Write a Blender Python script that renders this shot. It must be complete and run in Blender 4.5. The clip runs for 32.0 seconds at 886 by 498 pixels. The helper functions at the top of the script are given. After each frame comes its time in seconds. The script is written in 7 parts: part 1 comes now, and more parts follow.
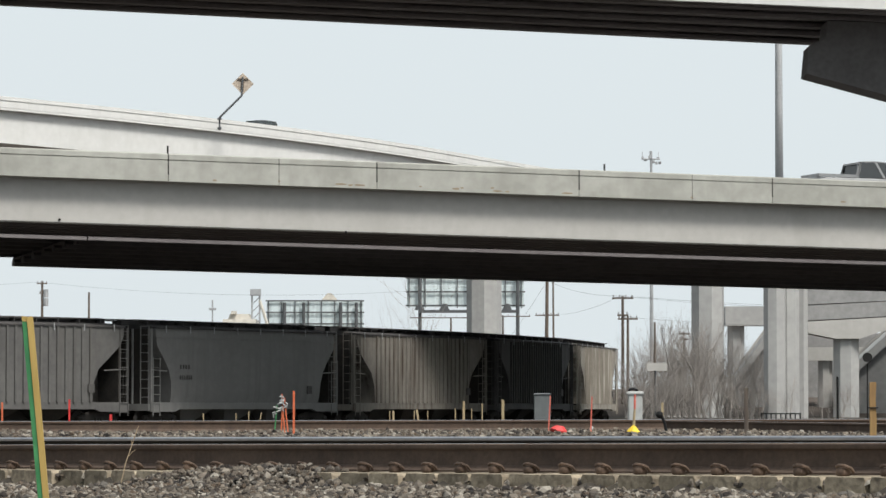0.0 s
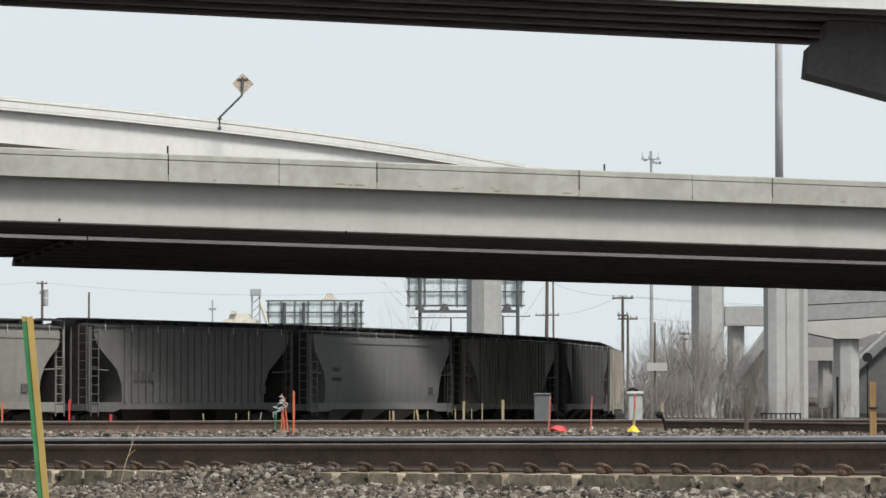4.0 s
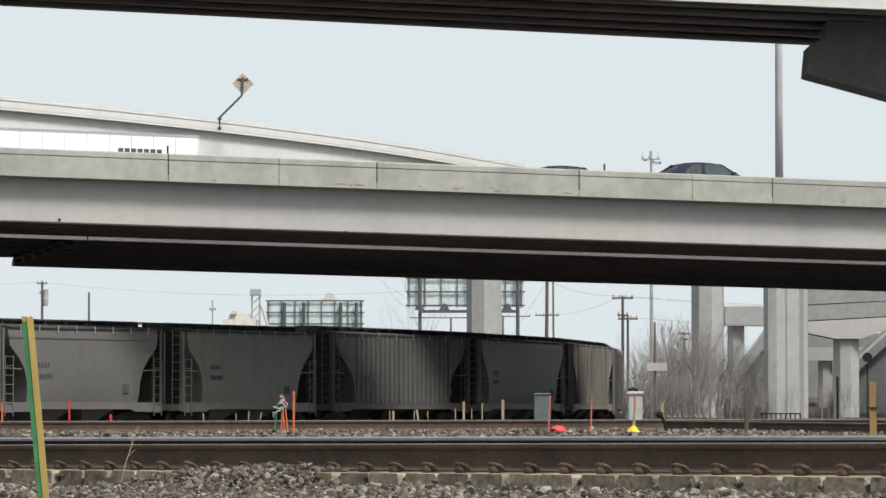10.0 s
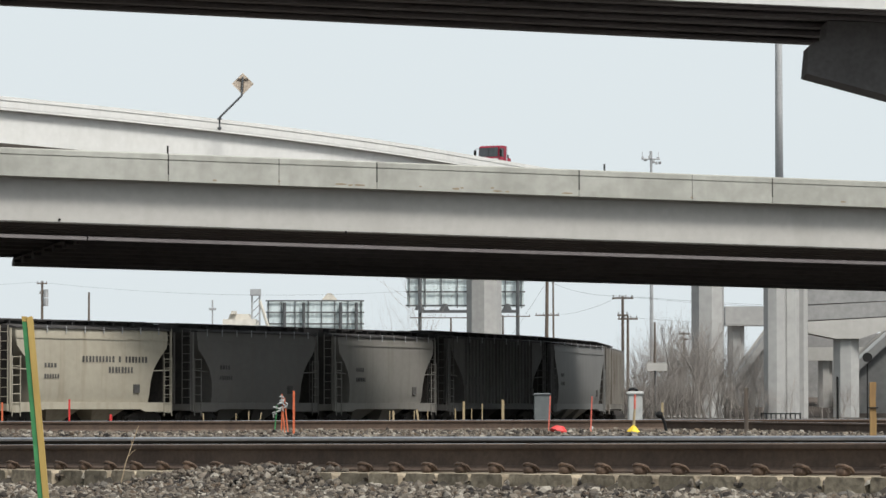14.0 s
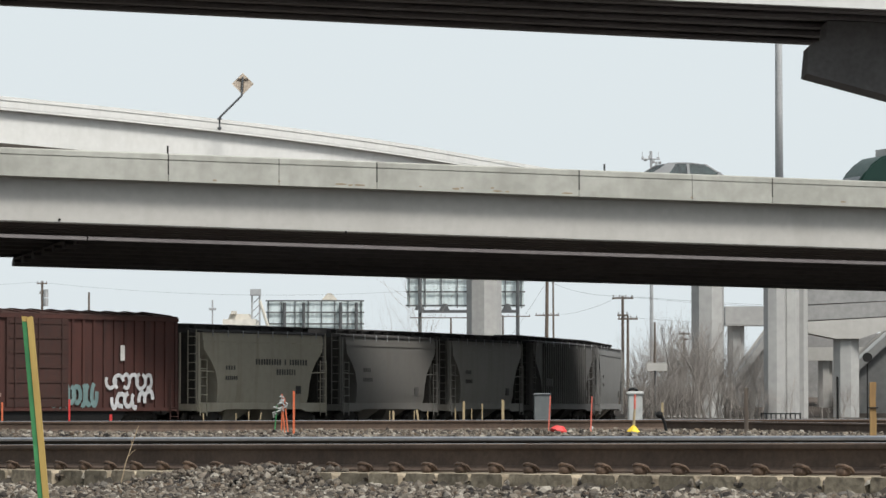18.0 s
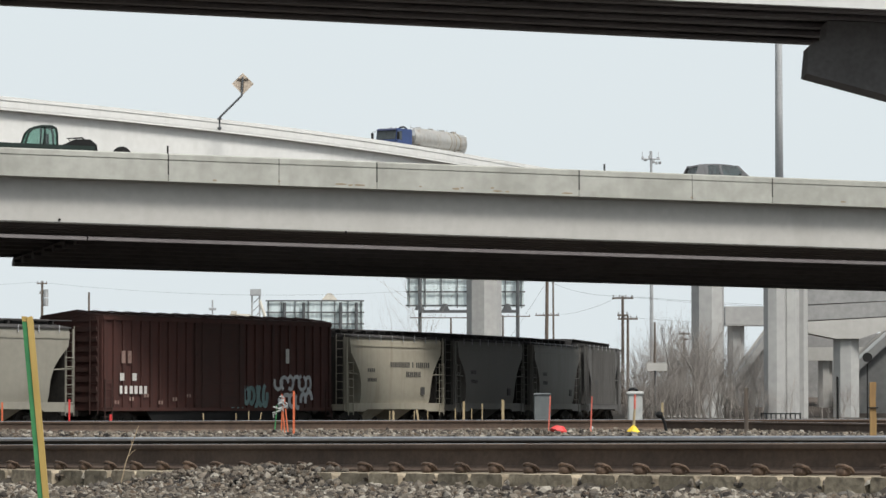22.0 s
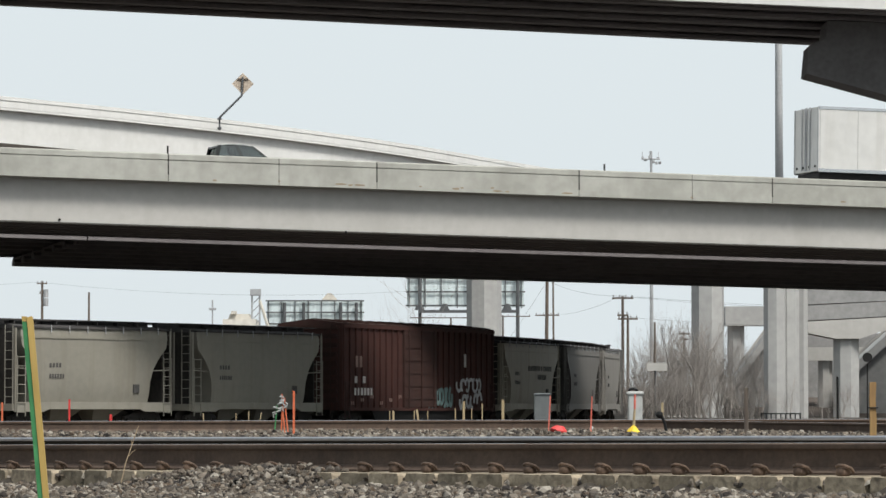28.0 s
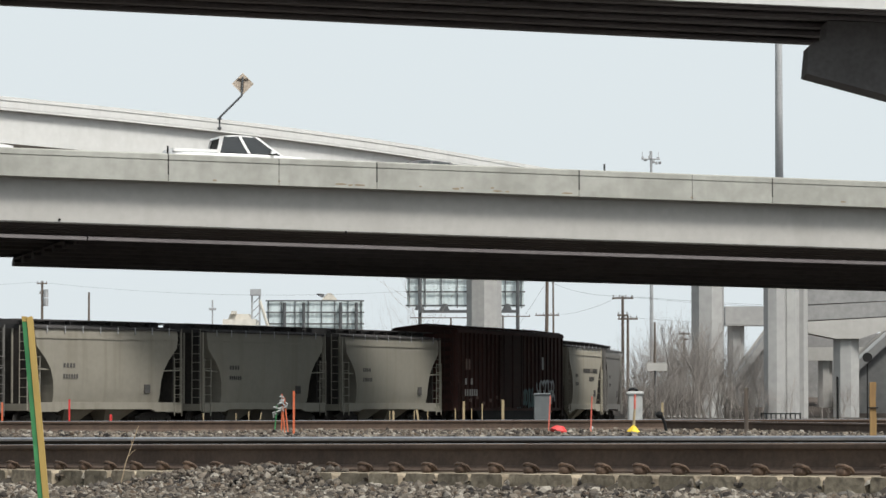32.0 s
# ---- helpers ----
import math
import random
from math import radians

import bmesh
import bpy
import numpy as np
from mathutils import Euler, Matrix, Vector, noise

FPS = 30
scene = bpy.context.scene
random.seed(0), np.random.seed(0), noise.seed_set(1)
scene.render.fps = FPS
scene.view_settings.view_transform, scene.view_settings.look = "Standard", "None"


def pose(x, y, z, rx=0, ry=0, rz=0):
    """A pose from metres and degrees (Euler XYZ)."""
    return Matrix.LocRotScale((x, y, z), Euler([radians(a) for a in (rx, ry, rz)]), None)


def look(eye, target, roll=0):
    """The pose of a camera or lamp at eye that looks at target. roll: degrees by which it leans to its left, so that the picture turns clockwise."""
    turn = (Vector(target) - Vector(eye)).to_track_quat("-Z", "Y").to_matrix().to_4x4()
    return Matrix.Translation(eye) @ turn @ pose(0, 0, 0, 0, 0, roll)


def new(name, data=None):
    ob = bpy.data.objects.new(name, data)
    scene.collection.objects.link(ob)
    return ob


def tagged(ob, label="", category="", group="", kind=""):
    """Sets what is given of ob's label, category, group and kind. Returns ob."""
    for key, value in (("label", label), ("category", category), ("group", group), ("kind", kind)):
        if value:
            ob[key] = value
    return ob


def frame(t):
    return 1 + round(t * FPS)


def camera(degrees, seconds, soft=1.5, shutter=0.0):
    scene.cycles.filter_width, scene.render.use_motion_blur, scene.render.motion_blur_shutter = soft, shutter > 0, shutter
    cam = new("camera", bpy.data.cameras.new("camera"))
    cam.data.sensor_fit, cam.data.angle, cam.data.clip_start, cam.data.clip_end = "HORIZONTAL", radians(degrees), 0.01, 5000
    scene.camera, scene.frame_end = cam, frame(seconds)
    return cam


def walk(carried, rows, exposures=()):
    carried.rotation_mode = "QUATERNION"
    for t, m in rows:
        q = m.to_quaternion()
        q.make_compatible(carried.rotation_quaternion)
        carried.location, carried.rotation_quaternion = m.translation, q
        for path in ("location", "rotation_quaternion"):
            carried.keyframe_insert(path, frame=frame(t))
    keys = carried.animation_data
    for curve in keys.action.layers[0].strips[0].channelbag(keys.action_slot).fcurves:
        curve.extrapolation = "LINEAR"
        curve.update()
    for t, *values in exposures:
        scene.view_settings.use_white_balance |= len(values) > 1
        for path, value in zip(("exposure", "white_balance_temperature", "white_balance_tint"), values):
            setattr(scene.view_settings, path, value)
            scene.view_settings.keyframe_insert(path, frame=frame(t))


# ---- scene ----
# ---------------------------------------------------------------- camera, world, light
EYE = (0.0, 0.0, 0.262)
cam = camera(13.755, 32.0, soft=1.5)
AIM = look(EYE, (0.0, 100.0, 0.262 + 100 * math.tan(radians(2.493))))
walk(cam, [(0.0, AIM), (32.0, AIM)], exposures=((0.0, 0.0, 6500, 10), (32.0, 0.0, 6500, 10)))

SUN_ELEV, SUN_AZ = 55.0, 36.0      # height, and turn from straight behind the camera towards its right
world = bpy.data.worlds.new("hazy_sky")
scene.world = world
world.use_nodes = True
wn, wl = world.node_tree.nodes, world.node_tree.links
sky = wn.new("ShaderNodeTexSky")
sky.sky_type, sky.sun_disc = "NISHITA", False
sky.sun_elevation, sky.sun_rotation = radians(SUN_ELEV), radians(180 - SUN_AZ)
sky.dust_density, sky.air_density, sky.ozone_density = 4.0, 1.0, 1.0
scale_sky = wn.new("ShaderNodeVectorMath")
scale_sky.operation = "SCALE"
scale_sky.inputs["Scale"].default_value = 0.05
cloud = wn.new("ShaderNodeMix")     # thin even overcast over the clear sky
cloud.data_type = "RGBA"
sky_way = wn.new("ShaderNodeTexCoord")
sky_up = wn.new("ShaderNodeSeparateXYZ")
haze = wn.new("ShaderNodeMapRange")  # the haze is thick near the horizon and thins overhead
haze.inputs["From Min"].default_value, haze.inputs["From Max"].default_value = 0.2, 0.9
haze.inputs["To Min"].default_value, haze.inputs["To Max"].default_value = 0.9, 0.45
wl.new(sky_way.outputs["Generated"], sky_up.inputs[0])
wl.new(sky_up.outputs["Z"], haze.inputs["Value"])
wl.new(haze.outputs[0], cloud.inputs["Factor"])
cloud.inputs["B"].default_value = (0.80, 0.875, 0.905, 1)
wl.new(sky.outputs[0], scale_sky.inputs[0])
wl.new(scale_sky.outputs[0], cloud.inputs["A"])
toward = wn.new("ShaderNodeVectorMath")
toward.operation = "DOT_PRODUCT"
toward.inputs[1].default_value = (math.sin(radians(SUN_AZ)) * math.cos(radians(SUN_ELEV)), -math.cos(radians(SUN_AZ)) * math.cos(radians(SUN_ELEV)), math.sin(radians(SUN_ELEV)))
clip0, lobe, tint, glow = wn.new("ShaderNodeMath"), wn.new("ShaderNodeMath"), wn.new("ShaderNodeVectorMath"), wn.new("ShaderNodeVectorMath")
clip0.operation, lobe.operation, tint.operation, glow.operation = "MAXIMUM", "POWER", "SCALE", "ADD"
clip0.inputs[1].default_value, lobe.inputs[1].default_value = 0.0, 18.0
tint.inputs[0].default_value = (3.2, 3.12, 2.95)     # the bright patch of haze about the sun
wl.new(sky_way.outputs["Generated"], toward.inputs[0])
wl.new(toward.outputs["Value"], clip0.inputs[0])
wl.new(clip0.outputs[0], lobe.inputs[0])
wl.new(lobe.outputs[0], tint.inputs["Scale"])
wl.new(cloud.outputs["Result"], glow.inputs[0])
wl.new(tint.outputs[0], glow.inputs[1])
wl.new(glow.outputs[0], wn["Background"].inputs["Color"])
wn["Background"].inputs["Strength"].default_value = 1.0

sun = new("sun", bpy.data.lights.new("sun", "SUN"))
sun.data.energy, sun.data.angle, sun.data.color = 3.5, radians(14), (1.0, 0.97, 0.91)
sun.matrix_world = look((math.sin(radians(SUN_AZ)) * 100, -math.cos(radians(SUN_AZ)) * 100, 100 * math.tan(radians(SUN_ELEV))), (0, 0, 0))

# ---------------------------------------------------------------- materials
MATS = {}


def mat(name, a, b, rough=0.8, metal=0.0, fine=8.0, coarse=0.6, bump=0.15, c=None, streak=0.0, vary=0.0, spec=0.5, stretch=(1, 1, 1), cmix=0.5):
    """A weathered surface: colours a and b mixed by noise at two scales, c as stains or streaks running down."""
    if name in MATS:
        return MATS[name]
    m = bpy.data.materials.new(name)
    MATS[name] = m
    m.use_nodes = True
    nt = m.node_tree
    n, l = nt.nodes, nt.links
    bsdf = n["Principled BSDF"]
    bsdf.inputs["Roughness"].default_value, bsdf.inputs["Metallic"].default_value = rough, metal
    bsdf.inputs["Specular IOR Level"].default_value = spec
    tc = n.new("ShaderNodeTexCoord")
    mp = n.new("ShaderNodeMapping")
    mp.inputs["Scale"].default_value = stretch
    l.new(tc.outputs["Object"], mp.inputs[0])
    info = n.new("ShaderNodeObjectInfo")
    shift = n.new("ShaderNodeVectorMath")
    l.new(mp.outputs[0], shift.inputs[0])
    push = n.new("ShaderNodeMath")
    push.operation = "MULTIPLY"
    push.inputs[1].default_value = 37.0
    l.new(info.outputs["Random"], push.inputs[0])
    l.new(push.outputs[0], shift.inputs[1])

    def noise_at(scale, detail, src=shift):
        t = n.new("ShaderNodeTexNoise")
        t.inputs["Scale"].default_value, t.inputs["Detail"].default_value = scale, detail
        l.new(src.outputs[0], t.inputs["Vector"])
        return t

    def ramp(src, lo, hi):
        r = n.new("ShaderNodeMapRange")
        r.inputs["From Min"].default_value, r.inputs["From Max"].default_value = lo, hi
        l.new(src, r.inputs["Value"])
        return r.outputs[0]

    def mix(f, x, y):
        k = n.new("ShaderNodeMix")
        k.data_type = "RGBA"
        l.new(f, k.inputs["Factor"])
        for s, v in (("A", x), ("B", y)):
            if isinstance(v, tuple):
                k.inputs[s].default_value = (*v, 1)
            else:
                l.new(v, k.inputs[s])
        return k.outputs["Result"]

    f1, f2 = noise_at(fine, 6), noise_at(coarse, 4)
    add = n.new("ShaderNodeMath")
    add.operation = "ADD"
    l.new(f1.outputs[0], add.inputs[0])
    l.new(f2.outputs[0], add.inputs[1])
    col = mix(ramp(add.outputs[0], 0.75, 1.25), a, b)
    if c:
        if streak:
            sm = n.new("ShaderNodeMapping")
            sm.inputs["Scale"].default_value = (1, 1, 0.06)
            l.new(shift.outputs[0], sm.inputs[0])
            f3 = noise_at(streak, 4, sm)
        else:
            f3 = noise_at(coarse * 2.3, 5)
        k = n.new("ShaderNodeMath")
        k.operation = "MULTIPLY"
        k.inputs[1].default_value = cmix
        l.new(ramp(f3.outputs[0], 0.5, 0.72), k.inputs[0])
        col = mix(k.outputs[0], col, c)
    if vary:
        hsv = n.new("ShaderNodeHueSaturation")
        v = n.new("ShaderNodeMapRange")
        v.inputs["To Min"].default_value, v.inputs["To Max"].default_value = 1 - vary, 1 + vary
        l.new(info.outputs["Random"], v.inputs["Value"])
        l.new(v.outputs[0], hsv.inputs["Value"])
        l.new(col, hsv.inputs["Color"])
        col = hsv.outputs[0]
    l.new(col, bsdf.inputs["Base Color"])
    rr = n.new("ShaderNodeMapRange")
    rr.inputs["To Min"].default_value, rr.inputs["To Max"].default_value = max(0.02, rough - 0.12), min(1, rough + 0.12)
    l.new(f1.outputs[0], rr.inputs["Value"])
    l.new(rr.outputs[0], bsdf.inputs["Roughness"])
    if bump:
        bp = n.new("ShaderNodeBump")
        bp.inputs["Strength"].default_value, bp.inputs["Distance"].default_value = bump, 0.02
        l.new(f1.outputs[0], bp.inputs["Height"])
        l.new(bp.outputs[0], bsdf.inputs["Normal"])
    return m


def island_mat(name, cols, rough=0.9):
    """Loose pieces, each with a colour of its own out of cols."""
    m = bpy.data.materials.new(name)
    m.use_nodes = True
    n, l = m.node_tree.nodes, m.node_tree.links
    geo = n.new("ShaderNodeNewGeometry")
    cr = n.new("ShaderNodeValToRGB")
    cr.color_ramp.interpolation = "LINEAR"
    while len(cr.color_ramp.elements) < len(cols):
        cr.color_ramp.elements.new(0.5)
    for i, e in enumerate(cr.color_ramp.elements):
        e.position = i / (len(cols) - 1)
        e.color = (*cols[i], 1)
    l.new(geo.outputs["Random Per Island"], cr.inputs[0])
    tc = n.new("ShaderNodeTexCoord")
    t = n.new("ShaderNodeTexNoise")
    t.inputs["Scale"].default_value, t.inputs["Detail"].default_value = 60, 4
    l.new(tc.outputs["Object"], t.inputs["Vector"])
    k = n.new("ShaderNodeMix")
    k.data_type, k.blend_type = "RGBA", "MULTIPLY"
    k.inputs["Factor"].default_value = 0.6
    l.new(cr.outputs[0], k.inputs["A"])
    l.new(t.outputs["Color"], k.inputs["B"])
    mr = n.new("ShaderNodeMapRange")
    mr.inputs["To Min"].default_value, mr.inputs["To Max"].default_value = 0.55, 1.4
    l.new(t.outputs[0], mr.inputs["Value"])
    l.new(mr.outputs[0], k.inputs["B"])
    l.new(k.outputs["Result"], n["Principled BSDF"].inputs["Base Color"])
    n["Principled BSDF"].inputs["Roughness"].default_value = rough
    n["Principled BSDF"].inputs["Specular IOR Level"].default_value = 0.2
    MATS[name] = m
    return m


CONC = mat("bridge_concrete", (0.40, 0.39, 0.37), (0.45, 0.44, 0.42), 0.85, fine=3, coarse=0.25, bump=0.08, c=(0.30, 0.29, 0.265), streak=0.8, cmix=0.25)
CONC_PANEL = mat("rail_concrete", (0.30, 0.30, 0.272), (0.40, 0.40, 0.368), 0.88, fine=2.2, coarse=0.5, bump=0.15, c=(0.25, 0.245, 0.22), streak=1.2, cmix=0.35)
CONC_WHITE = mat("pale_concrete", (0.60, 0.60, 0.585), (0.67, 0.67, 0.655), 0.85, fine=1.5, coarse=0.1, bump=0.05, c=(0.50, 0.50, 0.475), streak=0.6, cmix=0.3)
# concrete darkened for the bridges' undersides: their shade is in the colour
SHADED_CONC = mat("shaded_girder_concrete", (0.15, 0.135, 0.14), (0.20, 0.185, 0.188), 0.9, fine=2, coarse=0.2, bump=0.1)
CAP_SHADED = mat("shaded_cap_concrete", (0.10, 0.095, 0.095), (0.14, 0.135, 0.135), 0.9, fine=3, coarse=0.4, bump=0.1)
# colour darkened to stand for deck shade on the ramp beams
CONC_CAP = mat("cap_concrete", (0.21, 0.21, 0.208), (0.28, 0.277, 0.274), 0.9, fine=3, coarse=0.4, bump=0.1)
JOINT = mat("joint_sealant", (0.03, 0.03, 0.03), (0.06, 0.055, 0.05), 0.9)
RUST = mat("rusty_rail", (0.062, 0.043, 0.033), (0.105, 0.075, 0.057), 0.8, fine=25, coarse=2, bump=0.25, c=(0.045, 0.034, 0.030), spec=0.3)
SHINE = mat("worn_rail_steel", (0.30, 0.31, 0.34), (0.42, 0.43, 0.47), 0.32, 0.85, fine=30, coarse=2, bump=0.02)
CLIP = mat("rusty_clip", (0.05, 0.033, 0.024), (0.11, 0.072, 0.05), 0.85, fine=40, coarse=6, bump=0.3, vary=0.2)
TIE = mat("concrete_tie", (0.20, 0.165, 0.12), (0.36, 0.305, 0.225), 0.9, fine=22, coarse=5, bump=0.6, c=(0.08, 0.066, 0.052), vary=0.25, spec=0.2, cmix=0.8)
GROUND = mat("gravel_ground", (0.038, 0.033, 0.028), (0.075, 0.066, 0.055), 0.95, fine=9, coarse=0.35, bump=0.5, c=(0.06, 0.052, 0.03), spec=0.1)
BALLAST = island_mat("ballast_stone", [(0.020, 0.018, 0.017), (0.092, 0.077, 0.062), (0.165, 0.142, 0.116), (0.034, 0.031, 0.03), (0.30, 0.275, 0.235), (0.105, 0.078, 0.056), (0.022, 0.02, 0.02), (0.195, 0.168, 0.136)])
# paler than GALV: sunlight on the mast put into its colour
PALEGALV = mat("pale_lit_zinc_steel", (0.44, 0.46, 0.48), (0.54, 0.56, 0.58), 0.6, 0.1, fine=6, coarse=0.5, bump=0.04)
GALV = mat("galvanised_steel", (0.32, 0.33, 0.34), (0.42, 0.43, 0.44), 0.55, 0.15, fine=12, coarse=1, bump=0.05)
WOODPOLE = mat("weathered_pole", (0.09, 0.07, 0.055), (0.16, 0.13, 0.105), 0.9, fine=6, coarse=1, bump=0.3)
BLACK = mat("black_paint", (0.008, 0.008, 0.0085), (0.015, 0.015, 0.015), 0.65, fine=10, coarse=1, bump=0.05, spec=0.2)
RUBBER = mat("tyre_rubber", (0.010, 0.010, 0.010), (0.016, 0.016, 0.016), 0.85, spec=0.3)
ROOFTAR = mat("grimy_car_roof", (0.035, 0.035, 0.037), (0.075, 0.07, 0.068), 0.85, fine=4, coarse=0.6, bump=0.2)
BRUSH = mat("dry_brush_bank", (0.07, 0.06, 0.053), (0.13, 0.112, 0.10), 0.95, fine=3, coarse=0.2, bump=0.5, spec=0.05)
PIER = mat("pier_concrete", (0.33, 0.33, 0.325), (0.40, 0.40, 0.39), 0.85, fine=2, coarse=0.3, bump=0.08, c=(0.28, 0.28, 0.27), streak=1.0, cmix=0.4)
# grime of the running gear; also painted shade in the hoppers' ends
UNDER = mat("grimy_shaded_underframe", (0.018, 0.017, 0.016), (0.042, 0.037, 0.032), 0.9, fine=8, coarse=1, bump=0.3)


# ---------------------------------------------------------------- mesh helpers
def box(bm, x0, x1, y0, y1, z0, z1):
    vs = [bm.verts.new((x, y, z)) for z in (z0, z1) for y in (y0, y1) for x in (x0, x1)]
    for f in ((0, 2, 3, 1), (4, 5, 7, 6), (0, 1, 5, 4), (2, 6, 7, 3), (0, 4, 6, 2), (1, 3, 7, 5)):
        bm.faces.new([vs[i] for i in f])
    return vs


def loft(bm, rings, close=True, caps=True):
    """Skin over rings of equal length."""
    rows = [[bm.verts.new(p) for p in r] for r in rings]
    n = len(rows[0])
    for a, b in zip(rows, rows[1:]):
        for i in range(n if close else n - 1):
            j = (i + 1) % n
            bm.faces.new((a[i], a[j], b[j], b[i]))
    if caps and close:
        bm.faces.new(rows[0][::-1])
        bm.faces.new(rows[-1])
    return rows


def tube(bm, pts, radii, n=8):
    """A round bar along pts."""
    pts = [Vector(p) for p in pts]
    if not hasattr(radii, "__len__"):
        radii = [radii] * len(pts)
    rings = []
    for i, p in enumerate(pts):
        d = (pts[min(i + 1, len(pts) - 1)] - pts[max(i - 1, 0)]).normalized()
        u = d.orthogonal().normalized() if i == 0 else (u - d * u.dot(d)).normalized()
        v = d.cross(u)
        rings.append([p + (u * math.cos(2 * math.pi * k / n) + v * math.sin(2 * math.pi * k / n)) * radii[i] for k in range(n)])
    loft(bm, rings)


def prism(bm, poly, y0, y1, axis="y"):
    """A polygon drawn in x and z (or y and z, or x and y), pushed through from y0 to y1."""
    put = {"y": lambda a, b, d: (a, d, b), "x": lambda a, b, d: (d, a, b), "z": lambda a, b, d: (a, b, d)}[axis]
    loft(bm, [[put(a, b, d) for a, b in poly] for d in (y0, y1)])


def mesh_of(bm, name, material, smooth=False):
    bmesh.ops.recalc_face_normals(bm, faces=bm.faces)
    me = bpy.data.meshes.new(name)
    bm.to_mesh(me)
    bm.free()
    me.materials.append(material)
    if smooth:
        me.shade_smooth()
        me.set_sharp_from_angle(angle=radians(40))
    return me


def part(name, bm, material, parent, label="", smooth=False, m=None):
    """One mesh object under a thing or part (or on its own); bm may be a finished mesh."""
    me = bm if isinstance(bm, bpy.types.Mesh) else mesh_of(bm, name, material, smooth)
    ob = new(name, me)
    if parent:
        ob.parent = parent
    if m is not None:
        ob.matrix_basis = m
    if label:
        ob["label"] = label
    return ob


def thing(name, label, category, group="", kind="", m=None):
    ob = new(name)
    ob.empty_display_size = 0.2
    if m is not None:
        ob.matrix_basis = m
    return tagged(ob, label, category, group, kind)


def solid(name, bm, material, label, category="", group="", kind="", smooth=False, m=None):
    ob = part(name, bm, material, None, smooth=smooth, m=m)
    return tagged(ob, label, category, group, kind)


def B():
    return bmesh.new()
# ---------------------------------------------------------------- line of the train's track
TRACK_S0, TRACK_Z = -87.15, -0.65


def train_heading(s):
    s = min(max(s, TRACK_S0), 62.25)
    return 1.22159 + 0.0085595 * s + 5.0704e-6 * s * s


TRAIN_PATH = {}
_x, _y = 1.961, 178.62
for _i in range(0, 1200):
    TRAIN_PATH[_i] = (_x, _y)
    _h = train_heading((_i + 0.5) * 0.25)
    _x, _y = _x + math.cos(_h) * 0.25, _y + math.sin(_h) * 0.25
_x, _y = 1.961, 178.62
for _i in range(-1, -1700, -1):
    _h = train_heading((_i + 0.5) * 0.25)
    _x, _y = _x - math.cos(_h) * 0.25, _y - math.sin(_h) * 0.25
    TRAIN_PATH[_i] = (_x, _y)


def train_at(s):
    i = math.floor(s * 4)
    f = s * 4 - i
    (x0, y0), (x1, y1) = TRAIN_PATH[i], TRAIN_PATH[i + 1]
    return x0 + (x1 - x0) * f, y0 + (y1 - y0) * f


# ---------------------------------------------------------------- ground
bm = B()
# one sheet that reaches the horizon, finer near the tracks
xs = [-4000, -1500, -600, -250] + list(range(-130, 64, 6)) + [100, 250, 600, 1500, 4000]
ys = [-800, -200, -60, -20, 0, 10, 20, 30, 45, 60, 75, 90] + list(range(96, 300, 6)) + [340, 450, 700, 1500, 4900]


def ground_z(x, y):
    """Level, with a shallow cutting along the train's track and a dip under the near ballast."""
    if abs(x) <= 16 and 10 <= y <= 30:
        return -0.6
    near = min((x - a) ** 2 + (y - b) ** 2 for a, b in SAMPLES) ** 0.5
    return -0.33 - 0.68 * min(1.0, max(0.0, (14 - near) / 8))


SAMPLES = [TRAIN_PATH[k] for k in range(-600, 440, 12)]
grid = [[bm.verts.new((x, y, ground_z(x, y))) for x in xs] for y in ys]
for i in range(len(ys) - 1):
    for j in range(len(xs) - 1):
        bm.faces.new((grid[i][j], grid[i][j + 1], grid[i + 1][j + 1], grid[i + 1][j]))
solid("ground", bm, GROUND, "grey-brown gravel and dirt ground of a rail yard", "ground", kind="structure")


bm = B()
rows = []
for y, z in ((292, -0.4), (300, 0.9), (310, 1.7), (330, 2.0), (360, 1.6), (380, -0.4)):
    rows.append([bm.verts.new((x, y + 3 * math.sin(x * 0.05), z + 0.25 * math.sin(x * 0.21 + y) * (z > 0))) for x in range(-220, 221, 10)])
for a, b in zip(rows, rows[1:]):
    for i in range(len(a) - 1):
        bm.faces.new((a[i], a[i + 1], b[i + 1], b[i]))
solid("earth_bank", bm, BRUSH, "low brown earth bank beyond the railway", "ground", kind="structure", smooth=True)

# ---------------------------------------------------------------- railway tracks
RAIL_H = 0.214
HEAD, FOOT = 0.040, 0.082


def rail_profile(h=RAIL_H):
    """Flat-bottomed rail, half width and height from the foot."""
    k = h / 0.214
    right = [(FOOT, 0), (FOOT, 0.014 * k), (0.03, 0.032 * k), (0.011, 0.052 * k), (0.010, 0.150 * k), (0.016, 0.163 * k), (0.036, 0.172 * k), (HEAD, 0.182 * k), (HEAD - 0.001, 0.203 * k), (0.026, 0.2125 * k), (0.0, h)]
    return right + [(-a, b) for a, b in right[-2::-1]]


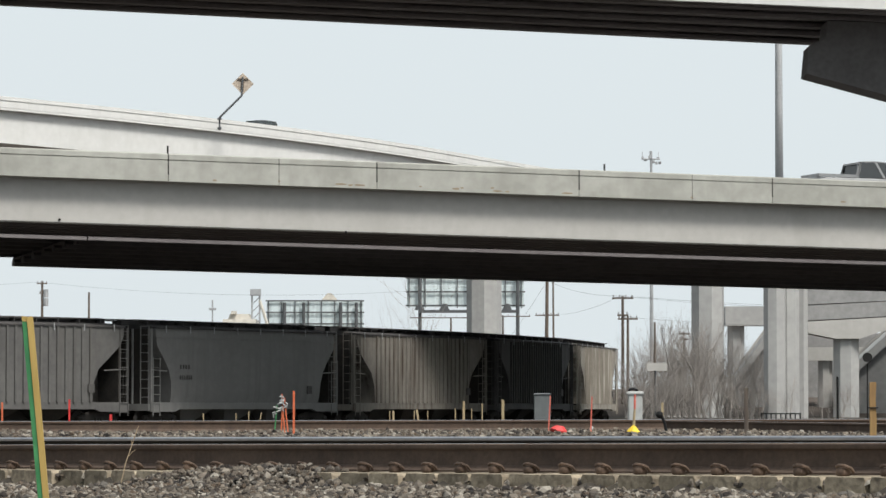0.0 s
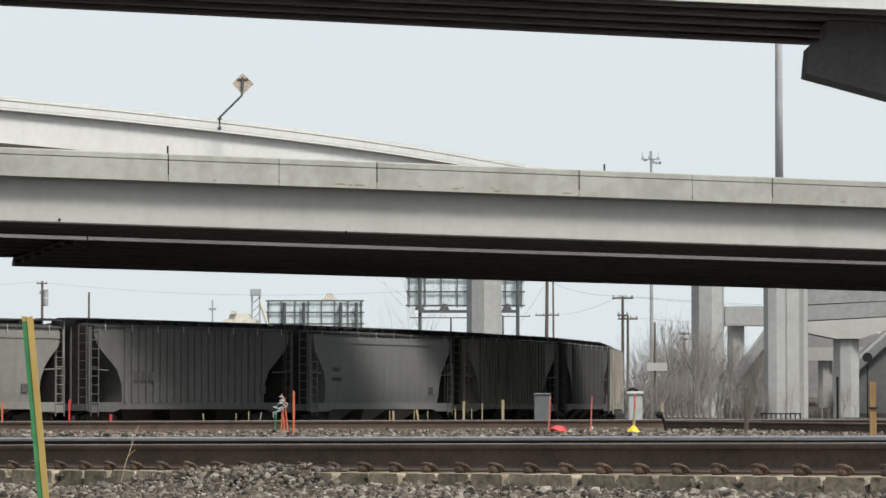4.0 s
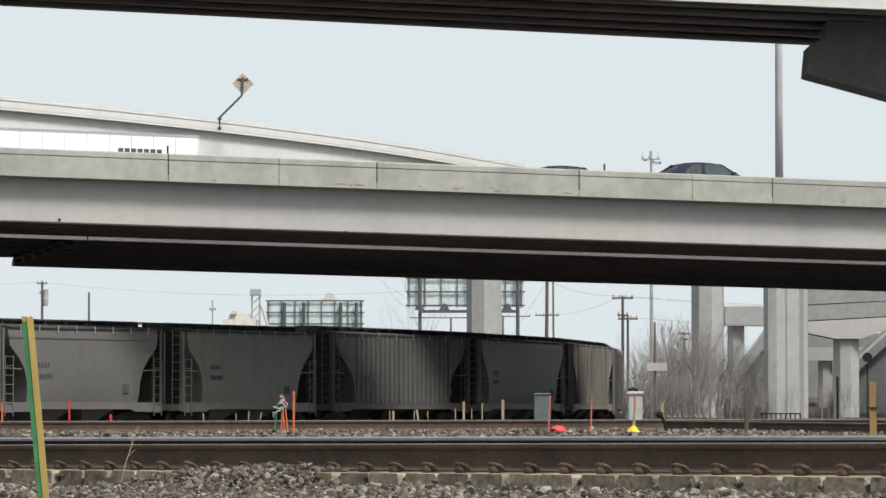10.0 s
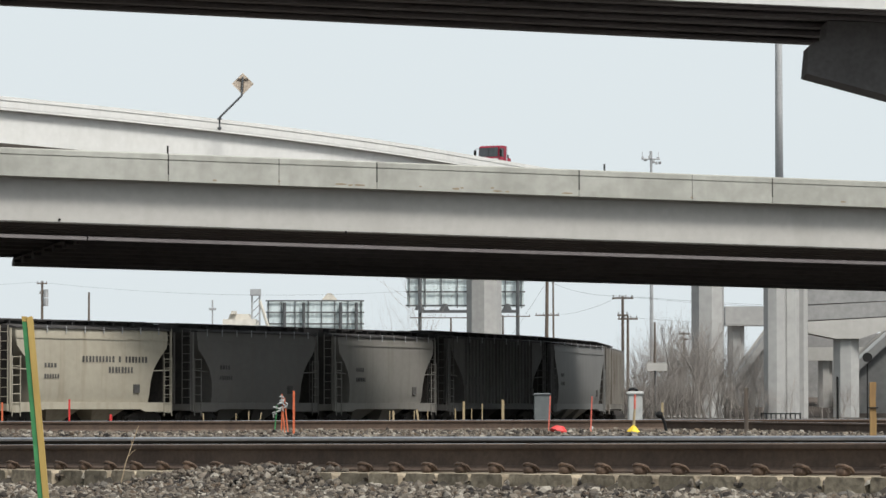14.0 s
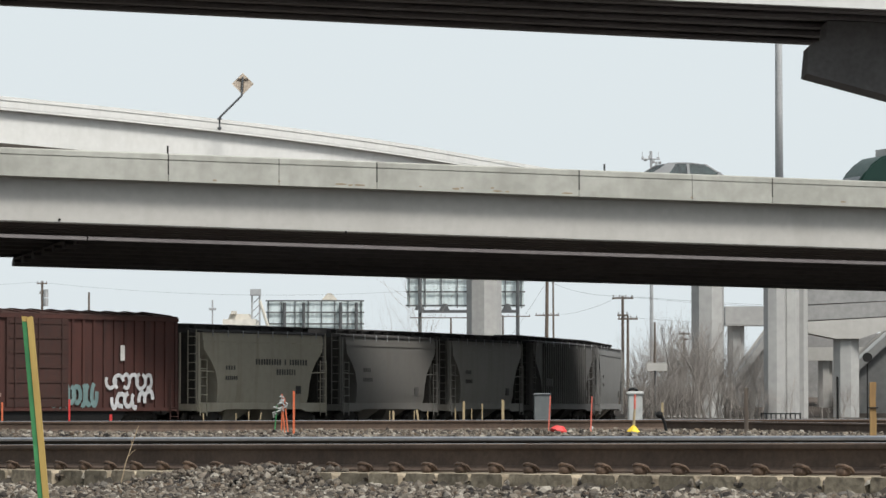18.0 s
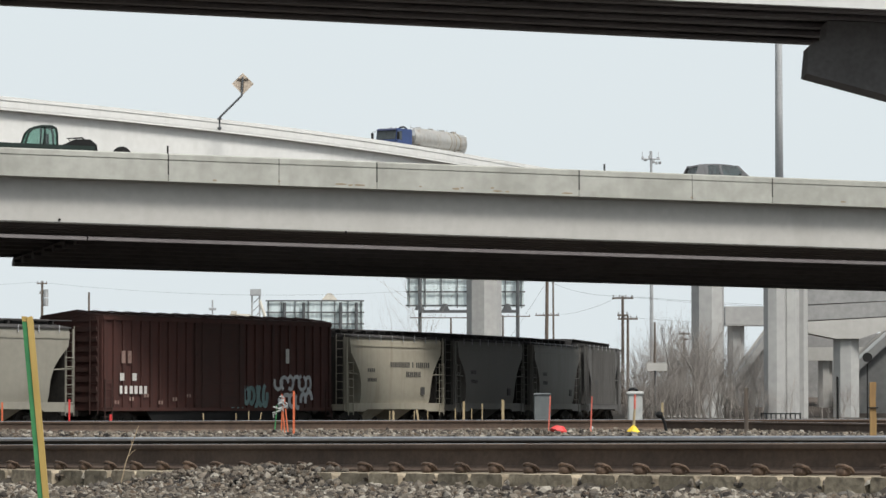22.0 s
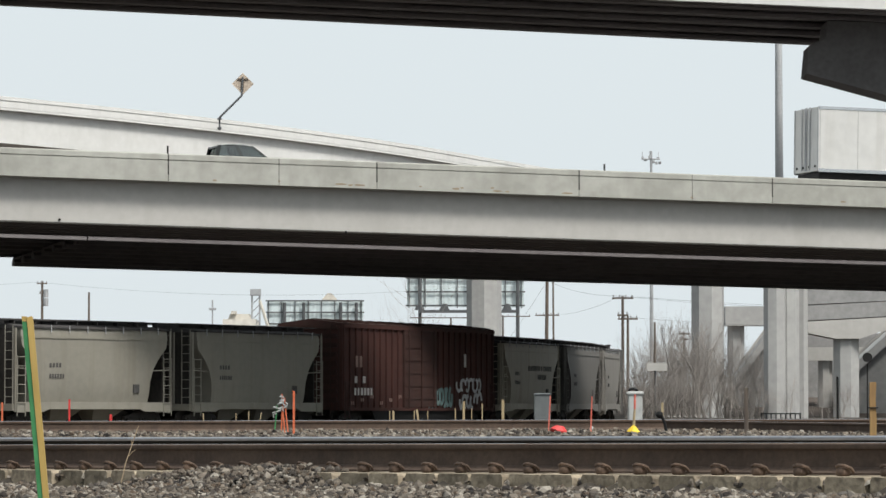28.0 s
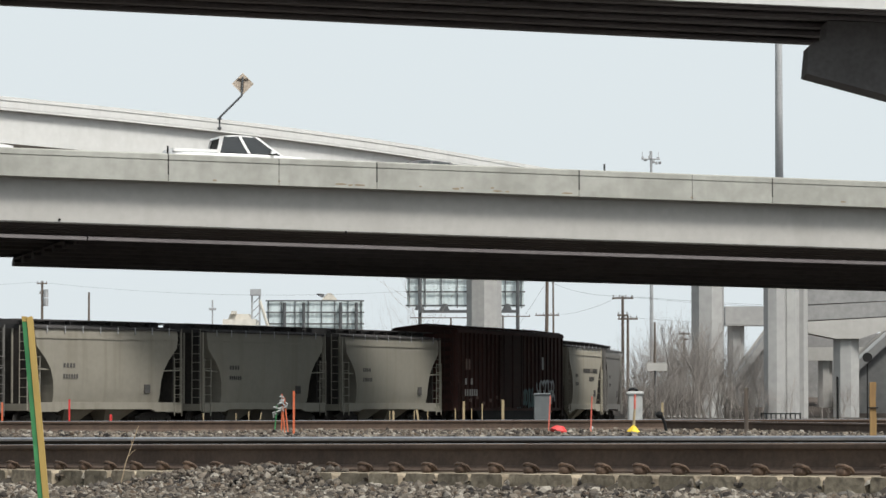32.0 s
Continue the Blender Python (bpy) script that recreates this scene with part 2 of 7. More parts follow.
def rail_mesh(name, length, material, shine, tops=(0.0, 0.0)):
    """A rail along x; the foot follows tops[0] to tops[1] (heights of the head). The running band of the head is bright."""
    prof = rail_profile()
    n = max(2, int(length / 4))
    bm = B()
    rows = []
    for i in range(n + 1):
        f = i / n
        z = tops[0] + (tops[1] - tops[0]) * f - RAIL_H
        rows.append([bm.verts.new((-length / 2 + length * f, a, b + z)) for a, b in prof])
    m = len(prof)
    for a, b in zip(rows, rows[1:]):
        for i in range(m):
            j = (i + 1) % m
            f = bm.faces.new((a[i], a[j], b[j], b[i]))
            lo = min(prof[i][1], prof[j][1])
            f.material_index = 1 if lo > shine else 0
    me = mesh_of(bm, name, material, smooth=True)
    me.materials.append(SHINE)
    return me


def tie_mesh(length=2.6, w=0.385, h=0.2):
    bm = B()
    prism(bm, [(-w / 2, -h), (w / 2, -h), (w / 2 - 0.006, -0.02), (w / 2 - 0.02, 0), (-w / 2 + 0.02, 0), (-w / 2 + 0.006, -0.02)], -length / 2, length / 2)
    return mesh_of(bm, "tie", TIE)


def clip_mesh():
    """Cast shoulder with a curled spring clip over the foot of a rail."""
    bm = B()
    bmesh.ops.create_icosphere(bm, subdivisions=2, radius=1.0)
    for v in bm.verts:
        c = Vector([math.copysign(abs(k) ** 0.55, k) for k in v.co])
        v.co = Vector((c.x * 0.050, 0.055 + c.y * 0.055, 0.024 + c.z * 0.042 + 0.012 * noise.noise(v.co * 2.5)))
    tube(bm, [(-0.062, 0.0, 0.022), (-0.072, 0.04, 0.055), (-0.05, 0.085, 0.075), (0.0, 0.10, 0.08), (0.045, 0.085, 0.07), (0.066, 0.045, 0.04), (0.05, 0.02, 0.03), (0.01, 0.03, 0.05), (-0.02, 0.07, 0.06)], 0.014, 7)
    for v in bm.verts:
        v.co = Vector((v.co.x * 0.86, v.co.y * 0.8, v.co.z * 0.8))
    return mesh_of(bm, "clip", CLIP, smooth=True)


def track(name, label, origin, turn, length, tops_near, tops_far, step, ties_from, ties_to, clips=True):
    """Track along its own x axis; its near rail (towards -y) passes through origin."""
    t = thing(name, label, "railway track", kind="structure", m=pose(*origin, 0, 0, turn))
    part("rail", rail_mesh("rail", length, RUST, 0.2115, tops_near), None, t, "rust-brown steel rail")
    # far rail black below its head: the shade on its web, painted
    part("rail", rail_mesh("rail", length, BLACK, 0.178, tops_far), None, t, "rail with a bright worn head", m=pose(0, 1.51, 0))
    tm, cm = tie_mesh(), clip_mesh()
    grade = (tops_near[1] - tops_near[0]) / length
    mid = (tops_near[0] + tops_near[1]) / 2
    rng = random.Random(5)
    k = 0
    for i in range(int(-length / 2 / step) + 1, int(length / 2 / step)):
        x = i * step
        if not ties_from <= x <= ties_to:
            continue
        z = mid + grade * x - RAIL_H - 0.006
        part("tie", tm, None, t, m=pose(x + rng.uniform(-0.015, 0.015), 0.755 + rng.uniform(-0.03, 0.03), z, 0, 0, rng.uniform(-1, 1)))
        if clips:
            part("clip", cm, None, t, m=pose(x, -FOOT - 0.02, z + 0.008, 0, 0, 180 + rng.uniform(-6, 6)))
    return t


near_track = track("railway_track", "worn main-line track on pale ties in stone ballast", (0.0, 27.9, 0.0), -53.6, 60, (-0.27, 0.27), (-0.172, 0.268), 0.42, -15, 15)
turnout = thing("turnout_rail", "rusty rail that branches off the second track", "rail", kind="structure", m=pose(7.3, 71.25, 0, 0, 0, math.degrees(math.atan2(-10.5, 4.6))))
part("rail", rail_mesh("rail", 13.0, RUST, 0.2115, (0.02, -0.02)), None, turnout)
second_track = track("railway_track", "rusty brown second track on ballast", (0.0, 77.0, 0.025), 22.0, 90, (-0.06, 0.06), (-0.06, 0.06), 0.55, -14, 20, clips=False)


def ballast(name, n, place, size, label, seed):
    """Loose angular stones, each of its own shape."""
    rng = np.random.default_rng(seed)
    base = np.array([(0, 0, 1), (0.9, 0, 0.45), (0.28, 0.85, 0.45), (-0.72, 0.53, 0.45), (-0.72, -0.53, 0.45), (0.28, -0.85, 0.45), (0.72, 0.5, -0.4), (-0.28, 0.85, -0.4), (-0.9, 0, -0.4), (-0.28, -0.85, -0.4), (0.72, -0.5, -0.4)])
    tri = [(0, 1, 2), (0, 2, 3), (0, 3, 4), (0, 4, 5), (0, 5, 1), (1, 6, 2), (2, 7, 3), (3, 8, 4), (4, 9, 5), (5, 10, 1), (6, 7, 2), (7, 8, 3), (8, 9, 4), (9, 10, 5), (10, 6, 1)]
    pos = place(rng, n)
    ang = rng.uniform(0, 2 * np.pi, n)
    tip = rng.uniform(-0.7, 0.7, n)
    sc = np.clip(rng.lognormal(0, 0.32, (n, 1)), 0.5, 2.0) * rng.uniform(0.7, 1.2, (n, 3)) * size
    v = base[None] * rng.uniform(0.6, 1.3, (n, len(base), 1)) * sc[:, None]
    c, s = np.cos(tip)[:, None], np.sin(tip)[:, None]
    v = np.stack([v[..., 0] * c + v[..., 2] * s, v[..., 1], -v[..., 0] * s + v[..., 2] * c], -1)
    c, s = np.cos(ang)[:, None], np.sin(ang)[:, None]
    v = np.stack([v[..., 0] * c - v[..., 1] * s, v[..., 0] * s + v[..., 1] * c, v[..., 2]], -1) + pos[:, None]
    faces = (np.array(tri)[None] + (np.arange(n) * len(base))[:, None, None]).reshape(-1, 3)
    me = bpy.data.meshes.new(name)
    me.vertices.add(n * len(base))
    me.vertices.foreach_set("co", v.reshape(-1))
    me.loops.add(faces.size)
    me.loops.foreach_set("vertex_index", faces.reshape(-1))
    me.polygons.add(len(faces))
    me.polygons.foreach_set("loop_start", np.arange(0, faces.size, 3))
    me.update(calc_edges=True)
    me.shade_flat()
    me.materials.append(BALLAST)
    return tagged(new(name, me), label, "ballast", kind="stuff")


def near_bed(x, y):
    """Height of the ballast round the near track: a shoulder along the ties, dips and heaps."""
    ct, st = math.cos(radians(-53.6)), math.sin(radians(-53.6))
    a = x * ct + (y - 27.9) * st            # along the track
    d = -(-x * st + (y - 27.9) * ct)        # out from the near rail
    z = 0.009 * a - RAIL_H - 0.150 - 0.010 * np.clip(d - 0.6, 0, 4)
    z = z + 0.155 * np.exp(-((a + 1.95) / 1.3) ** 4) * np.clip((d + 0.05) / 0.3, 0, 1) * np.exp(-(np.clip(d - 0.45, 0, 9) / 0.55) ** 2)   # a heap against the rail
    return z + 0.02 * np.sin(x * 2.1 + y) + 0.015 * np.sin(y * 3.3 - x), d


def along(x, y):
    """Metres along the near track."""
    return x * math.cos(radians(-53.6)) + (y - 27.9) * math.sin(radians(-53.6))


def near_place(rng, n):
    y = rng.uniform(18.5, 37.5, n)
    x = rng.uniform(-1, 1, n) * (y * 0.1206 + 0.35)
    z, d = near_bed(x, y)
    keep = (d > 0.10) & (d < 8)
    z = np.where(d < 0.53, np.maximum(z, 0.009 * along(x, y) - RAIL_H - 0.065), z)
    keep &= (d > 0.53) | (np.abs((along(x, y) / 0.42 + 0.5) % 1 - 0.5) > 0.36)
    x, y, z, d = x[keep], y[keep], z[keep], d[keep]
    return np.stack([x, y, z + rng.uniform(-0.015, 0.022, len(x))], -1)


def fixed(place):
    """As many places as are kept of those tried."""
    def inner(rng, n):
        out = place(rng, n)
        while len(out) < n:
            out = np.concatenate([out, place(rng, n)])
        return out[:n]
    return inner


ballast("ballast", 62000, fixed(near_place), 0.0205, "loose grey and tan crushed stone beside the near track", 3)


def far_place(rng, n):
    y = rng.uniform(52, 88, n)
    x = rng.uniform(-1, 1, n) * (y * 0.1206 + 0.6)
    z = -0.27 + 0.03 * np.sin(x * 0.8) * np.sin(y * 0.5) + 0.03 * np.clip((y - 60) / 15, 0, 1)
    return np.stack([x, y, z + rng.uniform(-0.02, 0.05, n)], -1)


ballast("ballast", 42000, far_place, 0.036, "loose grey crushed stone along the second track", 4)

# bed under the near stones
bm = B()
rows = []
for y in list(np.linspace(15, 40, 126)) + list(np.linspace(41, 60, 20)):
    row = []
    for x in np.linspace(-8, 8, 81):
        z, d = near_bed(x, y)
        row.append(bm.verts.new((x, y, float(np.where(d > 0.56, z - 0.02, 0.009 * along(x, y) - RAIL_H - 0.06 if d > -2.1 else -0.30)))))
    rows.append(row)
for a, b in zip(rows, rows[1:]):
    for i in range(len(a) - 1):
        bm.faces.new((a[i], a[i + 1], b[i + 1], b[i]))
solid("ballast_bed", bm, GROUND, "packed gravel bed under the near track", "ground", kind="structure", smooth=True)

# ---------------------------------------------------------------- middle overpass
A_TURN, A_Y, A_GRADE = 18.0, 148.0, 0.0165
A_POSE = pose(0, A_Y, 0, 0, 0, A_TURN)


def az(z, q):
    """Height z on the overpass's middle, carried down its grade; the approaches run level."""
    return z - A_GRADE * min(max(q, -95), 120)


def sloped(bm, q0, q1, o0, o1, z0, z1):
    """A bar along the overpass from q0 to q1, between two offsets from its near face."""
    vs = box(bm, q0, q1, o0, o1, z0, z1)
    for v in vs:
        v.co.z = az(v.co.z, v.co.x)


overpass = thing("overpass", "weathered concrete highway overpass on deep girders above the tracks", "bridge", kind="structure", m=A_POSE)
Q0, Q1 = -95, 120
cuts = [-91, -83.6, -75, -66.6, -58, -49.6, -41, -32.6, -24, -19.6, -11.38, -6.86, -2.79, 5.85, 10.82, 14.4, 23, 31.6, 40, 48.6, 57, 65.6, 74, 82.6, 91, 99.6, 108, 116]
panel_cuts = [Q0] + cuts + [Q1]
for a, b in zip(panel_cuts, panel_cuts[1:]):
    bm = B()
    prism(bm, [(0, 9.03), (0, 9.85), (0.05, 9.86), (0.05, 9.885), (0.0, 9.895), (0.0, 10.09), (0.03, 10.13), (0.25, 10.13), (0.30, 9.5), (0.38, 9.3), (0.38, 9.03)], a + 0.012, b - 0.012, axis="x")
    for v in bm.verts:
        v.co.z = az(v.co.z, v.co.x)
    part("barrier_panel", bm, CONC_PANEL, overpass)
bm = B()
for k, c in enumerate(cuts):
    w = 0.028 if c in (-11.38, -2.79, 5.85, 14.4) or not -20 < c < 15 and k % 2 else 0.012
    sloped(bm, c - w, c + w, -0.004 if w > 0.02 else 0.02, 0.3, 9.30 if w > 0.02 else 9.15, 10.10)
part("joint", bm, JOINT, overpass, "dark sealed joints between the barrier panels")
CHIP = mat("rusty_spall", (0.20, 0.15, 0.10), (0.30, 0.24, 0.17), 0.95, fine=20, coarse=4, bump=0.3)
rng = random.Random(21)
for q, z, w in ((-4.3, 9.17, 0.35), (-3.9, 9.15, 0.12), (-3.5, 9.16, 0.28), (-0.95, 9.2, 0.07), (0.55, 9.16, 0.22), (0.8, 9.2, 0.08), (2.1, 9.24, 0.1), (2.3, 9.13, 0.25), (2.75, 9.12, 0.12), (5.3, 9.14, 0.3), (10.8, 9.15, 0.08), (-6.85, 9.2, 0.06), (-9.5, 9.14, 0.1), (17.6, 9.2, 0.15)):
    bm = B()
    poly = [(q + w * math.cos(a) * rng.uniform(0.6, 1.0), az(z, q) + 0.045 * math.sin(a) * rng.uniform(0.5, 1.0)) for a in [2 * math.pi * k / 9 for k in range(9)]]
    prism(bm, poly, -0.004, 0.01)
    part("spall", bm, CHIP, overpass, "small rust-stained chip in the concrete")
bm = B()
sloped(bm, Q0, Q1, 0.385, 10.4, 9.0, 9.128)
rings = [[(q, o, az(z, q)) for o, z in ((0.385, 9.13), (10.1, 9.13), (10.1, 9.15), (0.385, 9.44))] for q in (Q0, 0, Q1)]
loft(bm, rings)                             # the road falls away across its width
sloped(bm, Q0, Q1, 10.1, 10.4, 9.13, 9.98)
part("deck", bm, CONC, overpass)
for q0, q1 in ((-900, Q0), (Q1, 900)):      # the long approaches
    bm = B()
    loft(bm, [[(q, o, az(z, q)) for o, z in ((0.0, 9.0), (10.4, 9.0), (10.4, 9.14), (0.0, 9.452))] for q in (q0, q1)])
    sloped(bm, q0, q1, 0.0, 0.3, 9.46, 10.13)
    sloped(bm, q0, q1, 10.1, 10.4, 9.16, 9.98)
    sloped(bm, q0, q1, 0.9, 9.6, 7.28, 9.0)
    sloped(bm, q0, q1, 15.6, 33.2, 9.0, 9.3)
    sloped(bm, q0, q1, 16.0, 32.8, 7.4, 9.0)
    sloped(bm, q0, q1, 15.6, 15.9, 9.3, 10.0)
    sloped(bm, q0, q1, 32.9, 33.2, 9.3, 10.0)
    part("approach", bm, CONC, overpass)
    for q in range(int(q0) + 20, int(q1), 40):
        for o in (4.5, 20, 30):
            bm = B()
            tube(bm, [(q, o, -0.3), (q, o, az(7.3, q))], 0.9, 10)
            part("column", bm, CONC, overpass, smooth=True)
bm = B()
for q0, q1 in ((Q0, -46.3), (-46.2, 20.1), (20.2, Q1)):
    prof = [(0.66, 8.998), (0.66, 7.33), (0.70, 7.28), (1.15, 7.28), (1.15, 7.5), (1.0, 7.7), (1.0, 8.998)]
    prism(bm, prof, q0, q1, axis="x")
for v in bm.verts:
    v.co.z = az(v.co.z, v.co.x)
part("fascia_girder", bm, CONC, overpass, "smooth grey concrete edge girder")
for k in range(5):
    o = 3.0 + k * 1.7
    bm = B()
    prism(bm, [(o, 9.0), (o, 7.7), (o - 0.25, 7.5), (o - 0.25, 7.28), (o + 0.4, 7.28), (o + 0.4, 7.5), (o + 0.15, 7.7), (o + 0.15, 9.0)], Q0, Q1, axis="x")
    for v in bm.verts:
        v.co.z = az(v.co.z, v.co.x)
    part("girder", bm, SHADED_CONC, overpass)
W0, W1 = 15.6, 33.2                     # near and far edge of the second, wider bridge
bm = B()
sloped(bm, Q0, Q1, W0, W1, 9.0, 9.3)
sloped(bm, Q0, Q1, W0, W0 + 0.3, 9.3, 9.98)
sloped(bm, Q0, Q1, W1 - 0.3, W1, 9.3, 10.0)
part("deck", bm, CONC, overpass)
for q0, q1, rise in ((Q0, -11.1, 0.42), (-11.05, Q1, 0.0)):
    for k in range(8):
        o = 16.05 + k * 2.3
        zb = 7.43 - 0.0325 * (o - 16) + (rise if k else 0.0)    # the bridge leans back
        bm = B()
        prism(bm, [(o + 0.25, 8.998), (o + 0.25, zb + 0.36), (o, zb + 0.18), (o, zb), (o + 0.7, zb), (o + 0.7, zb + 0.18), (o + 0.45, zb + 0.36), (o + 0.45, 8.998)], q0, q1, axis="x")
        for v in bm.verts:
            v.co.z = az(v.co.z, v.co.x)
        part("fascia_girder" if k == 0 else "girder", bm, SHADED_CONC, overpass)
    # flat closing plates between the girders, shade painted into their concrete
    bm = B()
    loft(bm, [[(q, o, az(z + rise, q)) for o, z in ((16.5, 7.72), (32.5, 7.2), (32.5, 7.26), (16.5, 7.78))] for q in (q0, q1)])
    part("soffit", bm, SHADED_CONC, overpass, "dark shaded underside")
for q in (-60, -30, 45, 75, 105):
    for o in (2.5, 7, 18, 26, 32.5):
        bm = B()
        tube(bm, [(q, o, -0.3), (q, o, az(6.3, q))], 0.75, 12)
        part("column", bm, CONC, overpass, smooth=True)
    bm = B()
    sloped(bm, q - 0.9, q + 0.9, 0.7, 10.2, 6.2, 7.278)
    sloped(bm, q - 0.9, q + 0.9, 16, 32.8, 6.2, 6.85)
    part("pier_cap", bm, CONC_CAP, overpass)

# ---------------------------------------------------------------- upper ramp that crosses the top of the view
upper = thing("overpass", "high concrete ramp bridge with a dark girder underside", "bridge", kind="structure", m=pose(0, 255.0, 0))


def upper_z(x, y):
    """Soffit height: it falls along the ramp and banks across it."""
    near = 29.5 - 0.043 * x
    far = 29.41 - 0.049 * x
    return near + (far - near) * y / 25.0


def banked(bm, x0, x1, y0, y1, z0, z1, n=24):
    rings = []
    for i in range(n + 1):
        x = x0 + (x1 - x0) * i / n
        rings.append([(x, y, upper_z(x, y) + z) for y, z in ((y0, z0), (y1, z0), (y1, z1), (y0, z1))])
    loft(bm, rings)


# girders, deck and soffit of the ramp carry painted shade
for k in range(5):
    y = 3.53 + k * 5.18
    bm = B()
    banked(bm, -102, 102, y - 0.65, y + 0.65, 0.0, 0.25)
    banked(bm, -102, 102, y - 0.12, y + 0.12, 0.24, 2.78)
    part("girder", bm, SHADED_CONC, upper)
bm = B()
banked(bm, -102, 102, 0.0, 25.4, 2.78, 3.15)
part("deck", bm, SHADED_CONC, upper)
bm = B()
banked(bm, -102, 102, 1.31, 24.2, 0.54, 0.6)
part("soffit", bm, SHADED_CONC, upper, "dark shaded underside")
for y in (0.0, 25.0):
    bm = B()
    banked(bm, -102, 102, y, y + 0.4, 2.65, 4.5)
    part("barrier", bm, CONC_WHITE, upper)
# sunlight on the edge girder is put into a paler concrete
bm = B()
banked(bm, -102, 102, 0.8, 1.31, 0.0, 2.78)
part("fascia_girder", bm, CONC_WHITE, upper, "pale edge girder, its sunlit look in the colour")
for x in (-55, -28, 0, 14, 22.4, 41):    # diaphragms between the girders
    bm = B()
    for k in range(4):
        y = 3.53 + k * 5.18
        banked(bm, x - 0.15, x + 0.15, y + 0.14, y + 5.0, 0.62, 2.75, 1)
    part("diaphragm", bm, SHADED_CONC, upper)
# hammerhead pier, its concrete darkened to hold the deck's shade
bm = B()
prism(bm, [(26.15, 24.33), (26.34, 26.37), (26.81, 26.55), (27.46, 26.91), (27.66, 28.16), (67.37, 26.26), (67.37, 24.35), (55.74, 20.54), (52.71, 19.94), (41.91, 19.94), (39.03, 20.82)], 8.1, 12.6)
part("pier_cap", bm, CAP_SHADED, upper, "dark grey hammerhead cap")
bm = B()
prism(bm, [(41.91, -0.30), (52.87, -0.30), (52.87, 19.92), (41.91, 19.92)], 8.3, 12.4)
part("column", bm, CAP_SHADED, upper)

# ---------------------------------------------------------------- far curved flyover
fly = thing("overpass", "tall curved white concrete flyover ramp", "bridge", kind="structure")


FLY = []
x, y = -52.5, 328.6
for i in range(0, 561):
    h = radians(30 + 0.40 * min(i, 75))
    FLY.append((x, y, 27.81 - 0.02946 * (i - 50) + 6.87e-5 * (i - 50) ** 2 if i < 200 else 25.0, h))
    x, y = x + math.cos(h), y + math.sin(h)
x, y = FLY[0][0], FLY[0][1]
for i in range(1, 400):
    h = radians(30 - 0.03 * i)
    x, y = x - math.cos(h), y - math.sin(h)
    FLY.insert(0, (x, y, 29.45 + 0.012 * min(i, 60), h))


def along_fly(bm, off0, off1, z0, z1, lo=0, hi=None, step=4):
    rings = []
    hi = len(FLY) if hi is None else hi
    for x, y, z, h in FLY[lo:hi:step]:
        nx, ny = -math.sin(h), math.cos(h)
        rings.append([(x + nx * o, y + ny * o, z + dz) for o, dz in ((off0, z0), (off1, z0), (off1, z1), (off0, z1))])
    loft(bm, rings)


for lo in range(360, 540, 8):
    bm = B()
    along_fly(bm, 0.0, 0.28, -1.02, -0.46, lo, lo + 9)
    along_fly(bm, 0.09, 0.28, -0.46, -0.36, lo, lo + 9)
    along_fly(bm, -0.02, 0.28, -0.36, 0.0, lo, lo + 9)
    part("barrier", bm, CONC_WHITE, fly)
bm = B()
along_fly(bm, 0.02, 9.7, -1.25, -1.024)
along_fly(bm, 0.0, 0.28, -1.02, 0.0, 0, 361)
along_fly(bm, 0.0, 0.28, -1.02, 0.0, 544, None)
part("deck", bm, CONC_WHITE, fly)
bm = B()
along_fly(bm, 9.4, 9.7, -1.02, 0.0)
part("barrier", bm, CONC_WHITE, fly)
bm = B()
along_fly(bm, 0.62, 9.08, -4.25, -1.252)
part("box_girder", bm, CONC_WHITE, fly, "smooth white box girder")
for i in (325, 491):
    x, y, z, h = FLY[i]
    bm = B()
    tube(bm, [(x - math.sin(h) * 4.8, y + math.cos(h) * 4.8, -0.3), (x - math.sin(h) * 4.8, y + math.cos(h) * 4.8, z - 4.3)], 1.9, 8)
    part("column", bm, PIER, fly)
# ---------------------------------------------------------------- piers and ramps behind the overpass
def octagon(x, y, r, a=22.5):
    return [(x + r * math.cos(radians(a + 45 * k)), y + r * math.sin(radians(a + 45 * k))) for k in range(8)]


def pier(name_label, x, y, r, z1, flare=0.0, a=22.5):
    t = thing("bridge_pier", name_label, "bridge pier", "far bridge piers")
    bm = B()
    loft(bm, [[(p[0], p[1], z) for p in octagon(x, y, rr, a)] for z, rr in ((-0.35, r), (z1 - 1.5, r), (z1, r + flare))])
    part("column", bm, PIER, t)
    return t


pier("pale faceted concrete column under the highway ramps", 17.73, 246, 1.12, 9.5, a=10)
pier("pale fluted concrete column lit on one side", 20.95, 232, 0.71, 9.5, 0.2, a=5)
pier("pale fluted concrete column lit on one side", 21.86, 232.7, 0.71, 9.5, 0.25, a=35)
pier("slim pale concrete column of a ramp", 22.95, 235, 0.42, 9.0, a=12)

t = thing("bridge_pier", "pale concrete T-shaped pier of a low ramp", "bridge pier", "far bridge piers")
bm = B()
box(bm, 25.29, 28.94, 329, 332, 7.72, 9.44)
part("pier_cap", bm, PIER, t)
bm = B()
prism(bm, octagon(26.35, 330.5, 0.80), -0.35, 7.72, axis="z")
part("column", bm, PIER, t)

# hammerhead pier with its two beams
t = thing("bridge_pier", "concrete hammerhead pier in the shade of its ramp", "bridge pier", "far bridge piers")
bm = B()
prism(bm, [(25.25, 6.30), (25.25, 5.5), (27.1, 5.12), (28.87, 5.12), (31.3, 5.95), (33.5, 6.3), (33.5, 6.75)], 254, 256.5)
part("pier_cap", bm, CONC, t)
bm = B()
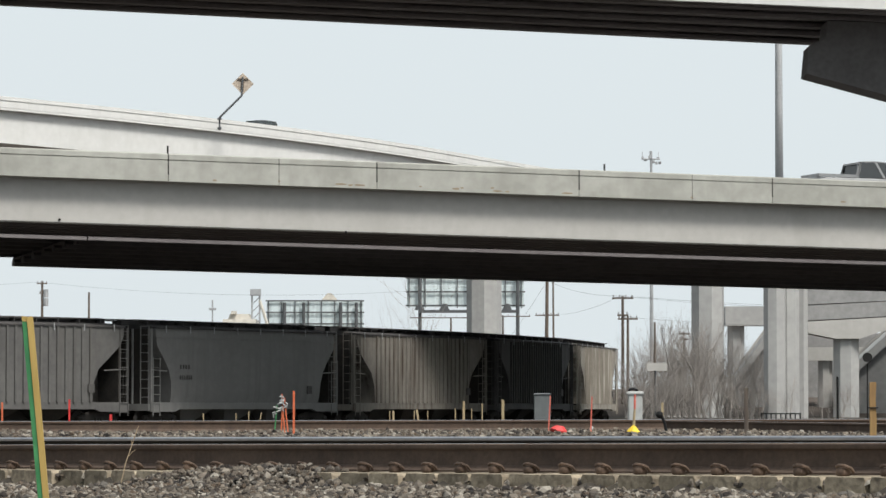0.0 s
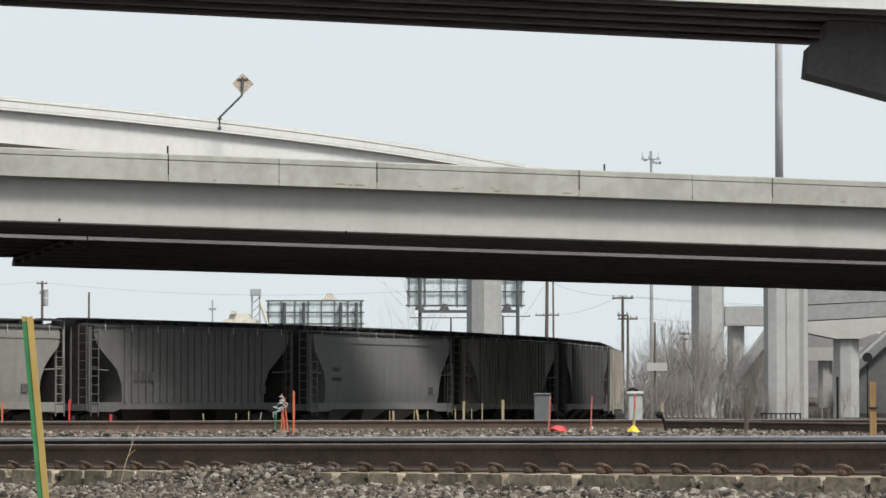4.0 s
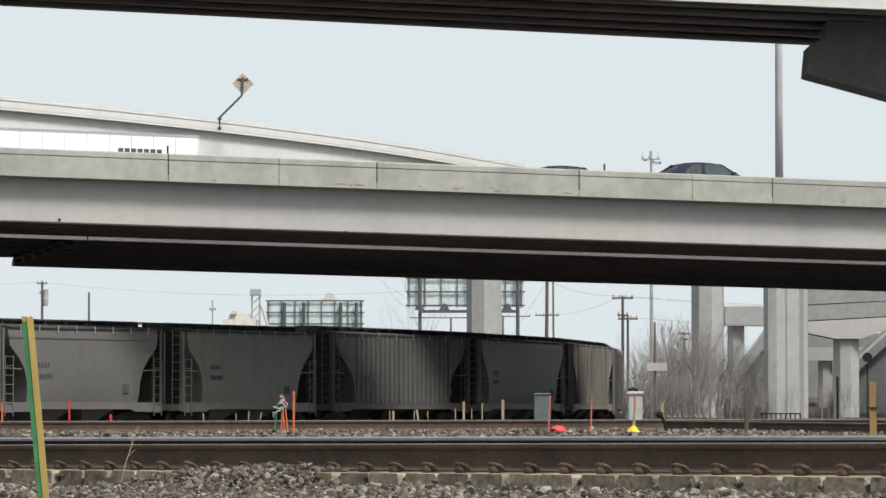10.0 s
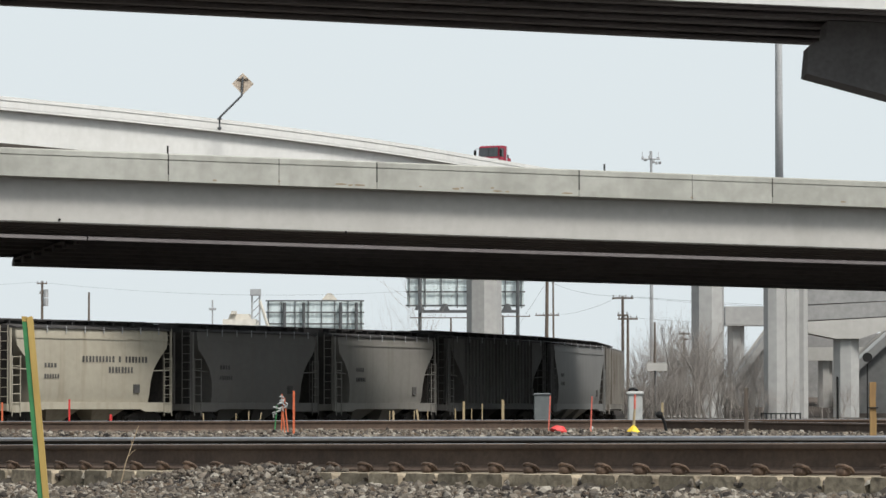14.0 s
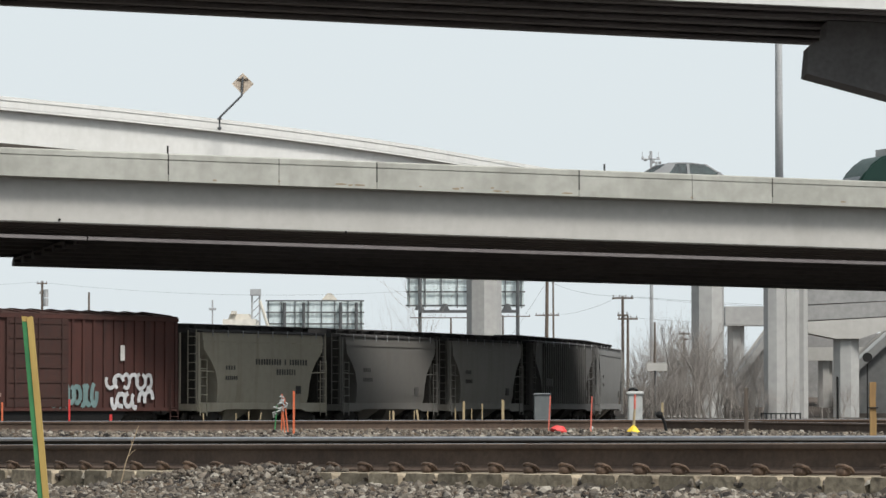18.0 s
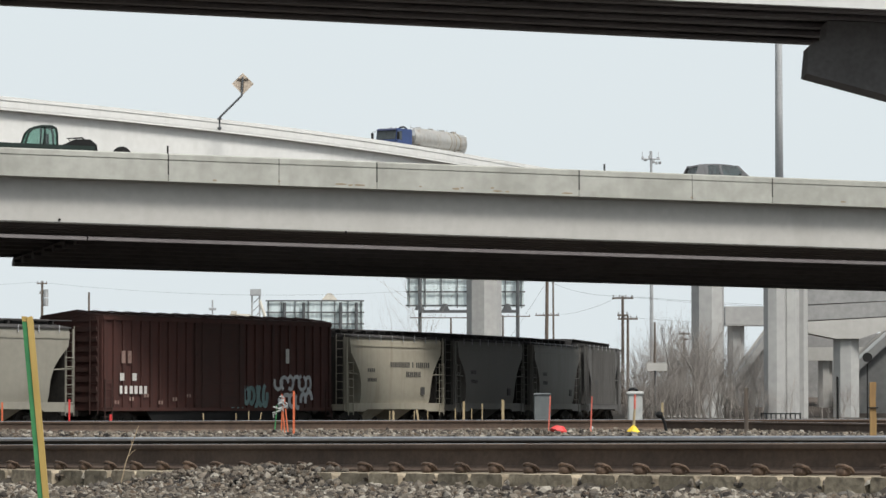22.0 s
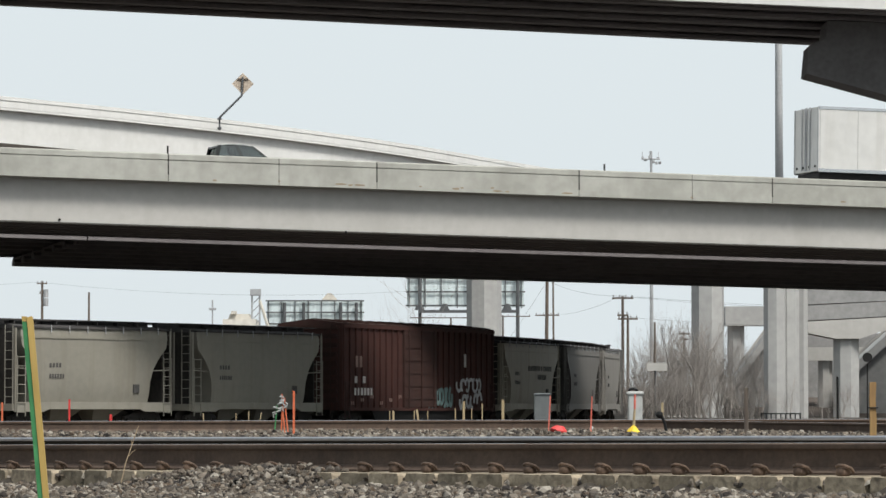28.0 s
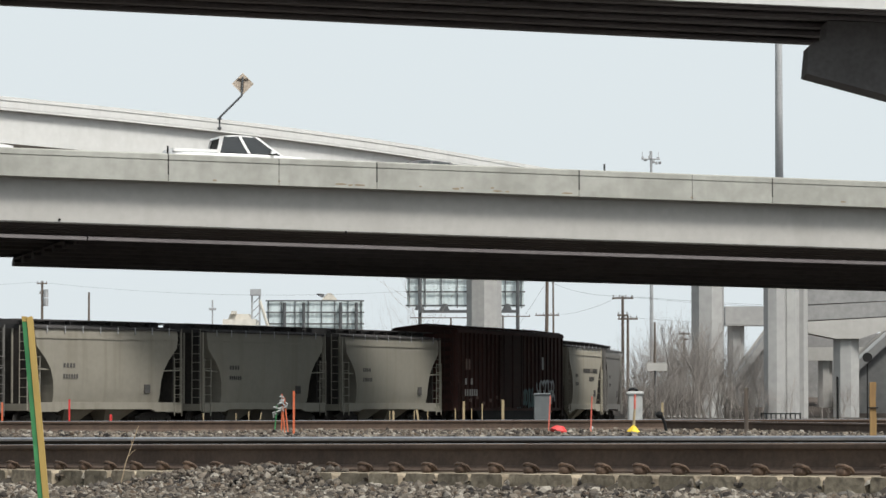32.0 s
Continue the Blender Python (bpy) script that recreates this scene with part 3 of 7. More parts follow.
prism(bm, octagon(28.0, 255.2, 0.95, 14), -0.35, 5.12, axis="z")
part("column", bm, PIER, t)

for name, y, z0, z1, dz, label in (("ramp_bridge", 257, 6.42, 7.46, 0.052, "lower ramp bridge with a plain concrete edge beam"), ("ramp_bridge", 262, 7.66, 8.95, 0.046, "pale ramp bridge edge above a pier")):
    t = thing(name, label, "bridge", kind="structure")
    bm = B()
    loft(bm, [[(x, y, z0 + dz * (x - 25)), (x, y + 9, z0 + dz * (x - 25)), (x, y + 9, z1 + dz * (x - 25)), (x, y, z1 + dz * (x - 25))] for x in (24.9, 40, 70)])
    part("edge_beam", bm, CONC_CAP, t)
    for px_, py_ in ((33.0, y + 4), (52.0, y + 4)):
        bm = B()
        prism(bm, octagon(px_, py_, 0.8), -0.35, z0 + dz * (px_ - 25), axis="z")
        part("column", bm, CONC, t)

t = thing("bridge_pier", "shaded concrete pier further back", "bridge pier", "far bridge piers")
bm = B()
box(bm, 29.4, 38, 300, 302, 4.2, 5.3)
part("pier_cap", bm, CONC, t)
for x in (31.3, 35.8):
    bm = B()
    prism(bm, octagon(x, 301, 0.6), -0.35, 4.2, axis="z")
    part("column", bm, CONC, t)

# inclined approach ramps
for x0, z0, x1, z1, y, label in ((23.9, 2.9, 27.6, 8.0, 300, "inclined concrete approach ramp"), (32.4, 3.2, 39.5, 9.6, 296, "inclined concrete approach ramp beside a pier")):
    t = thing("approach_ramp", label, "ramp", "approach ramps", kind="structure")
    bm = B()
    loft(bm, [[(x, y, z - 0.85), (x, y + 6, z - 0.85), (x, y + 6, z), (x, y, z)] for x, z in ((x0, z0), (x1, z1))])
    part("edge_beam", bm, PIER, t)
    bm = B()
    prism(bm, [(x0, z0 - 0.86), (x1, z1 - 0.86), (x1, -0.35), (x0, -0.35)], y + 0.6, y + 5.5)
    part("wall", bm, CONC_CAP, t)
    bm = B()
    loft(bm, [[(x, y - 0.05, z + 0.35), (x, y + 0.1, z + 0.35), (x, y + 0.1, z + 0.65), (x, y - 0.05, z + 0.65)] for x, z in ((x0, z0), (x1, z1))])
    part("rail", bm, CONC, t)

bm = B()
prism(bm, [(30.2, -0.35), (70, -0.35), (70, 6.6), (30.2, 6.6)], 308, 309)
solid("abutment_wall", bm, CONC_CAP, "shaded concrete abutment wall behind the piers", "wall", kind="structure")

# ---------------------------------------------------------------- masts, poles, wires
t = thing("light_mast", "tall tapered grey steel light mast", "light mast")
for z0, z1, r0, r1 in ((-0.3, 14.7, 0.387, 0.35), (14.7, 32.0, 0.333, 0.273), (32.0, 50.0, 0.26, 0.19)):
    bm = B()
    tube(bm, [(26.32, 287, z0), (26.31, 287, z1)], [r0, r1], 12)
    part("pole_section", bm, PALEGALV, t, smooth=True)
bm = B()
tube(bm, [(26.32, 287, -0.32), (26.32, 287, -0.24)], 0.55, 12)
part("base_flange", bm, GALV, t)

t = thing("light_mast", "slim high mast with a ring of floodlights on top", "light mast")
bm = B()
tube(bm, [(28.4, 500, -0.3), (28.4, 500, 35.4)], [0.30, 0.16], 8)
part("pole", bm, GALV, t, smooth=True)
bm = B()
tube(bm, [(27.1, 500, 34.3), (29.6, 500, 34.3)], 0.09, 6)
tube(bm, [(28.4, 498.8, 34.3), (28.4, 501.2, 34.3)], 0.09, 6)
part("crossbar", bm, GALV, t)
for k, (dx, dy, dz) in enumerate(((-1.2, 0, 0.15), (-0.75, 0.3, -0.1), (-0.3, -1, 0.1), (0.35, 1, -0.35), (0.7, -0.4, -0.6), (1.0, 0.3, 0.1), (1.2, 0, -0.55))):
    bm = B()
    prism(bm, [(-0.13, -0.16), (0.13, -0.2), (0.2, 0.12), (-0.1, 0.2)], -0.16, 0.16)
    part("floodlight", bm, GALV, t, m=pose(28.4 + dx, 500 + dy, 34.35 + dz, 0, 0, 40 * k))
    if k in (0, 2, 5):
        bm = B()
        tube(bm, [(28.4 + dx, 500 + dy, 34.3), (28.4 + dx, 500 + dy, 35.3)], 0.035, 5)
        part("rod", bm, GALV, t)


def utility_pole(x, y, z1, arms, label, lean=0.0, r=0.17):
    t = thing("utility_pole", label, "utility pole", "utility poles")
    bm = B()
    tube(bm, [(x - lean, y, -0.35), (x, y, z1)], [r, r * 0.7], 8)
    part("pole", bm, WOODPOLE, t, smooth=True)
    for z, half, n in arms:
        bm = B()
        box(bm, x - half, x + half, y - 0.2, y - 0.08, z - 0.07, z + 0.07)
        part("crossarm", bm, WOODPOLE, t)
        for k in range(n):
            bm = B()
            px_ = x - half + 0.1 + (2 * half - 0.2) * k / (n - 1)
            tube(bm, [(px_, y - 0.14, z + 0.07), (px_, y - 0.14, z + 0.18), (px_, y - 0.14, z + 0.27)], [0.03, 0.07, 0.05], 6)
            part("insulator", bm, GALV, t)
    return t


utility_pole(14.68, 300, 9.5, ((9.3, 0.86, 4), (7.9, 0.45, 2)), "weathered wooden utility pole with a crossarm", r=0.15)
utility_pole(15.6, 310, 8.1, ((7.85, 0.84, 4),), "weathered wooden utility pole with a crossarm", r=0.14)
utility_pole(11.35, 400, 14.6, ((10.45, 1.3, 4),), "tall dark wooden utility pole with a low crossarm", lean=0.15, r=0.24)
utility_pole(12.05, 402, 14.8, (), "slim wooden pole beside a utility pole", lean=-0.1, r=0.13)
utility_pole(-45.85, 420, 14.9, ((14.6, 0.6, 3), (13.5, 0.3, 2)), "dark wooden utility pole with transformers", r=0.19)
utility_pole(-40.5, 420, 13.6, (), "plain dark wooden pole", r=0.16)
utility_pole(1.08, 500, 12.7, ((12.65, 5.6, 8),), "wooden pole with a long crossarm", r=0.17)
utility_pole(8.16, 500, 13.0, ((12.85, 3.7, 6),), "wooden pole with a long crossarm", r=0.17)
utility_pole(13.38, 232, 5.73, (), "weathered grey post among bare bushes", r=0.09)
utility_pole(22.3, 340, 7.4, ((7.2, 0.5, 3), (6.7, 0.35, 2)), "wooden utility pole half hidden by a column", r=0.13)
for z in (13.0, 12.0):
    bm = B()
    tube(bm, [(-45.4, 419.8, z), (-45.4, 419.8, z + 0.9)], 0.28, 8)
    solid("transformer", bm, GALV, "grey pole-mounted transformer drum", "transformer", smooth=True)


def wire(a, b, sag, label="thin black overhead wire"):
    bm = B()
    pts = []
    for i in range(13):
        f = i / 12
        p = Vector(a).lerp(Vector(b), f)
        p.z -= sag * 4 * f * (1 - f)
        pts.append(p)
    tube(bm, pts, 0.011, 4)
    solid("overhead_wire", bm, BLACK, label, "wire", "overhead wires", kind="stuff")


wire((-45.85, 420, 14.7), (11.3, 400, 14.4), 1.6)
wire((-90, 425, 15.2), (-45.85, 420, 14.8), 0.9)
wire((11.35, 400, 14.3), (14.7, 300, 9.5), 0.5)
wire((11.4, 400, 10.6), (14.3, 300, 9.4), 0.5)
wire((14.7, 300, 9.5), (60, 310, 10.5), 1.2)
wire((15.2, 300, 9.4), (60, 312, 10.2), 1.2)
wire((15.6, 310, 8.0), (60, 318, 9.0), 1.2)
wire((11.35, 400, 14.2), (8.2, 450, 9.0), 0.1)

# ---------------------------------------------------------------- billboards, seen from behind
BBACK = mat("billboard_back", (0.52, 0.60, 0.61), (0.66, 0.74, 0.75), 0.6, fine=2, coarse=0.4, bump=0.05, c=(0.30, 0.34, 0.35), streak=1.5)
BFRAME = mat("billboard_steel", (0.06, 0.065, 0.07), (0.10, 0.105, 0.11), 0.7, fine=6, coarse=1)


def billboard(x0, x1, y, z0, z1, posts, label):
    t = thing("billboard", label, "billboard", "billboards")
    n = 4
    for i in range(n):
        for j in range(2):
            bm = B()
            a, b = x0 + (x1 - x0) * i / n, x0 + (x1 - x0) * (i + 1) / n
            c, d = z0 + (z1 - z0) * j / 2, z0 + (z1 - z0) * (j + 1) / 2
            box(bm, a + 0.02, b - 0.02, y, y + 0.12, c + 0.02, d - 0.02)
            part("panel", bm, BBACK, t)
    for i in range(8):
        x = x0 + (x1 - x0) * (0.02 + 0.96 * i / 7)
        bm = B()
        box(bm, x - 0.07, x + 0.07, y - 0.35, y - 0.01, z0 - 0.2, z1 + 0.05)
        part("upright", bm, BFRAME, t)
    for k in range(4):
        z = z0 + 0.25 + (z1 - z0 - 0.3) * k / 3
        bm = B()
        box(bm, x0 - 0.2, x1 + 0.2, y - 0.5, y - 0.36, z - 0.13, z + 0.13)
        part("crossbar", bm, BFRAME, t)
    for x in posts:
        bm = B()
        tube(bm, [(x, y - 0.9, -0.4), (x, y - 0.9, z1 - 0.4)], 0.32, 8)
        part("post", bm, BFRAME, t)
    bm = B()
    box(bm, x0 + 2.0, x1 - 1.2, y - 1.9, y - 0.9, z0 - 1.05, z0 - 0.55)
    part("catwalk", bm, BFRAME, t)
    for x in (x0 + 2.2, x0 + 6.5, x1 - 3):
        bm = B()
        prism(bm, [(x - 0.9, z0 - 0.55), (x + 0.9, z0 - 0.55), (x + 0.5, z0 + 0.5), (x - 0.2, z0 + 0.6)], y - 1.1, y - 0.5)
        part("bracket", bm, BFRAME, t)
    return t


billboard(-6.3, 14.1, 640, 18.0, 25.5, (-4.0, 4.5, 13.0), "tall billboard seen from behind, pale panels on dark steel framing")
billboard(-33.6, -15.2, 700, 14.0, 20.9, (-30.2, -26.5, -19.5, -16.5), "wide billboard seen from behind on several steel posts")

# ---------------------------------------------------------------- plant building and tower in the distance
CREAM = mat("cream_cladding", (0.50, 0.475, 0.42), (0.60, 0.57, 0.51), 0.7, fine=1, coarse=0.2, bump=0.05, c=(0.42, 0.39, 0.34), streak=0.8)
t = thing("plant_building", "cream industrial plant building with a steel tower", "building")
bm = B()
box(bm, -37.2, -31.6, 620, 632, -0.4, 15.4)
part("wall", bm, CREAM, t)
bm = B()
box(bm, -38.2, -29.6, 618, 619.9, -0.4, 14.3)
part("lean_to", bm, GALV, t, "low grey annexe")
bm = B()
prism(bm, [(-36.4, 15.4), (-32.4, 15.4), (-32.8, 16.3), (-36.0, 16.3)], 621, 630)
part("roof", bm, CREAM, t)
bm = B()
box(bm, -35.8, -34.9, 619.8, 622, 16.3, 16.8)
part("roof_vent", bm, CREAM, t)
bm = B()
for x in (-32.3, -31.0):
    tube(bm, [(x, 621, 10), (x, 621, 20.2)], 0.16, 6)
for k in range(5):
    tube(bm, [(-32.3, 621, 14 + k * 1.3), (-31.0, 621, 15.3 + k * 1.3)], 0.08, 5)
box(bm, -32.6, -30.8, 620.4, 621.6, 19.4, 20.5)
part("tower", bm, GALV, t)
bm = B()
tube(bm, [(-31.0, 621, 18.6), (-29.6, 621, 14.2)], 0.28, 6)
part("chute", bm, CREAM, t)
bm = B()
tube(bm, [(-38.9, 619.7, 13), (-38.9, 619.7, 18.6)], 0.14, 6)
box(bm, -39.5, -38.3, 619.5, 619.9, 16.9, 17.3)
part("mast", bm, GALV, t)
bm = B()
box(bm, -25.0, -22.0, 760, 764, 14, 23.0)
prism(bm, [(-25, 23.0), (-22, 23.0), (-23.1, 24.2), (-24.0, 24.2)], 760.5, 763)
solid("plant_tower", bm, CREAM, "cream roof-top tower behind a billboard", "building")

# ---------------------------------------------------------------- sign on the far flyover
SIGNBACK = mat("tan_sign_back", (0.42, 0.35, 0.28), (0.52, 0.44, 0.36), 0.6, fine=5, coarse=1, bump=0.03)
t = thing("road_sign", "diamond road sign on a bent post, seen from behind", "road sign")
bm = B()
tube(bm, [(-21.3, 349.2, 26.8), (-21.3, 349.2, 28.0), (-19.2, 349.3, 30.1), (-19.1, 349.3, 31.9)], 0.10, 8)
part("post", bm, BFRAME, t)
bm = B()
prism(bm, [(-19.1, 30.2), (-18.05, 31.25), (-19.1, 32.3), (-20.15, 31.25)], 349.45, 349.49)
part("sign_panel", bm, SIGNBACK, t)
bm = B()
box(bm, -19.62, -18.58, 349.36, 349.44, 31.62, 31.76)
box(bm, -19.17, -19.03, 349.37, 349.43, 30.6, 31.62)
part("brace", bm, WOODPOLE, t, "brown T-shaped brace")
for z in (26.9, 27.8):
    bm = B()
    box(bm, -21.5, -21.1, 348.95, 349.2, z, z + 0.15)
    part("bracket", bm, BFRAME, t)
# little reflectors on the barrier
for i in (417, 430, 442, 452, 462, 472, 482):
    x, y, z, h = FLY[i]
    x, y = x - 9.5 * math.sin(h), y + 9.5 * math.cos(h)
    bm = B()
    box(bm, x - 0.06, x + 0.06, y, y + 0.1, z, z + 0.3)
    solid("reflector", bm, BLACK, "small dark barrier-top reflector", "reflector", "barrier reflectors")
for q, h in ((-11.38, 0.32), (7.0, 0.28)):
    bm = B()
    box(bm, q - 0.03, q + 0.03, 0.1, 0.16, az(10.13, q), az(10.13, q) + h)
    solid("reflector", bm, BLACK, "small dark barrier-top reflector", "reflector", "barrier reflectors", m=A_POSE)
for q, z in ((-15.6, 7.42), (-3.9, 7.30)):
    bm = B()
    tube(bm, [(q, 0.665, az(z, q)), (q, 0.61, az(z, q))], 0.05, 8)
    solid("drain_hole", bm, BLACK, "small dark drain pipe end in the girder", "drain", "drain ends", m=A_POSE)

# ---------------------------------------------------------------- bare bushes and trees
TWIG = mat("bare_twigs", (0.27, 0.245, 0.225), (0.40, 0.365, 0.335), 0.9, fine=10, coarse=1, bump=0.0)


def bare_bush(x, y, h, spread, stems, seed, label, category="bush"):
    """Many thin forking stems, each drawn as tapering bars."""
    rng = random.Random(seed)
    verts, faces = [], []
    top = 4 if category == "bush" else 3

    def limb(p, d, ln, r, level):
        segs = 3
        for _ in range(segs):
            q = p + d * (ln / segs)
            u = d.orthogonal().normalized()
            v = d.cross(u)
            k = len(verts)
            r1 = r * 0.85
            for c, rr in ((p, r), (q, r1)):
                for a in (0, 2.1, 4.2):
                    verts.append(c + (u * math.cos(a) + v * math.sin(a)) * rr)
            for a, b in ((0, 1), (1, 2), (2, 0)):
                faces.append((k + a, k + b, k + 3 + b, k + 3 + a))
            p, r = q, r1
            d = (d + Vector((rng.uniform(-0.25, 0.25), rng.uniform(-0.25, 0.25), rng.uniform(-0.08, 0.2)))).normalized()
            if level < top and rng.random() < 0.85:
                side = Vector((rng.uniform(-1, 1), rng.uniform(-1, 1), rng.uniform(-0.1, 0.8))).normalized()
                limb(p, (d * 0.8 + side * 0.75).normalized(), ln * rng.uniform(0.45, 0.75), r * 0.62, level + 1)
        if level < top:
            limb(p, d, ln * 0.6, r, level + 1)

    for _ in range(stems):
        base = Vector((x + rng.uniform(-1, 1) * spread * 0.5, y + rng.uniform(-1, 1) * spread * 0.5, -0.34))
        d = Vector((rng.gauss(0, 0.28), rng.gauss(0, 0.28), 1)).normalized()
        limb(base, d, h * rng.uniform(0.35, 0.6), (rng.uniform(0.05, 0.075) if rng.random() < 0.18 else rng.uniform(0.016, 0.034)) * min(1.4, h / 4.0), 0)
    me = bpy.data.meshes.new("bare_bush")
    me.from_pydata([tuple(v) for v in verts], [], faces)
    me.materials.append(TWIG)
    return tagged(new("bare_bush" if category == "bush" else "bare_tree", me), label, category, "bare bushes")


for i, (x, y, h, s, n) in enumerate(((11.3, 212, 3.4, 2.2, 14), (12.6, 214, 4.6, 2.4, 16), (14.0, 210, 4.9, 2.4, 18), (15.4, 213, 4.4, 2.4, 16), (16.8, 211, 4.0, 2.2, 14), (17.9, 209, 2.7, 1.8, 10), (13.3, 206, 2.6, 2.6, 16), (15.9, 205, 2.4, 2.6, 16), (11.6, 204, 2.0, 2.0, 12), (18.6, 206, 1.9, 1.8, 10))):
    bare_bush(x * 1.12, y * 1.12, h * 1.12, s * 1.2, int(n * 1.7), 40 + i, "tangle of bare grey-brown winter branches")
bare_bush(21.5, 205, 1.8, 1.5, 8, 61, "low bare winter shrub")
bare_bush(24.5, 225, 2.4, 1.5, 8, 62, "low bare winter shrub")
for i, (x, y, h, s) in enumerate(((-4.6, 520, 17, 5), (-1.9, 525, 16, 4), (-9.0, 560, 16, 4))):
    bare_bush(x, y, h, s, 5, 70 + i, "distant bare winter tree", "tree")

# low handrail and little marker stones by the far track
t = thing("handrail", "low dark steel handrail beyond the tracks", "handrail")
bm = B()
box(bm, 16.4, 18.5, 189.9, 190.0, -0.02, 0.05)
part("rail", bm, BFRAME, t)
for k in range(9):
    bm = B()
    box(bm, 16.42 + k * 0.25, 16.48 + k * 0.25, 189.9, 190.0, -0.35, -0.02)
    part("post", bm, BFRAME, t)
STONEW = mat("pale_marker", (0.22, 0.21, 0.19), (0.34, 0.33, 0.31), 0.8)
for k in range(11):
    bm = B()
    x = 5.55 + k * 0.14
    bmesh.ops.create_icosphere(bm, subdivisions=1, radius=0.034)
    solid("marker_stone", bm, STONEW, "small pale stone beside the second track", "stone", "row of pale stones", m=pose(x, 95, 0.06))
# ---------------------------------------------------------------- the freight train
def car_pose(s, base):
    """Pose of a car whose middle is at s along the track and whose bogies stand base metres apart."""
    (x0, y0), (x1, y1) = train_at(s - base / 2), train_at(s + base / 2)
    return pose((x0 + x1) / 2, (y0 + y1) / 2, TRACK_Z, 0, 0, math.degrees(math.atan2(y1 - y0, x1 - x0)))


third = thing("railway_track", "curved track that carries the freight train", "railway track", kind="structure")
for off in (-0.755, 0.755):
    bm = B()
    rings = []
    for s in range(-150, 126, 3):
        x, y = train_at(s)
        h = train_heading(s)
        nx, ny = -math.sin(h), math.cos(h)
        rings.append([(x + nx * (off + a), y + ny * (off + a), b - RAIL_H + TRACK_Z) for a, b in rail_profile()])
    loft(bm, rings)
    part("rail", bm, RUST, third)
tm = tie_mesh()
for i in range(-100, 62):
    s = i * 0.75
    x, y = train_at(s)
    part("tie", tm, None, third, m=pose(x, y, -RAIL_H - 0.01 + TRACK_Z, 0, 0, math.degrees(train_heading(s))))


def wheel_mesh(r=0.42):
    bm = B()
    prof = [(0.0, 0.08), (0.09, 0.09), (0.10, 0.03), (r - 0.08, 0.02), (r - 0.06, 0.065), (r, 0.06), (r + 0.012, -0.03), (r + 0.03, -0.045), (r + 0.028, -0.065), (r - 0.06, -0.065), (r - 0.08, -0.02), (0.0, -0.02)]
    n = 20
    loft(bm, [[(p[0] * math.cos(2 * math.pi * k / n), p[1], p[0] * math.sin(2 * math.pi * k / n)) for p in prof[1:-1]] for k in range(n)] + [[(p[0], p[1], 0) for p in prof[1:-1]]], close=False)
    bmesh.ops.remove_doubles(bm, verts=bm.verts, dist=1e-4)
    return mesh_of(bm, "wheel", UNDER, smooth=True)


def side_frame_mesh():
    """Cast side frame of a bogie, with spring opening and bearing ends."""
    bm = B()
    top = [(-1.1, 0.48), (-1.1, 0.62), (-0.85, 0.68), (-0.5, 0.80), (0.5, 0.80), (0.85, 0.68), (1.1, 0.62), (1.1, 0.48), (0.75, 0.46), (0.42, 0.24), (-0.42, 0.24), (-0.75, 0.46)]
    prism(bm, top, -0.07, 0.07)
    for x in (-0.16, 0.0, 0.16):
        tube(bm, [(x, -0.085, 0.26), (x, -0.085, 0.55)], 0.06, 8)
    for x in (-0.88, 0.88):
        tube(bm, [(x, -0.15, 0.44), (x, 0.05, 0.44)], 0.13, 10)
    return mesh_of(bm, "side_frame", UNDER, smooth=True)


WHEEL, SIDE_FRAME = wheel_mesh(), side_frame_mesh()


def bogies(car, base):
    for x in (-base / 2, base / 2):
        bm = B()
        box(bm, -0.25, 0.25, -0.95, 0.95, 0.5, 0.78)
        tube(bm, [(-0.88, -0.7, 0.44), (-0.88, 0.7, 0.44)], 0.08, 8)
        tube(bm, [(0.88, -0.7, 0.44), (0.88, 0.7, 0.44)], 0.08, 8)
        bogie = part("bogie", bm, UNDER, car, m=pose(x, 0, 0))
        for y in (-1.0, 1.0):
            part("side_frame", SIDE_FRAME, None, bogie, m=pose(0, y, 0, 0, 0, 0 if y < 0 else 180))
            for wx in (-0.88, 0.88):
                part("wheel", WHEEL, None, bogie, m=pose(wx, math.copysign(0.76, y), 0.44, 0, 0, 0 if y > 0 else 180))


def ladder(bm, x, y, z0, z1, w, axis="x", r=0.016, step=0.36):
    """Two rails and rungs in a plane along x or y."""
    def at(d, z):
        return (x + d, y, z) if axis == "x" else (x, y + d, z)
    for d in (0, w):
        tube(bm, [at(d, z0), at(d, z1)], r * 1.4, 6)
    z = z0 + 0.15
    while z < z1:
        tube(bm, [at(0, z), at(w, z)], r, 5)
        z += step


def bars(car, name, x0, z, w, h, n, y, material, rng, label, gaps=()):
    """A line of lettering as plain bars, on the side at y; gaps: where a word ends."""
    bm = B()
    k = w / n
    for i in range(n):
        if i not in gaps:
            x = x0 + k * i
            box(bm, x + k * 0.16, x + k * rng.uniform(0.66, 0.84), y - 0.004, y + 0.002, z, z + h)
    return part(name, bm, material, car, label)


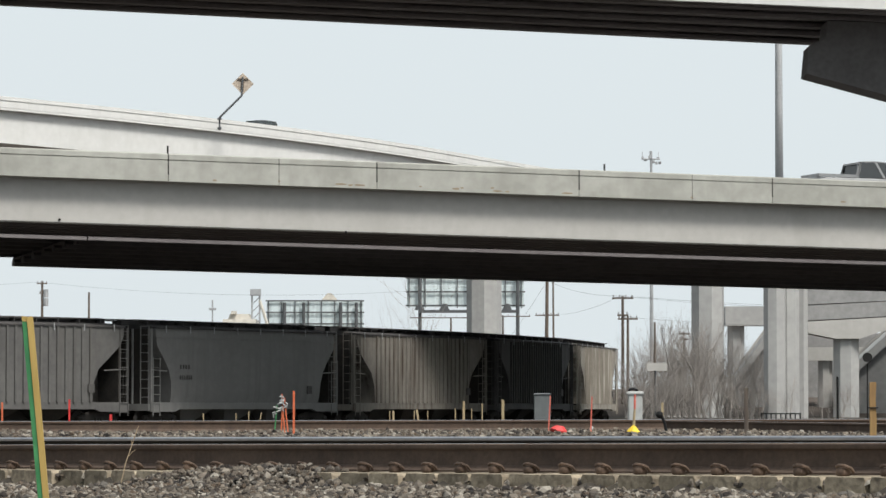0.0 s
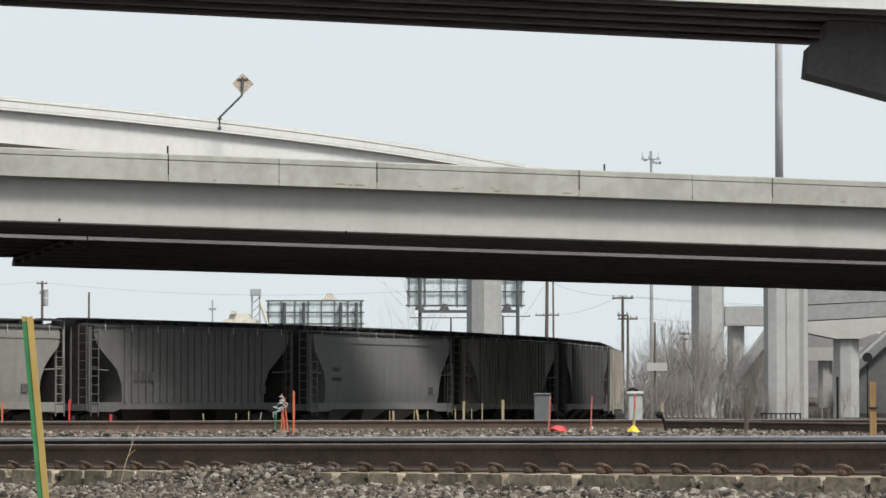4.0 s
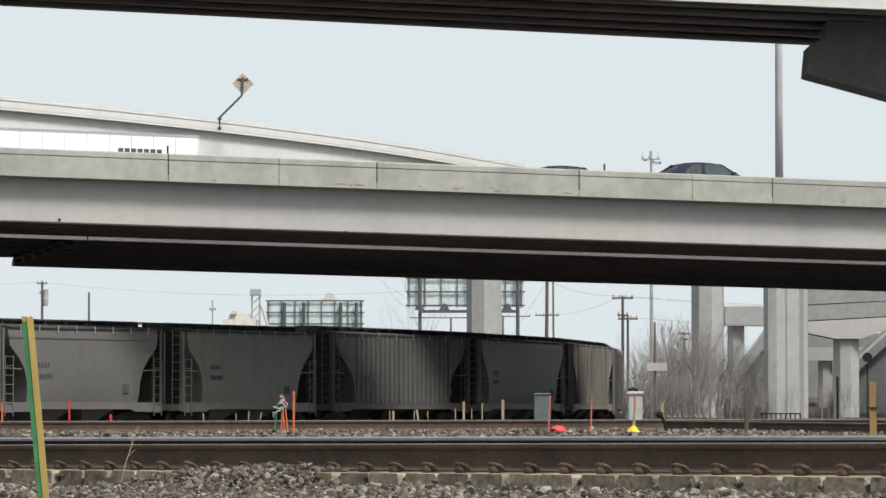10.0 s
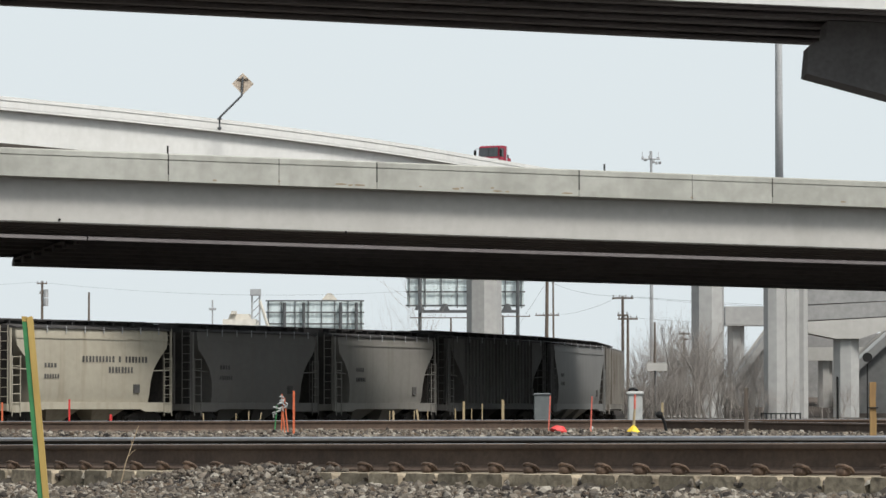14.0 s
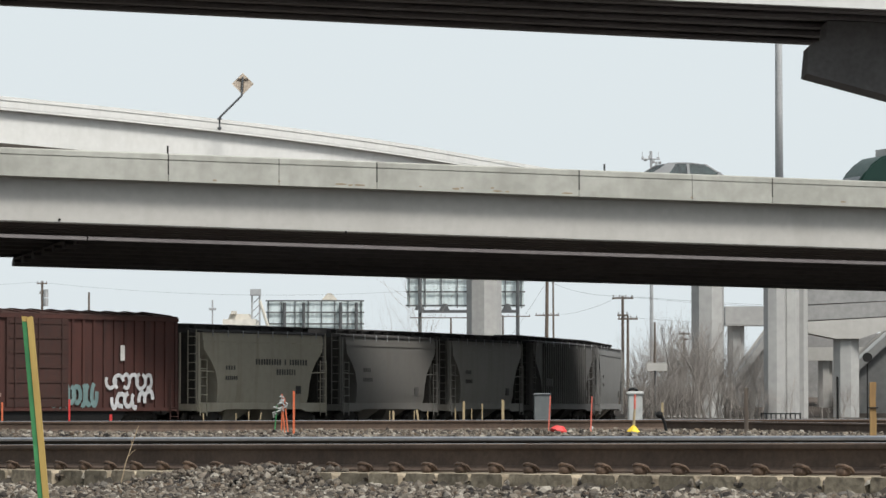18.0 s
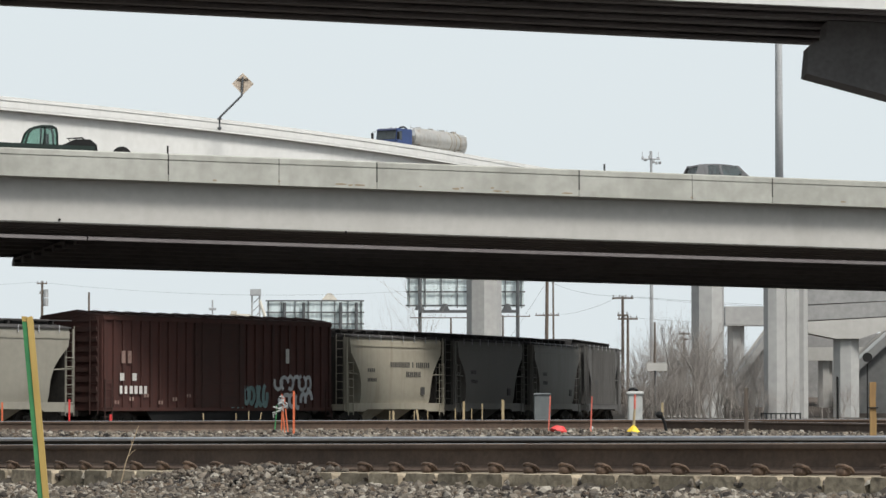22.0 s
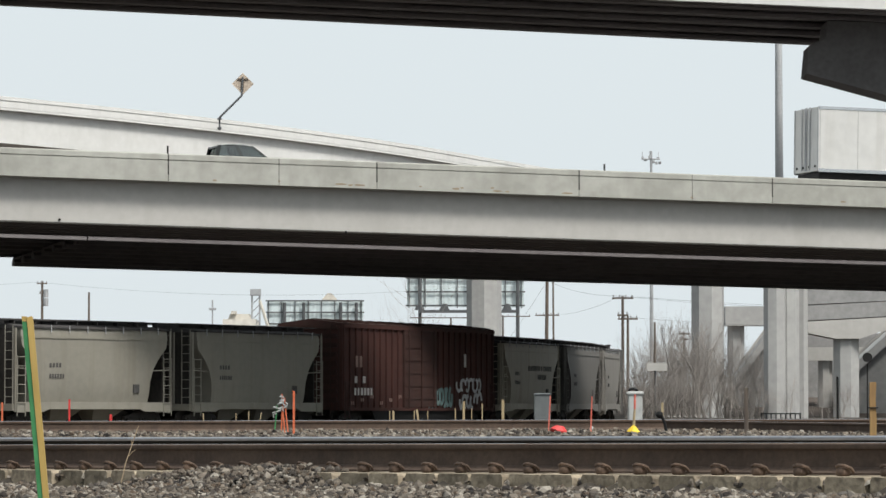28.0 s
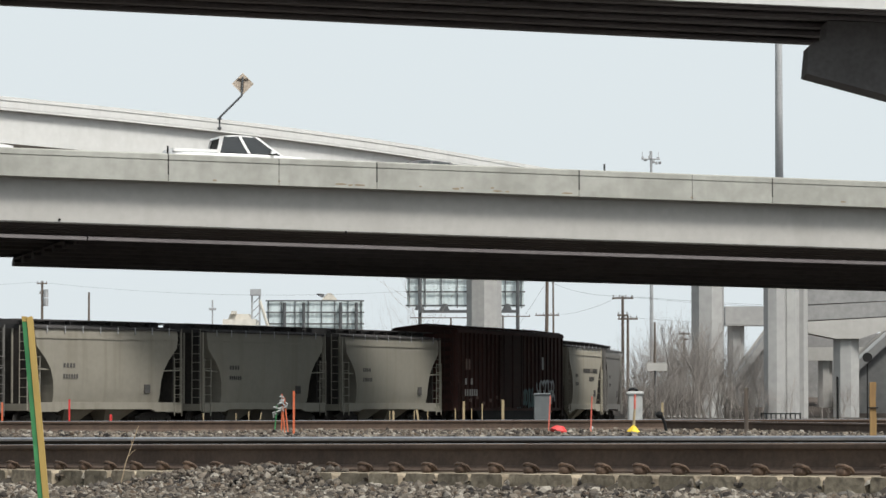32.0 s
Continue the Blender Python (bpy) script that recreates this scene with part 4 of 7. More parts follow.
def graffiti(car, name, x0, z0, w, h, y, material, seed, strokes, r, label):
    """Loose painted loops with no letters in them."""
    rng = random.Random(seed)
    bm = B()
    for i in range(strokes):
        cx = x0 + w * (i + 0.5) / strokes
        pts = []
        a0, turn, rx, rz = rng.uniform(0, 6), rng.choice((-1, 1)) * rng.uniform(2.5, 5.5), w / strokes * rng.uniform(0.35, 0.7), h * rng.uniform(0.3, 0.5)
        for k in range(12):
            a = a0 + turn * k / 11
            pts.append((cx + rx * math.cos(a), z0 + h / 2 + rz * math.sin(a) + rng.uniform(-0.02, 0.02)))
        for (xa, za), (xb, zb) in zip(pts, pts[1:]):
            d = Vector((xb - xa, zb - za)).normalized() * r
            vs = [bm.verts.new(p) for p in ((xa - d.x * 0.4 - d.y, y, za - d.y * 0.4 + d.x), (xb + d.x * 0.4 - d.y, y, zb + d.y * 0.4 + d.x), (xb + d.x * 0.4 + d.y, y, zb + d.y * 0.4 - d.x), (xa - d.x * 0.4 + d.y, y, za - d.y * 0.4 - d.x))]
            y -= 0.0003
            bm.faces.new(vs)
    return part(name, bm, material, car, label)


LETTER = mat("faded_black_lettering", (0.04, 0.04, 0.04), (0.09, 0.085, 0.08), 0.8, fine=20)
LETTER_W = mat("faded_white_lettering", (0.45, 0.44, 0.42), (0.62, 0.61, 0.58), 0.8, fine=20)
TEAL = mat("faded_teal_paint", (0.10, 0.16, 0.16), (0.16, 0.24, 0.24), 0.8, fine=6, coarse=2)
SILVER = mat("pale_spray_paint", (0.34, 0.35, 0.36), (0.52, 0.53, 0.54), 0.7, fine=6, coarse=2)


def hopper(paint, label, length, top=4.52, ribs=0, bays=2, letters="", seed=0):
    """Covered hopper: length over couplers. x runs along the car, its visible side is -y."""
    rng = random.Random(seed)
    car = thing("hopper_car", label, "freight car", "freight train")
    e = length / 2 - 0.62                 # end sill
    wd = 1.56
    eave, crest, sill = top - 0.42, top - 0.24, 1.18
    # the body: side sheets that draw in towards the sloping ends
    if ribs:
        prof = [(sill, 2.05, wd), (1.9, 2.0, wd), (2.5, 1.7, wd), (eave - 0.75, 0.5, wd), (eave - 0.35, 0.28, wd), (eave, 0.28, wd)]
    else:
        prof = [(sill, 1.38, wd - 0.10), (1.5, 1.36, wd - 0.03), (2.0, 1.32, wd), (2.5, 1.15, wd + 0.015), (2.9, 0.85, wd + 0.015), (eave - 0.70, 0.35, wd + 0.01), (eave - 0.30, 0.28, wd), (eave - 0.10, 0.28, wd - 0.015), (eave, 0.3, wd - 0.05)]
    bm = B()
    loft(bm, [[(-(e - d), -w, z), (e - d, -w, z), (e - d, w, z), (-(e - d), w, z)] for z, d, w in prof])
    part("body", bm, paint, car, smooth=True)
    if ribs:
        bm = B()
        prism(bm, [(-0.05, sill), (0.05, sill), (0.05, eave - 0.02), (-0.05, eave - 0.02)], -0.07, -0.0005)
        post = mesh_of(bm, "side_post", paint)
        for i in range(ribs + 1):
            x = -(e - 2.2) + (2 * e - 4.4) * i / ribs
            part("side_post", post, None, car, m=pose(x, -wd, 0))
            part("side_post", post, None, car, m=pose(x, wd, 0, 0, 0, 180))
    else:
        for sy in (-1, 1):
            bm = B()
            y0, y1 = sorted((sy * (wd - 0.01), sy * (wd + 0.035)))
            box(bm, -(e - 0.3), e - 0.3, y0, y1, eave - 0.40, eave - 0.345)
            part("side_rail", bm, paint, car)
    # roof with a shallow crown and overhanging edge
    ew = prof[-1][2] + (0.06 if ribs else 0.1)
    bm = B()
    loft(bm, [[(x, -ew, eave), (x, ew, eave), (x, ew, eave + 0.05), (x, 0.7, crest), (x, -0.7, crest), (x, -ew, eave + 0.05)] for x in (-(e - 0.24), e - 0.24)])
    part("roof", bm, ROOFTAR, car)
    bm = B()
    for y in (-0.95, 0.62):
        box(bm, -e - 0.42, e + 0.42, y, y + 0.33, top - 0.10, top - 0.06)
        for i in range(int(length / 1.2)):
            x = -e + 0.6 + i * 1.2
            box(bm, x - 0.02, x + 0.02, y + 0.03, y + 0.30, eave, top - 0.10)
    part("running_board", bm, ROOFTAR, car)
    bm = B()
    n = int(length / 2.6)              # trough hatch covers, end to end
    hl = (2 * e - 0.7) / n / 2 - 0.03
    prism(bm, [(-0.58, crest - 0.08), (0.58, crest - 0.08), (0.58, top - 0.09), (0.45, top - 0.03), (-0.45, top - 0.03), (-0.58, top - 0.09)], -hl, hl, axis="x")
    cover = mesh_of(bm, "hatch", ROOFTAR)
    for i in range(n):
        part("hatch", cover, None, car, m=pose(-e + 0.35 + (2 * e - 0.7) * (i + 0.5) / n, 0, 0))
    # brackets that hang at the roof's edge
    bm = B()
    box(bm, -0.02, 0.02, -ew - 0.02, -ew, eave - 0.16, eave + 0.12)
    hanger = mesh_of(bm, "bracket", GALV)
    for i in range(8):
        part("bracket", hanger, None, car, m=pose(-e + 0.9 + (2 * e - 1.8) * i / 7, 0, 0))
    # side sill, end sills, end posts
    for y in (-wd - 0.0, wd - 0.1):
        bm = B()
        prism(bm, [(-e, sill - 0.38), (-(e - 1.6), sill - 0.38), (-(e - 1.9), sill - 0.28), (e - 1.9, sill - 0.28), (e - 1.6, sill - 0.38), (e, sill - 0.38), (e, sill - 0.002), (-e, sill - 0.002)], y, y + 0.1)
        part("side_sill", bm, paint, car)
    for s in (-1, 1):
        bm = B()
        box(bm, s * e - 0.09, s * e + 0.09, -wd + 0.102, wd - 0.102, sill - 0.34, sill - 0.06)
        part("end_sill", bm, paint, car)
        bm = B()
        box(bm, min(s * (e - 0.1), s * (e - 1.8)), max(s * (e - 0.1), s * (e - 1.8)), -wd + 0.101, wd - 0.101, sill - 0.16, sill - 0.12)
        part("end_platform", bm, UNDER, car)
    bm = B()
    tube(bm, [(0, 0, sill - 0.05), (0, 0, eave - 0.01)], 0.05, 6)
    pole = mesh_of(bm, "end_post", paint)
    for s in (-1, 1):
        for y in (-wd + 0.05, -0.55, 0.55, wd - 0.05):
            part("end_post", pole, None, car, m=pose(s * (e - 0.04), y, 0))
        bm = B()
        tube(bm, [(s * (e - 0.05), -wd + 0.05, 2.5), (s * (e - 1.3), -wd + 0.12, 2.45)], 0.03, 6)
        part("grab_iron", bm, paint, car)
    for s in (-1, 1):                   # end bulkhead between the corner openings, the shade there painted dark
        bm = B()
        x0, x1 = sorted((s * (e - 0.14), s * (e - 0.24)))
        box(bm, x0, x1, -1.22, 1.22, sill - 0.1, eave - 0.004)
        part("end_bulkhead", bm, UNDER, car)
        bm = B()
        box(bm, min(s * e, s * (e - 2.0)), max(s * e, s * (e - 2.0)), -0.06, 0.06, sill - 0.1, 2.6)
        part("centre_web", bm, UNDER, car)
    for s in (-1, 1):
        x = s * (e - 0.06) - (0.46 if s > 0 else 0)
        bm = B()
        ladder(bm, x, -wd - 0.03, sill - 0.55, 3.0 if not ribs else eave, 0.46)
        part("ladder", bm, paint, car)
        bm = B()
        ladder(bm, s * (e + 0.06), -wd + 0.1, sill - 0.3, eave + 0.1, 0.42, axis="y")
        part("ladder", bm, paint, car)
    # discharge bays
    for i in range(bays):
        span = (2 * e - 4.2) / bays
        x = -(e - 2.1) + span * (i + 0.5)
        bm = B()
        h = span / 2 - 0.06
        loft(bm, [[(x - a, -w, z), (x + a, -w, z), (x + a, w, z), (x - a, w, z)] for z, a, w in ((0.22, 0.32, 0.5), (0.34, 0.36, 0.55), (sill - 0.004, h, wd - 0.12))])
        part("discharge_bay", bm, paint if not ribs else UNDER, car)
    bm = B()
    box(bm, -e, e, -0.18, 0.18, 0.72, 1.0)
    for s in (-1, 1):
        box(bm, min(s * e, s * (length / 2)), max(s * e, s * (length / 2)), -0.12, 0.12, 0.74, 0.98)
        box(bm, s * length / 2 - 0.16, s * length / 2 + 0.16, -0.17, 0.17, 0.72, 1.02)
        tube(bm, [(s * (e + 0.12), 0.5, 0.75), (s * (e + 0.3), 0.45, 0.5), (s * length / 2, 0.42, 0.42)], 0.03, 6)
    part("coupler", bm, UNDER, car)
    # dark box added to block the bright gap between the bogies
    bm = B()
    box(bm, -(e - 3.0), e - 3.0, -0.15, 0.15, 0.26, 0.718)
    part("brake_gear", bm, UNDER, car)
    base = length - 3.7
    bogies(car, base)
    y = -wd - (0.02 if not ribs else 0.075)
    dark = LETTER
    if letters == "name":
        bars(car, "lettering", -0.7, 2.78, 3.9, 0.24, 20, y - 0.012, dark, rng, "faded black lettering bars", (10, 12))
        bars(car, "lettering", 0.85, 2.36, 1.5, 0.24, 8, y - 0.012, dark, rng, "faded black lettering bars")
    if letters in ("name", "mark"):
        bars(car, "lettering", -e + 1.85, 2.55, 0.75, 0.17, 4, y - 0.012, dark, rng, "small black lettering bars")
        bars(car, "lettering", -e + 1.85, 2.12, 0.9, 0.17, 6, y - 0.012, dark, rng, "small black lettering bars")
    if letters == "number":
        bars(car, "lettering", -e + 2.6, 2.05, 1.5, 0.38, 3, y - 0.004, LETTER, rng, "black lettering bars")
    bm = B()
    box(bm, e - 2.35, e - 2.0, y - 0.008, y + 0.05, sill + 0.38, sill + 0.72)
    part("plate", bm, LETTER, car, "small black data plate")
    return car, base


def boxcar(label, length):
    car = thing("boxcar", label, "freight car", "freight train")
    e, wd, z0, eave, top = length / 2 - 0.72, 1.56, 0.85, 4.60, 4.86
    bm = B()
    box(bm, -e, e, -wd, wd, z0, eave)
    part("body", bm, BOXRED, car)
    bm = B()
    box(bm, -0.06, 0.06, -0.075, -0.0005, z0 + 0.12, eave - 0.13)
    post = mesh_of(bm, "side_post", BOXRED)
    for i in range(27):
        x = -e + 0.12 + (2 * e - 0.24) * i / 26
        if abs(x + 0.2) < 1.9:
            continue
        for s in (-1, 1):
            part("side_post", post, None, car, m=pose(x, s * wd, 0, 0, 0, 0 if s < 0 else 180))
    bm = B()
    for z in (z0 + 0.05, eave - 0.06):
        for s in (-1, 1):
            y0, y1 = sorted((s * wd, s * (wd + 0.09)))
            box(bm, -e, e, y0, y1, z - 0.07, z + 0.07)
    part("side_rail", bm, BOXRED, car)
    for s in (-1, 1):
        bm = B()
        y0, y1 = sorted((s * (wd + 0.02), s * (wd + 0.11)))
        box(bm, -1.9, 1.5, y0, y1, z0 + 0.14, eave - 0.14)
        door = part("door", bm, BOXRED2, car, "sliding plug door")
        for k in range(6):
            bm = B()
            z = z0 + 0.5 + k * 0.58
            ya, yb = sorted((s * (wd + 0.112), s * (wd + 0.14)))
            box(bm, -1.8, 1.4, ya, yb, z, z + 0.09)
            part("door_rib", bm, BOXRED2, door)
        for x in (-1.5, -0.2, 1.1):
            bm = B()
            tube(bm, [(x, s * (wd + 0.16), z0 + 0.1), (x, s * (wd + 0.16), eave - 0.1)], 0.025, 6)
            part("lock_rod", bm, BOXRED2, door)
    bm = B()
    loft(bm, [[(x, -wd - 0.05, eave + 0.004), (x, wd + 0.05, eave + 0.004), (x, wd + 0.05, eave + 0.07), (x, 0, top), (x, -wd - 0.05, eave + 0.07)] for x in (-e, e)])
    for i in range(15):
        x = -e + 0.4 + (2 * e - 0.8) * i / 14
        loft(bm, [[(x + d, -wd - 0.03, eave + 0.08), (x + d, 0, top + 0.012), (x + d, wd + 0.03, eave + 0.08), (x + d, wd + 0.03, eave + 0.12), (x + d, 0, top + 0.05), (x + d, -wd - 0.03, eave + 0.12)] for d in (-0.05, 0.05)])
    part("roof", bm, BOXRED2, car)
    for s in (-1, 1):
        bm = B()
        for k in range(9):
            z = z0 + 0.35 + k * 0.4
            x0, x1 = sorted((s * e, s * (e + 0.07)))
            prism(bm, [(-1.35, z), (1.35, z), (1.3, z + 0.2), (-1.3, z + 0.2)], x0, x1, axis="x")
        part("end_corrugation", bm, BOXRED2, car)
        bm = B()
        x = s * (e - 0.06) - (0.46 if s > 0 else 0)
        ladder(bm, x, -wd - 0.12, 0.45, 2.1, 0.46)
        ladder(bm, s * (e + 0.12), -wd + 0.1, 0.7, eave, 0.42, axis="y")
        part("ladder", bm, BOXRED2, car)
    bm = B()
    box(bm, -e, e, -0.3, 0.3, 0.62, z0 - 0.002)
    for s in (-1, 1):
        box(bm, min(s * e, s * (length / 2)), max(s * e, s * (length / 2)), -0.12, 0.12, 0.70, 0.97)
        box(bm, s * length / 2 - 0.16, s * length / 2 + 0.16, -0.17, 0.17, 0.68, 1.0)
    part("underframe", bm, UNDER, car)
    # black plates added under the floor to darken the gap there
    for y in (-wd + 0.02, wd - 0.1):
        bm = B()
        prism(bm, [(-e + 2.9, z0 - 0.004), (e - 2.9, z0 - 0.004), (e - 3.4, 0.34), (-e + 3.4, 0.34)], y, y + 0.08)
        part("side_sill", bm, BLACK, car)
    base = length - 5.0
    bogies(car, base)
    rng = random.Random(2)
    y = -wd - 0.08
    bars(car, "lettering", -e + 1.0, 2.05, 1.2, 0.30, 3, y, LETTER_W, rng, "white lettering bars", (1,))
    bars(car, "lettering", -e + 1.0, 1.52, 1.9, 0.32, 6, y, LETTER_W, rng, "white lettering bars")
    bars(car, "lettering", -e + 1.1, 2.75, 0.8, 0.5, 2, y, BOXFADE, rng, "faded lettering bars")
    for k in range(9):
        bars(car, "lettering", -e + 0.7 + k * 0.95, 1.1 + 0.14 * (k % 3), 0.36, 0.15, 2, y, BOXFADE, rng, "small faded lettering bars")
    bars(car, "emblem", e - 3.5, 2.85, 0.45, 0.62, 1, y, LETTER_W, rng, "white emblem shape")
    graffiti(car, "graffiti", e - 4.2, 1.62, 2.6, 0.8, y - 0.008, SILVER, 11, 6, 0.075, "pale spray-painted loops")
    graffiti(car, "graffiti", e - 4.0, 0.86, 2.4, 0.8, y - 0.02, SILVER, 12, 6, 0.09, "pale spray-painted loops")
    graffiti(car, "graffiti", e - 7.4, 1.0, 2.6, 0.95, y - 0.008, TEAL, 13, 8, 0.10, "faded teal spray-painted loops")
    return car, base


BOXRED = mat("oxide_red_paint", (0.0446, 0.0149, 0.0118), (0.0651, 0.0217, 0.0161), 0.75, fine=5, coarse=0.7, bump=0.1, c=(0.0248, 0.0124, 0.0099), streak=3, cmix=0.6)
BOXRED2 = mat("dark_oxide_paint", (0.0315, 0.0126, 0.0098), (0.049, 0.0189, 0.014), 0.8, fine=5, coarse=0.7, bump=0.15, c=(0.035, 0.021, 0.0175), streak=3)
BOXFADE = mat("faded_marking", (0.20, 0.12, 0.10), (0.30, 0.22, 0.19), 0.8, fine=12)
BEIGE = mat("beige_car_paint", (0.3096, 0.2844, 0.2268), (0.36, 0.3312, 0.2664), 0.6, fine=4, coarse=0.4, bump=0.05, c=(0.2016, 0.1656, 0.1152), streak=2.5, cmix=0.45)
TAN = mat("tan_car_paint", (0.215, 0.2, 0.166), (0.252, 0.235, 0.195), 0.6, fine=4, coarse=0.4, bump=0.05, c=(0.15, 0.128, 0.095), streak=2.5, cmix=0.45)
SAND = mat("sand_car_paint", (0.207, 0.197, 0.166), (0.244, 0.231, 0.194), 0.6, fine=4, coarse=0.4, bump=0.05, c=(0.176, 0.156, 0.119), streak=2.5, cmix=0.45)
STONE = mat("stone_grey_paint", (0.11, 0.1056, 0.0979), (0.1375, 0.132, 0.1221), 0.6, fine=4, coarse=0.4, bump=0.05, c=(0.11, 0.099, 0.0825), streak=2.5, cmix=0.5)
SANDGREY = mat("pale_stone_paint", (0.1798, 0.1705, 0.155), (0.217, 0.2077, 0.1891), 0.6, fine=4, coarse=0.4, bump=0.05, c=(0.1364, 0.124, 0.1023), streak=2.5, cmix=0.5)
MIDGREY = mat("mid_grey_paint", (0.1584, 0.157, 0.1526), (0.1944, 0.193, 0.1872), 0.55, fine=4, coarse=0.4, bump=0.04, c=(0.108, 0.1044, 0.1008), streak=2.5, cmix=0.4)
DARKGREY = mat("dark_grey_paint", (0.056, 0.056, 0.056), (0.088, 0.0864, 0.084), 0.7, fine=4, coarse=0.5, bump=0.1, c=(0.044, 0.04, 0.0368), streak=3, cmix=0.6)
STREAKED = mat("streaked_white_paint", (0.22, 0.20, 0.17), (0.30, 0.27, 0.23), 0.75, fine=4, coarse=0.5, bump=0.1, c=(0.58, 0.56, 0.50), streak=5, cmix=0.9)
RUSTY = mat("rust_streaked_paint", (0.16, 0.1496, 0.132), (0.216, 0.2, 0.176), 0.75, fine=4, coarse=0.5, bump=0.1, c=(0.056, 0.036, 0.024), streak=4, cmix=0.9)

GRIMY = mat("grimy_grey_paint", (0.084, 0.0816, 0.08), (0.12, 0.1168, 0.112), 0.75, fine=4, coarse=0.5, bump=0.1, c=(0.08, 0.0744, 0.068), streak=3, cmix=0.6)

TRAIN_SPEED = 2.7695
# place of each car's front coupler at the start, its length and its looks
GAPS = [26.4, 11.08, -3.2, -18.43, -33.12, -47.9, -58.76, -69.2, -79.9, -97.2, -108.0, -118.4, -128.7, -139.0]
LOOKS = [
    (STREAKED, "ribbed covered hopper car with white-streaked grimy sides", 22, 3, ""),
    (DARKGREY, "dark grey ribbed covered hopper car", 22, 3, ""),
    (RUSTY, "grey ribbed covered hopper car streaked with rust", 22, 3, ""),
    (MIDGREY, "smooth mid-grey covered hopper car", 0, 3, "mark"),
    (GRIMY, "grimy dark grey ribbed covered hopper car with black numbers", 20, 3, "number"),
    (SANDGREY, "stone-grey two-bay covered hopper car", 0, 2, "mark"),
    (STONE, "grey two-bay covered hopper car with small black marks", 0, 2, "mark"),
    (BEIGE, "beige two-bay covered hopper car with black lettering bars", 0, 2, "name"),
    None,
    (SAND, "sand-coloured two-bay covered hopper car behind the boxcar", 0, 2, "mark"),
    (SAND, "dusty sand-grey two-bay covered hopper car", 0, 2, "mark"),
    (TAN, "dusty tan two-bay covered hopper car", 0, 2, "mark"),
    (STONE, "grey-beige two-bay covered hopper car", 0, 2, "mark"),
]
TRAIN = []
for i, looks in enumerate(LOOKS):
    front, back = GAPS[i], GAPS[i + 1]
    ln = front - back
    if looks is None:
        car, base = boxcar("rust-red boxcar with faded white marks and spray paint", ln)
    else:
        paint, label, ribs, bays, letters = looks
        car, base = hopper(paint, label, ln, 4.6 if ln > 13 else 4.5, ribs, bays, letters, i)
    TRAIN.append((car, (front + back) / 2, base))
# ---------------------------------------------------------------- lineside things
LATH = mat("bare_wood_lath", (0.28, 0.215, 0.12), (0.40, 0.32, 0.20), 0.8, fine=14, coarse=2, bump=0.2, stretch=(1, 1, 0.15))
YELLATH = mat("yellowed_wood_lath", (0.27, 0.18, 0.045), (0.48, 0.34, 0.11), 0.75, fine=14, coarse=2, bump=0.2, stretch=(1, 1, 0.15))
GREENP = mat("green_marking_paint", (0.02, 0.13, 0.045), (0.05, 0.24, 0.085), 0.6, fine=9, coarse=3, bump=0.1)
ORANGEP = mat("orange_marking_paint", (0.48, 0.095, 0.035), (0.62, 0.16, 0.07), 0.6, fine=9, coarse=3, bump=0.1)
REDP = mat("red_flag_plastic", (0.45, 0.022, 0.025), (0.58, 0.045, 0.04), 0.5, fine=9, coarse=3, bump=0.1)
YELLOWP = mat("yellow_paint", (0.70, 0.48, 0.02), (0.80, 0.58, 0.05), 0.5, fine=9, coarse=3, bump=0.1)
WHITEP = mat("white_enamel", (0.36, 0.37, 0.365), (0.43, 0.44, 0.435), 0.45, fine=6, coarse=1, bump=0.03, c=(0.30, 0.29, 0.26), streak=6, cmix=0.5)
# cabinet grey, deepened to include the shade it stands in
GREYBOX = mat("grey_cabinet_paint", (0.095, 0.105, 0.108), (0.125, 0.137, 0.14), 0.5, fine=6, coarse=1, bump=0.03)
OCHREWOOD = mat("ochre_post_wood", (0.20, 0.12, 0.045), (0.33, 0.21, 0.085), 0.85, fine=14, coarse=3, bump=0.3, c=(0.10, 0.045, 0.025), stretch=(1, 1, 0.15))
GREYWOOD = mat("weathered_post_wood", (0.07, 0.055, 0.045), (0.13, 0.105, 0.085), 0.9, fine=14, coarse=2, bump=0.4, stretch=(1, 1, 0.15))

# survey lath close to the camera: yellowed wood, one face sprayed green
t = thing("survey_stake", "tall wooden survey stake sprayed green on one face", "survey stake", "survey stakes", m=pose(-1.718, 16.0, -0.3, 0, -5.4, 0))
bm = B()
prism(bm, [(-0.004, -0.15), (0.022, -0.15), (0.022, 0.962), (0.018, 0.968), (-0.004, 0.965)], -0.012, 0.012)
part("lath", bm, YELLATH, t)
bm = B()
prism(bm, [(-0.026, -0.15), (-0.0045, -0.15), (-0.0045, 0.945), (-0.026, 0.95)], -0.007, 0.012)
part("painted_face", bm, GREENP, t, "green sprayed face")
bm = B()
prism(bm, [(-0.026, 0.951), (-0.0045, 0.946), (-0.0045, 0.969), (-0.026, 0.972)], -0.007, 0.012)
part("lath_top", bm, YELLATH, t)

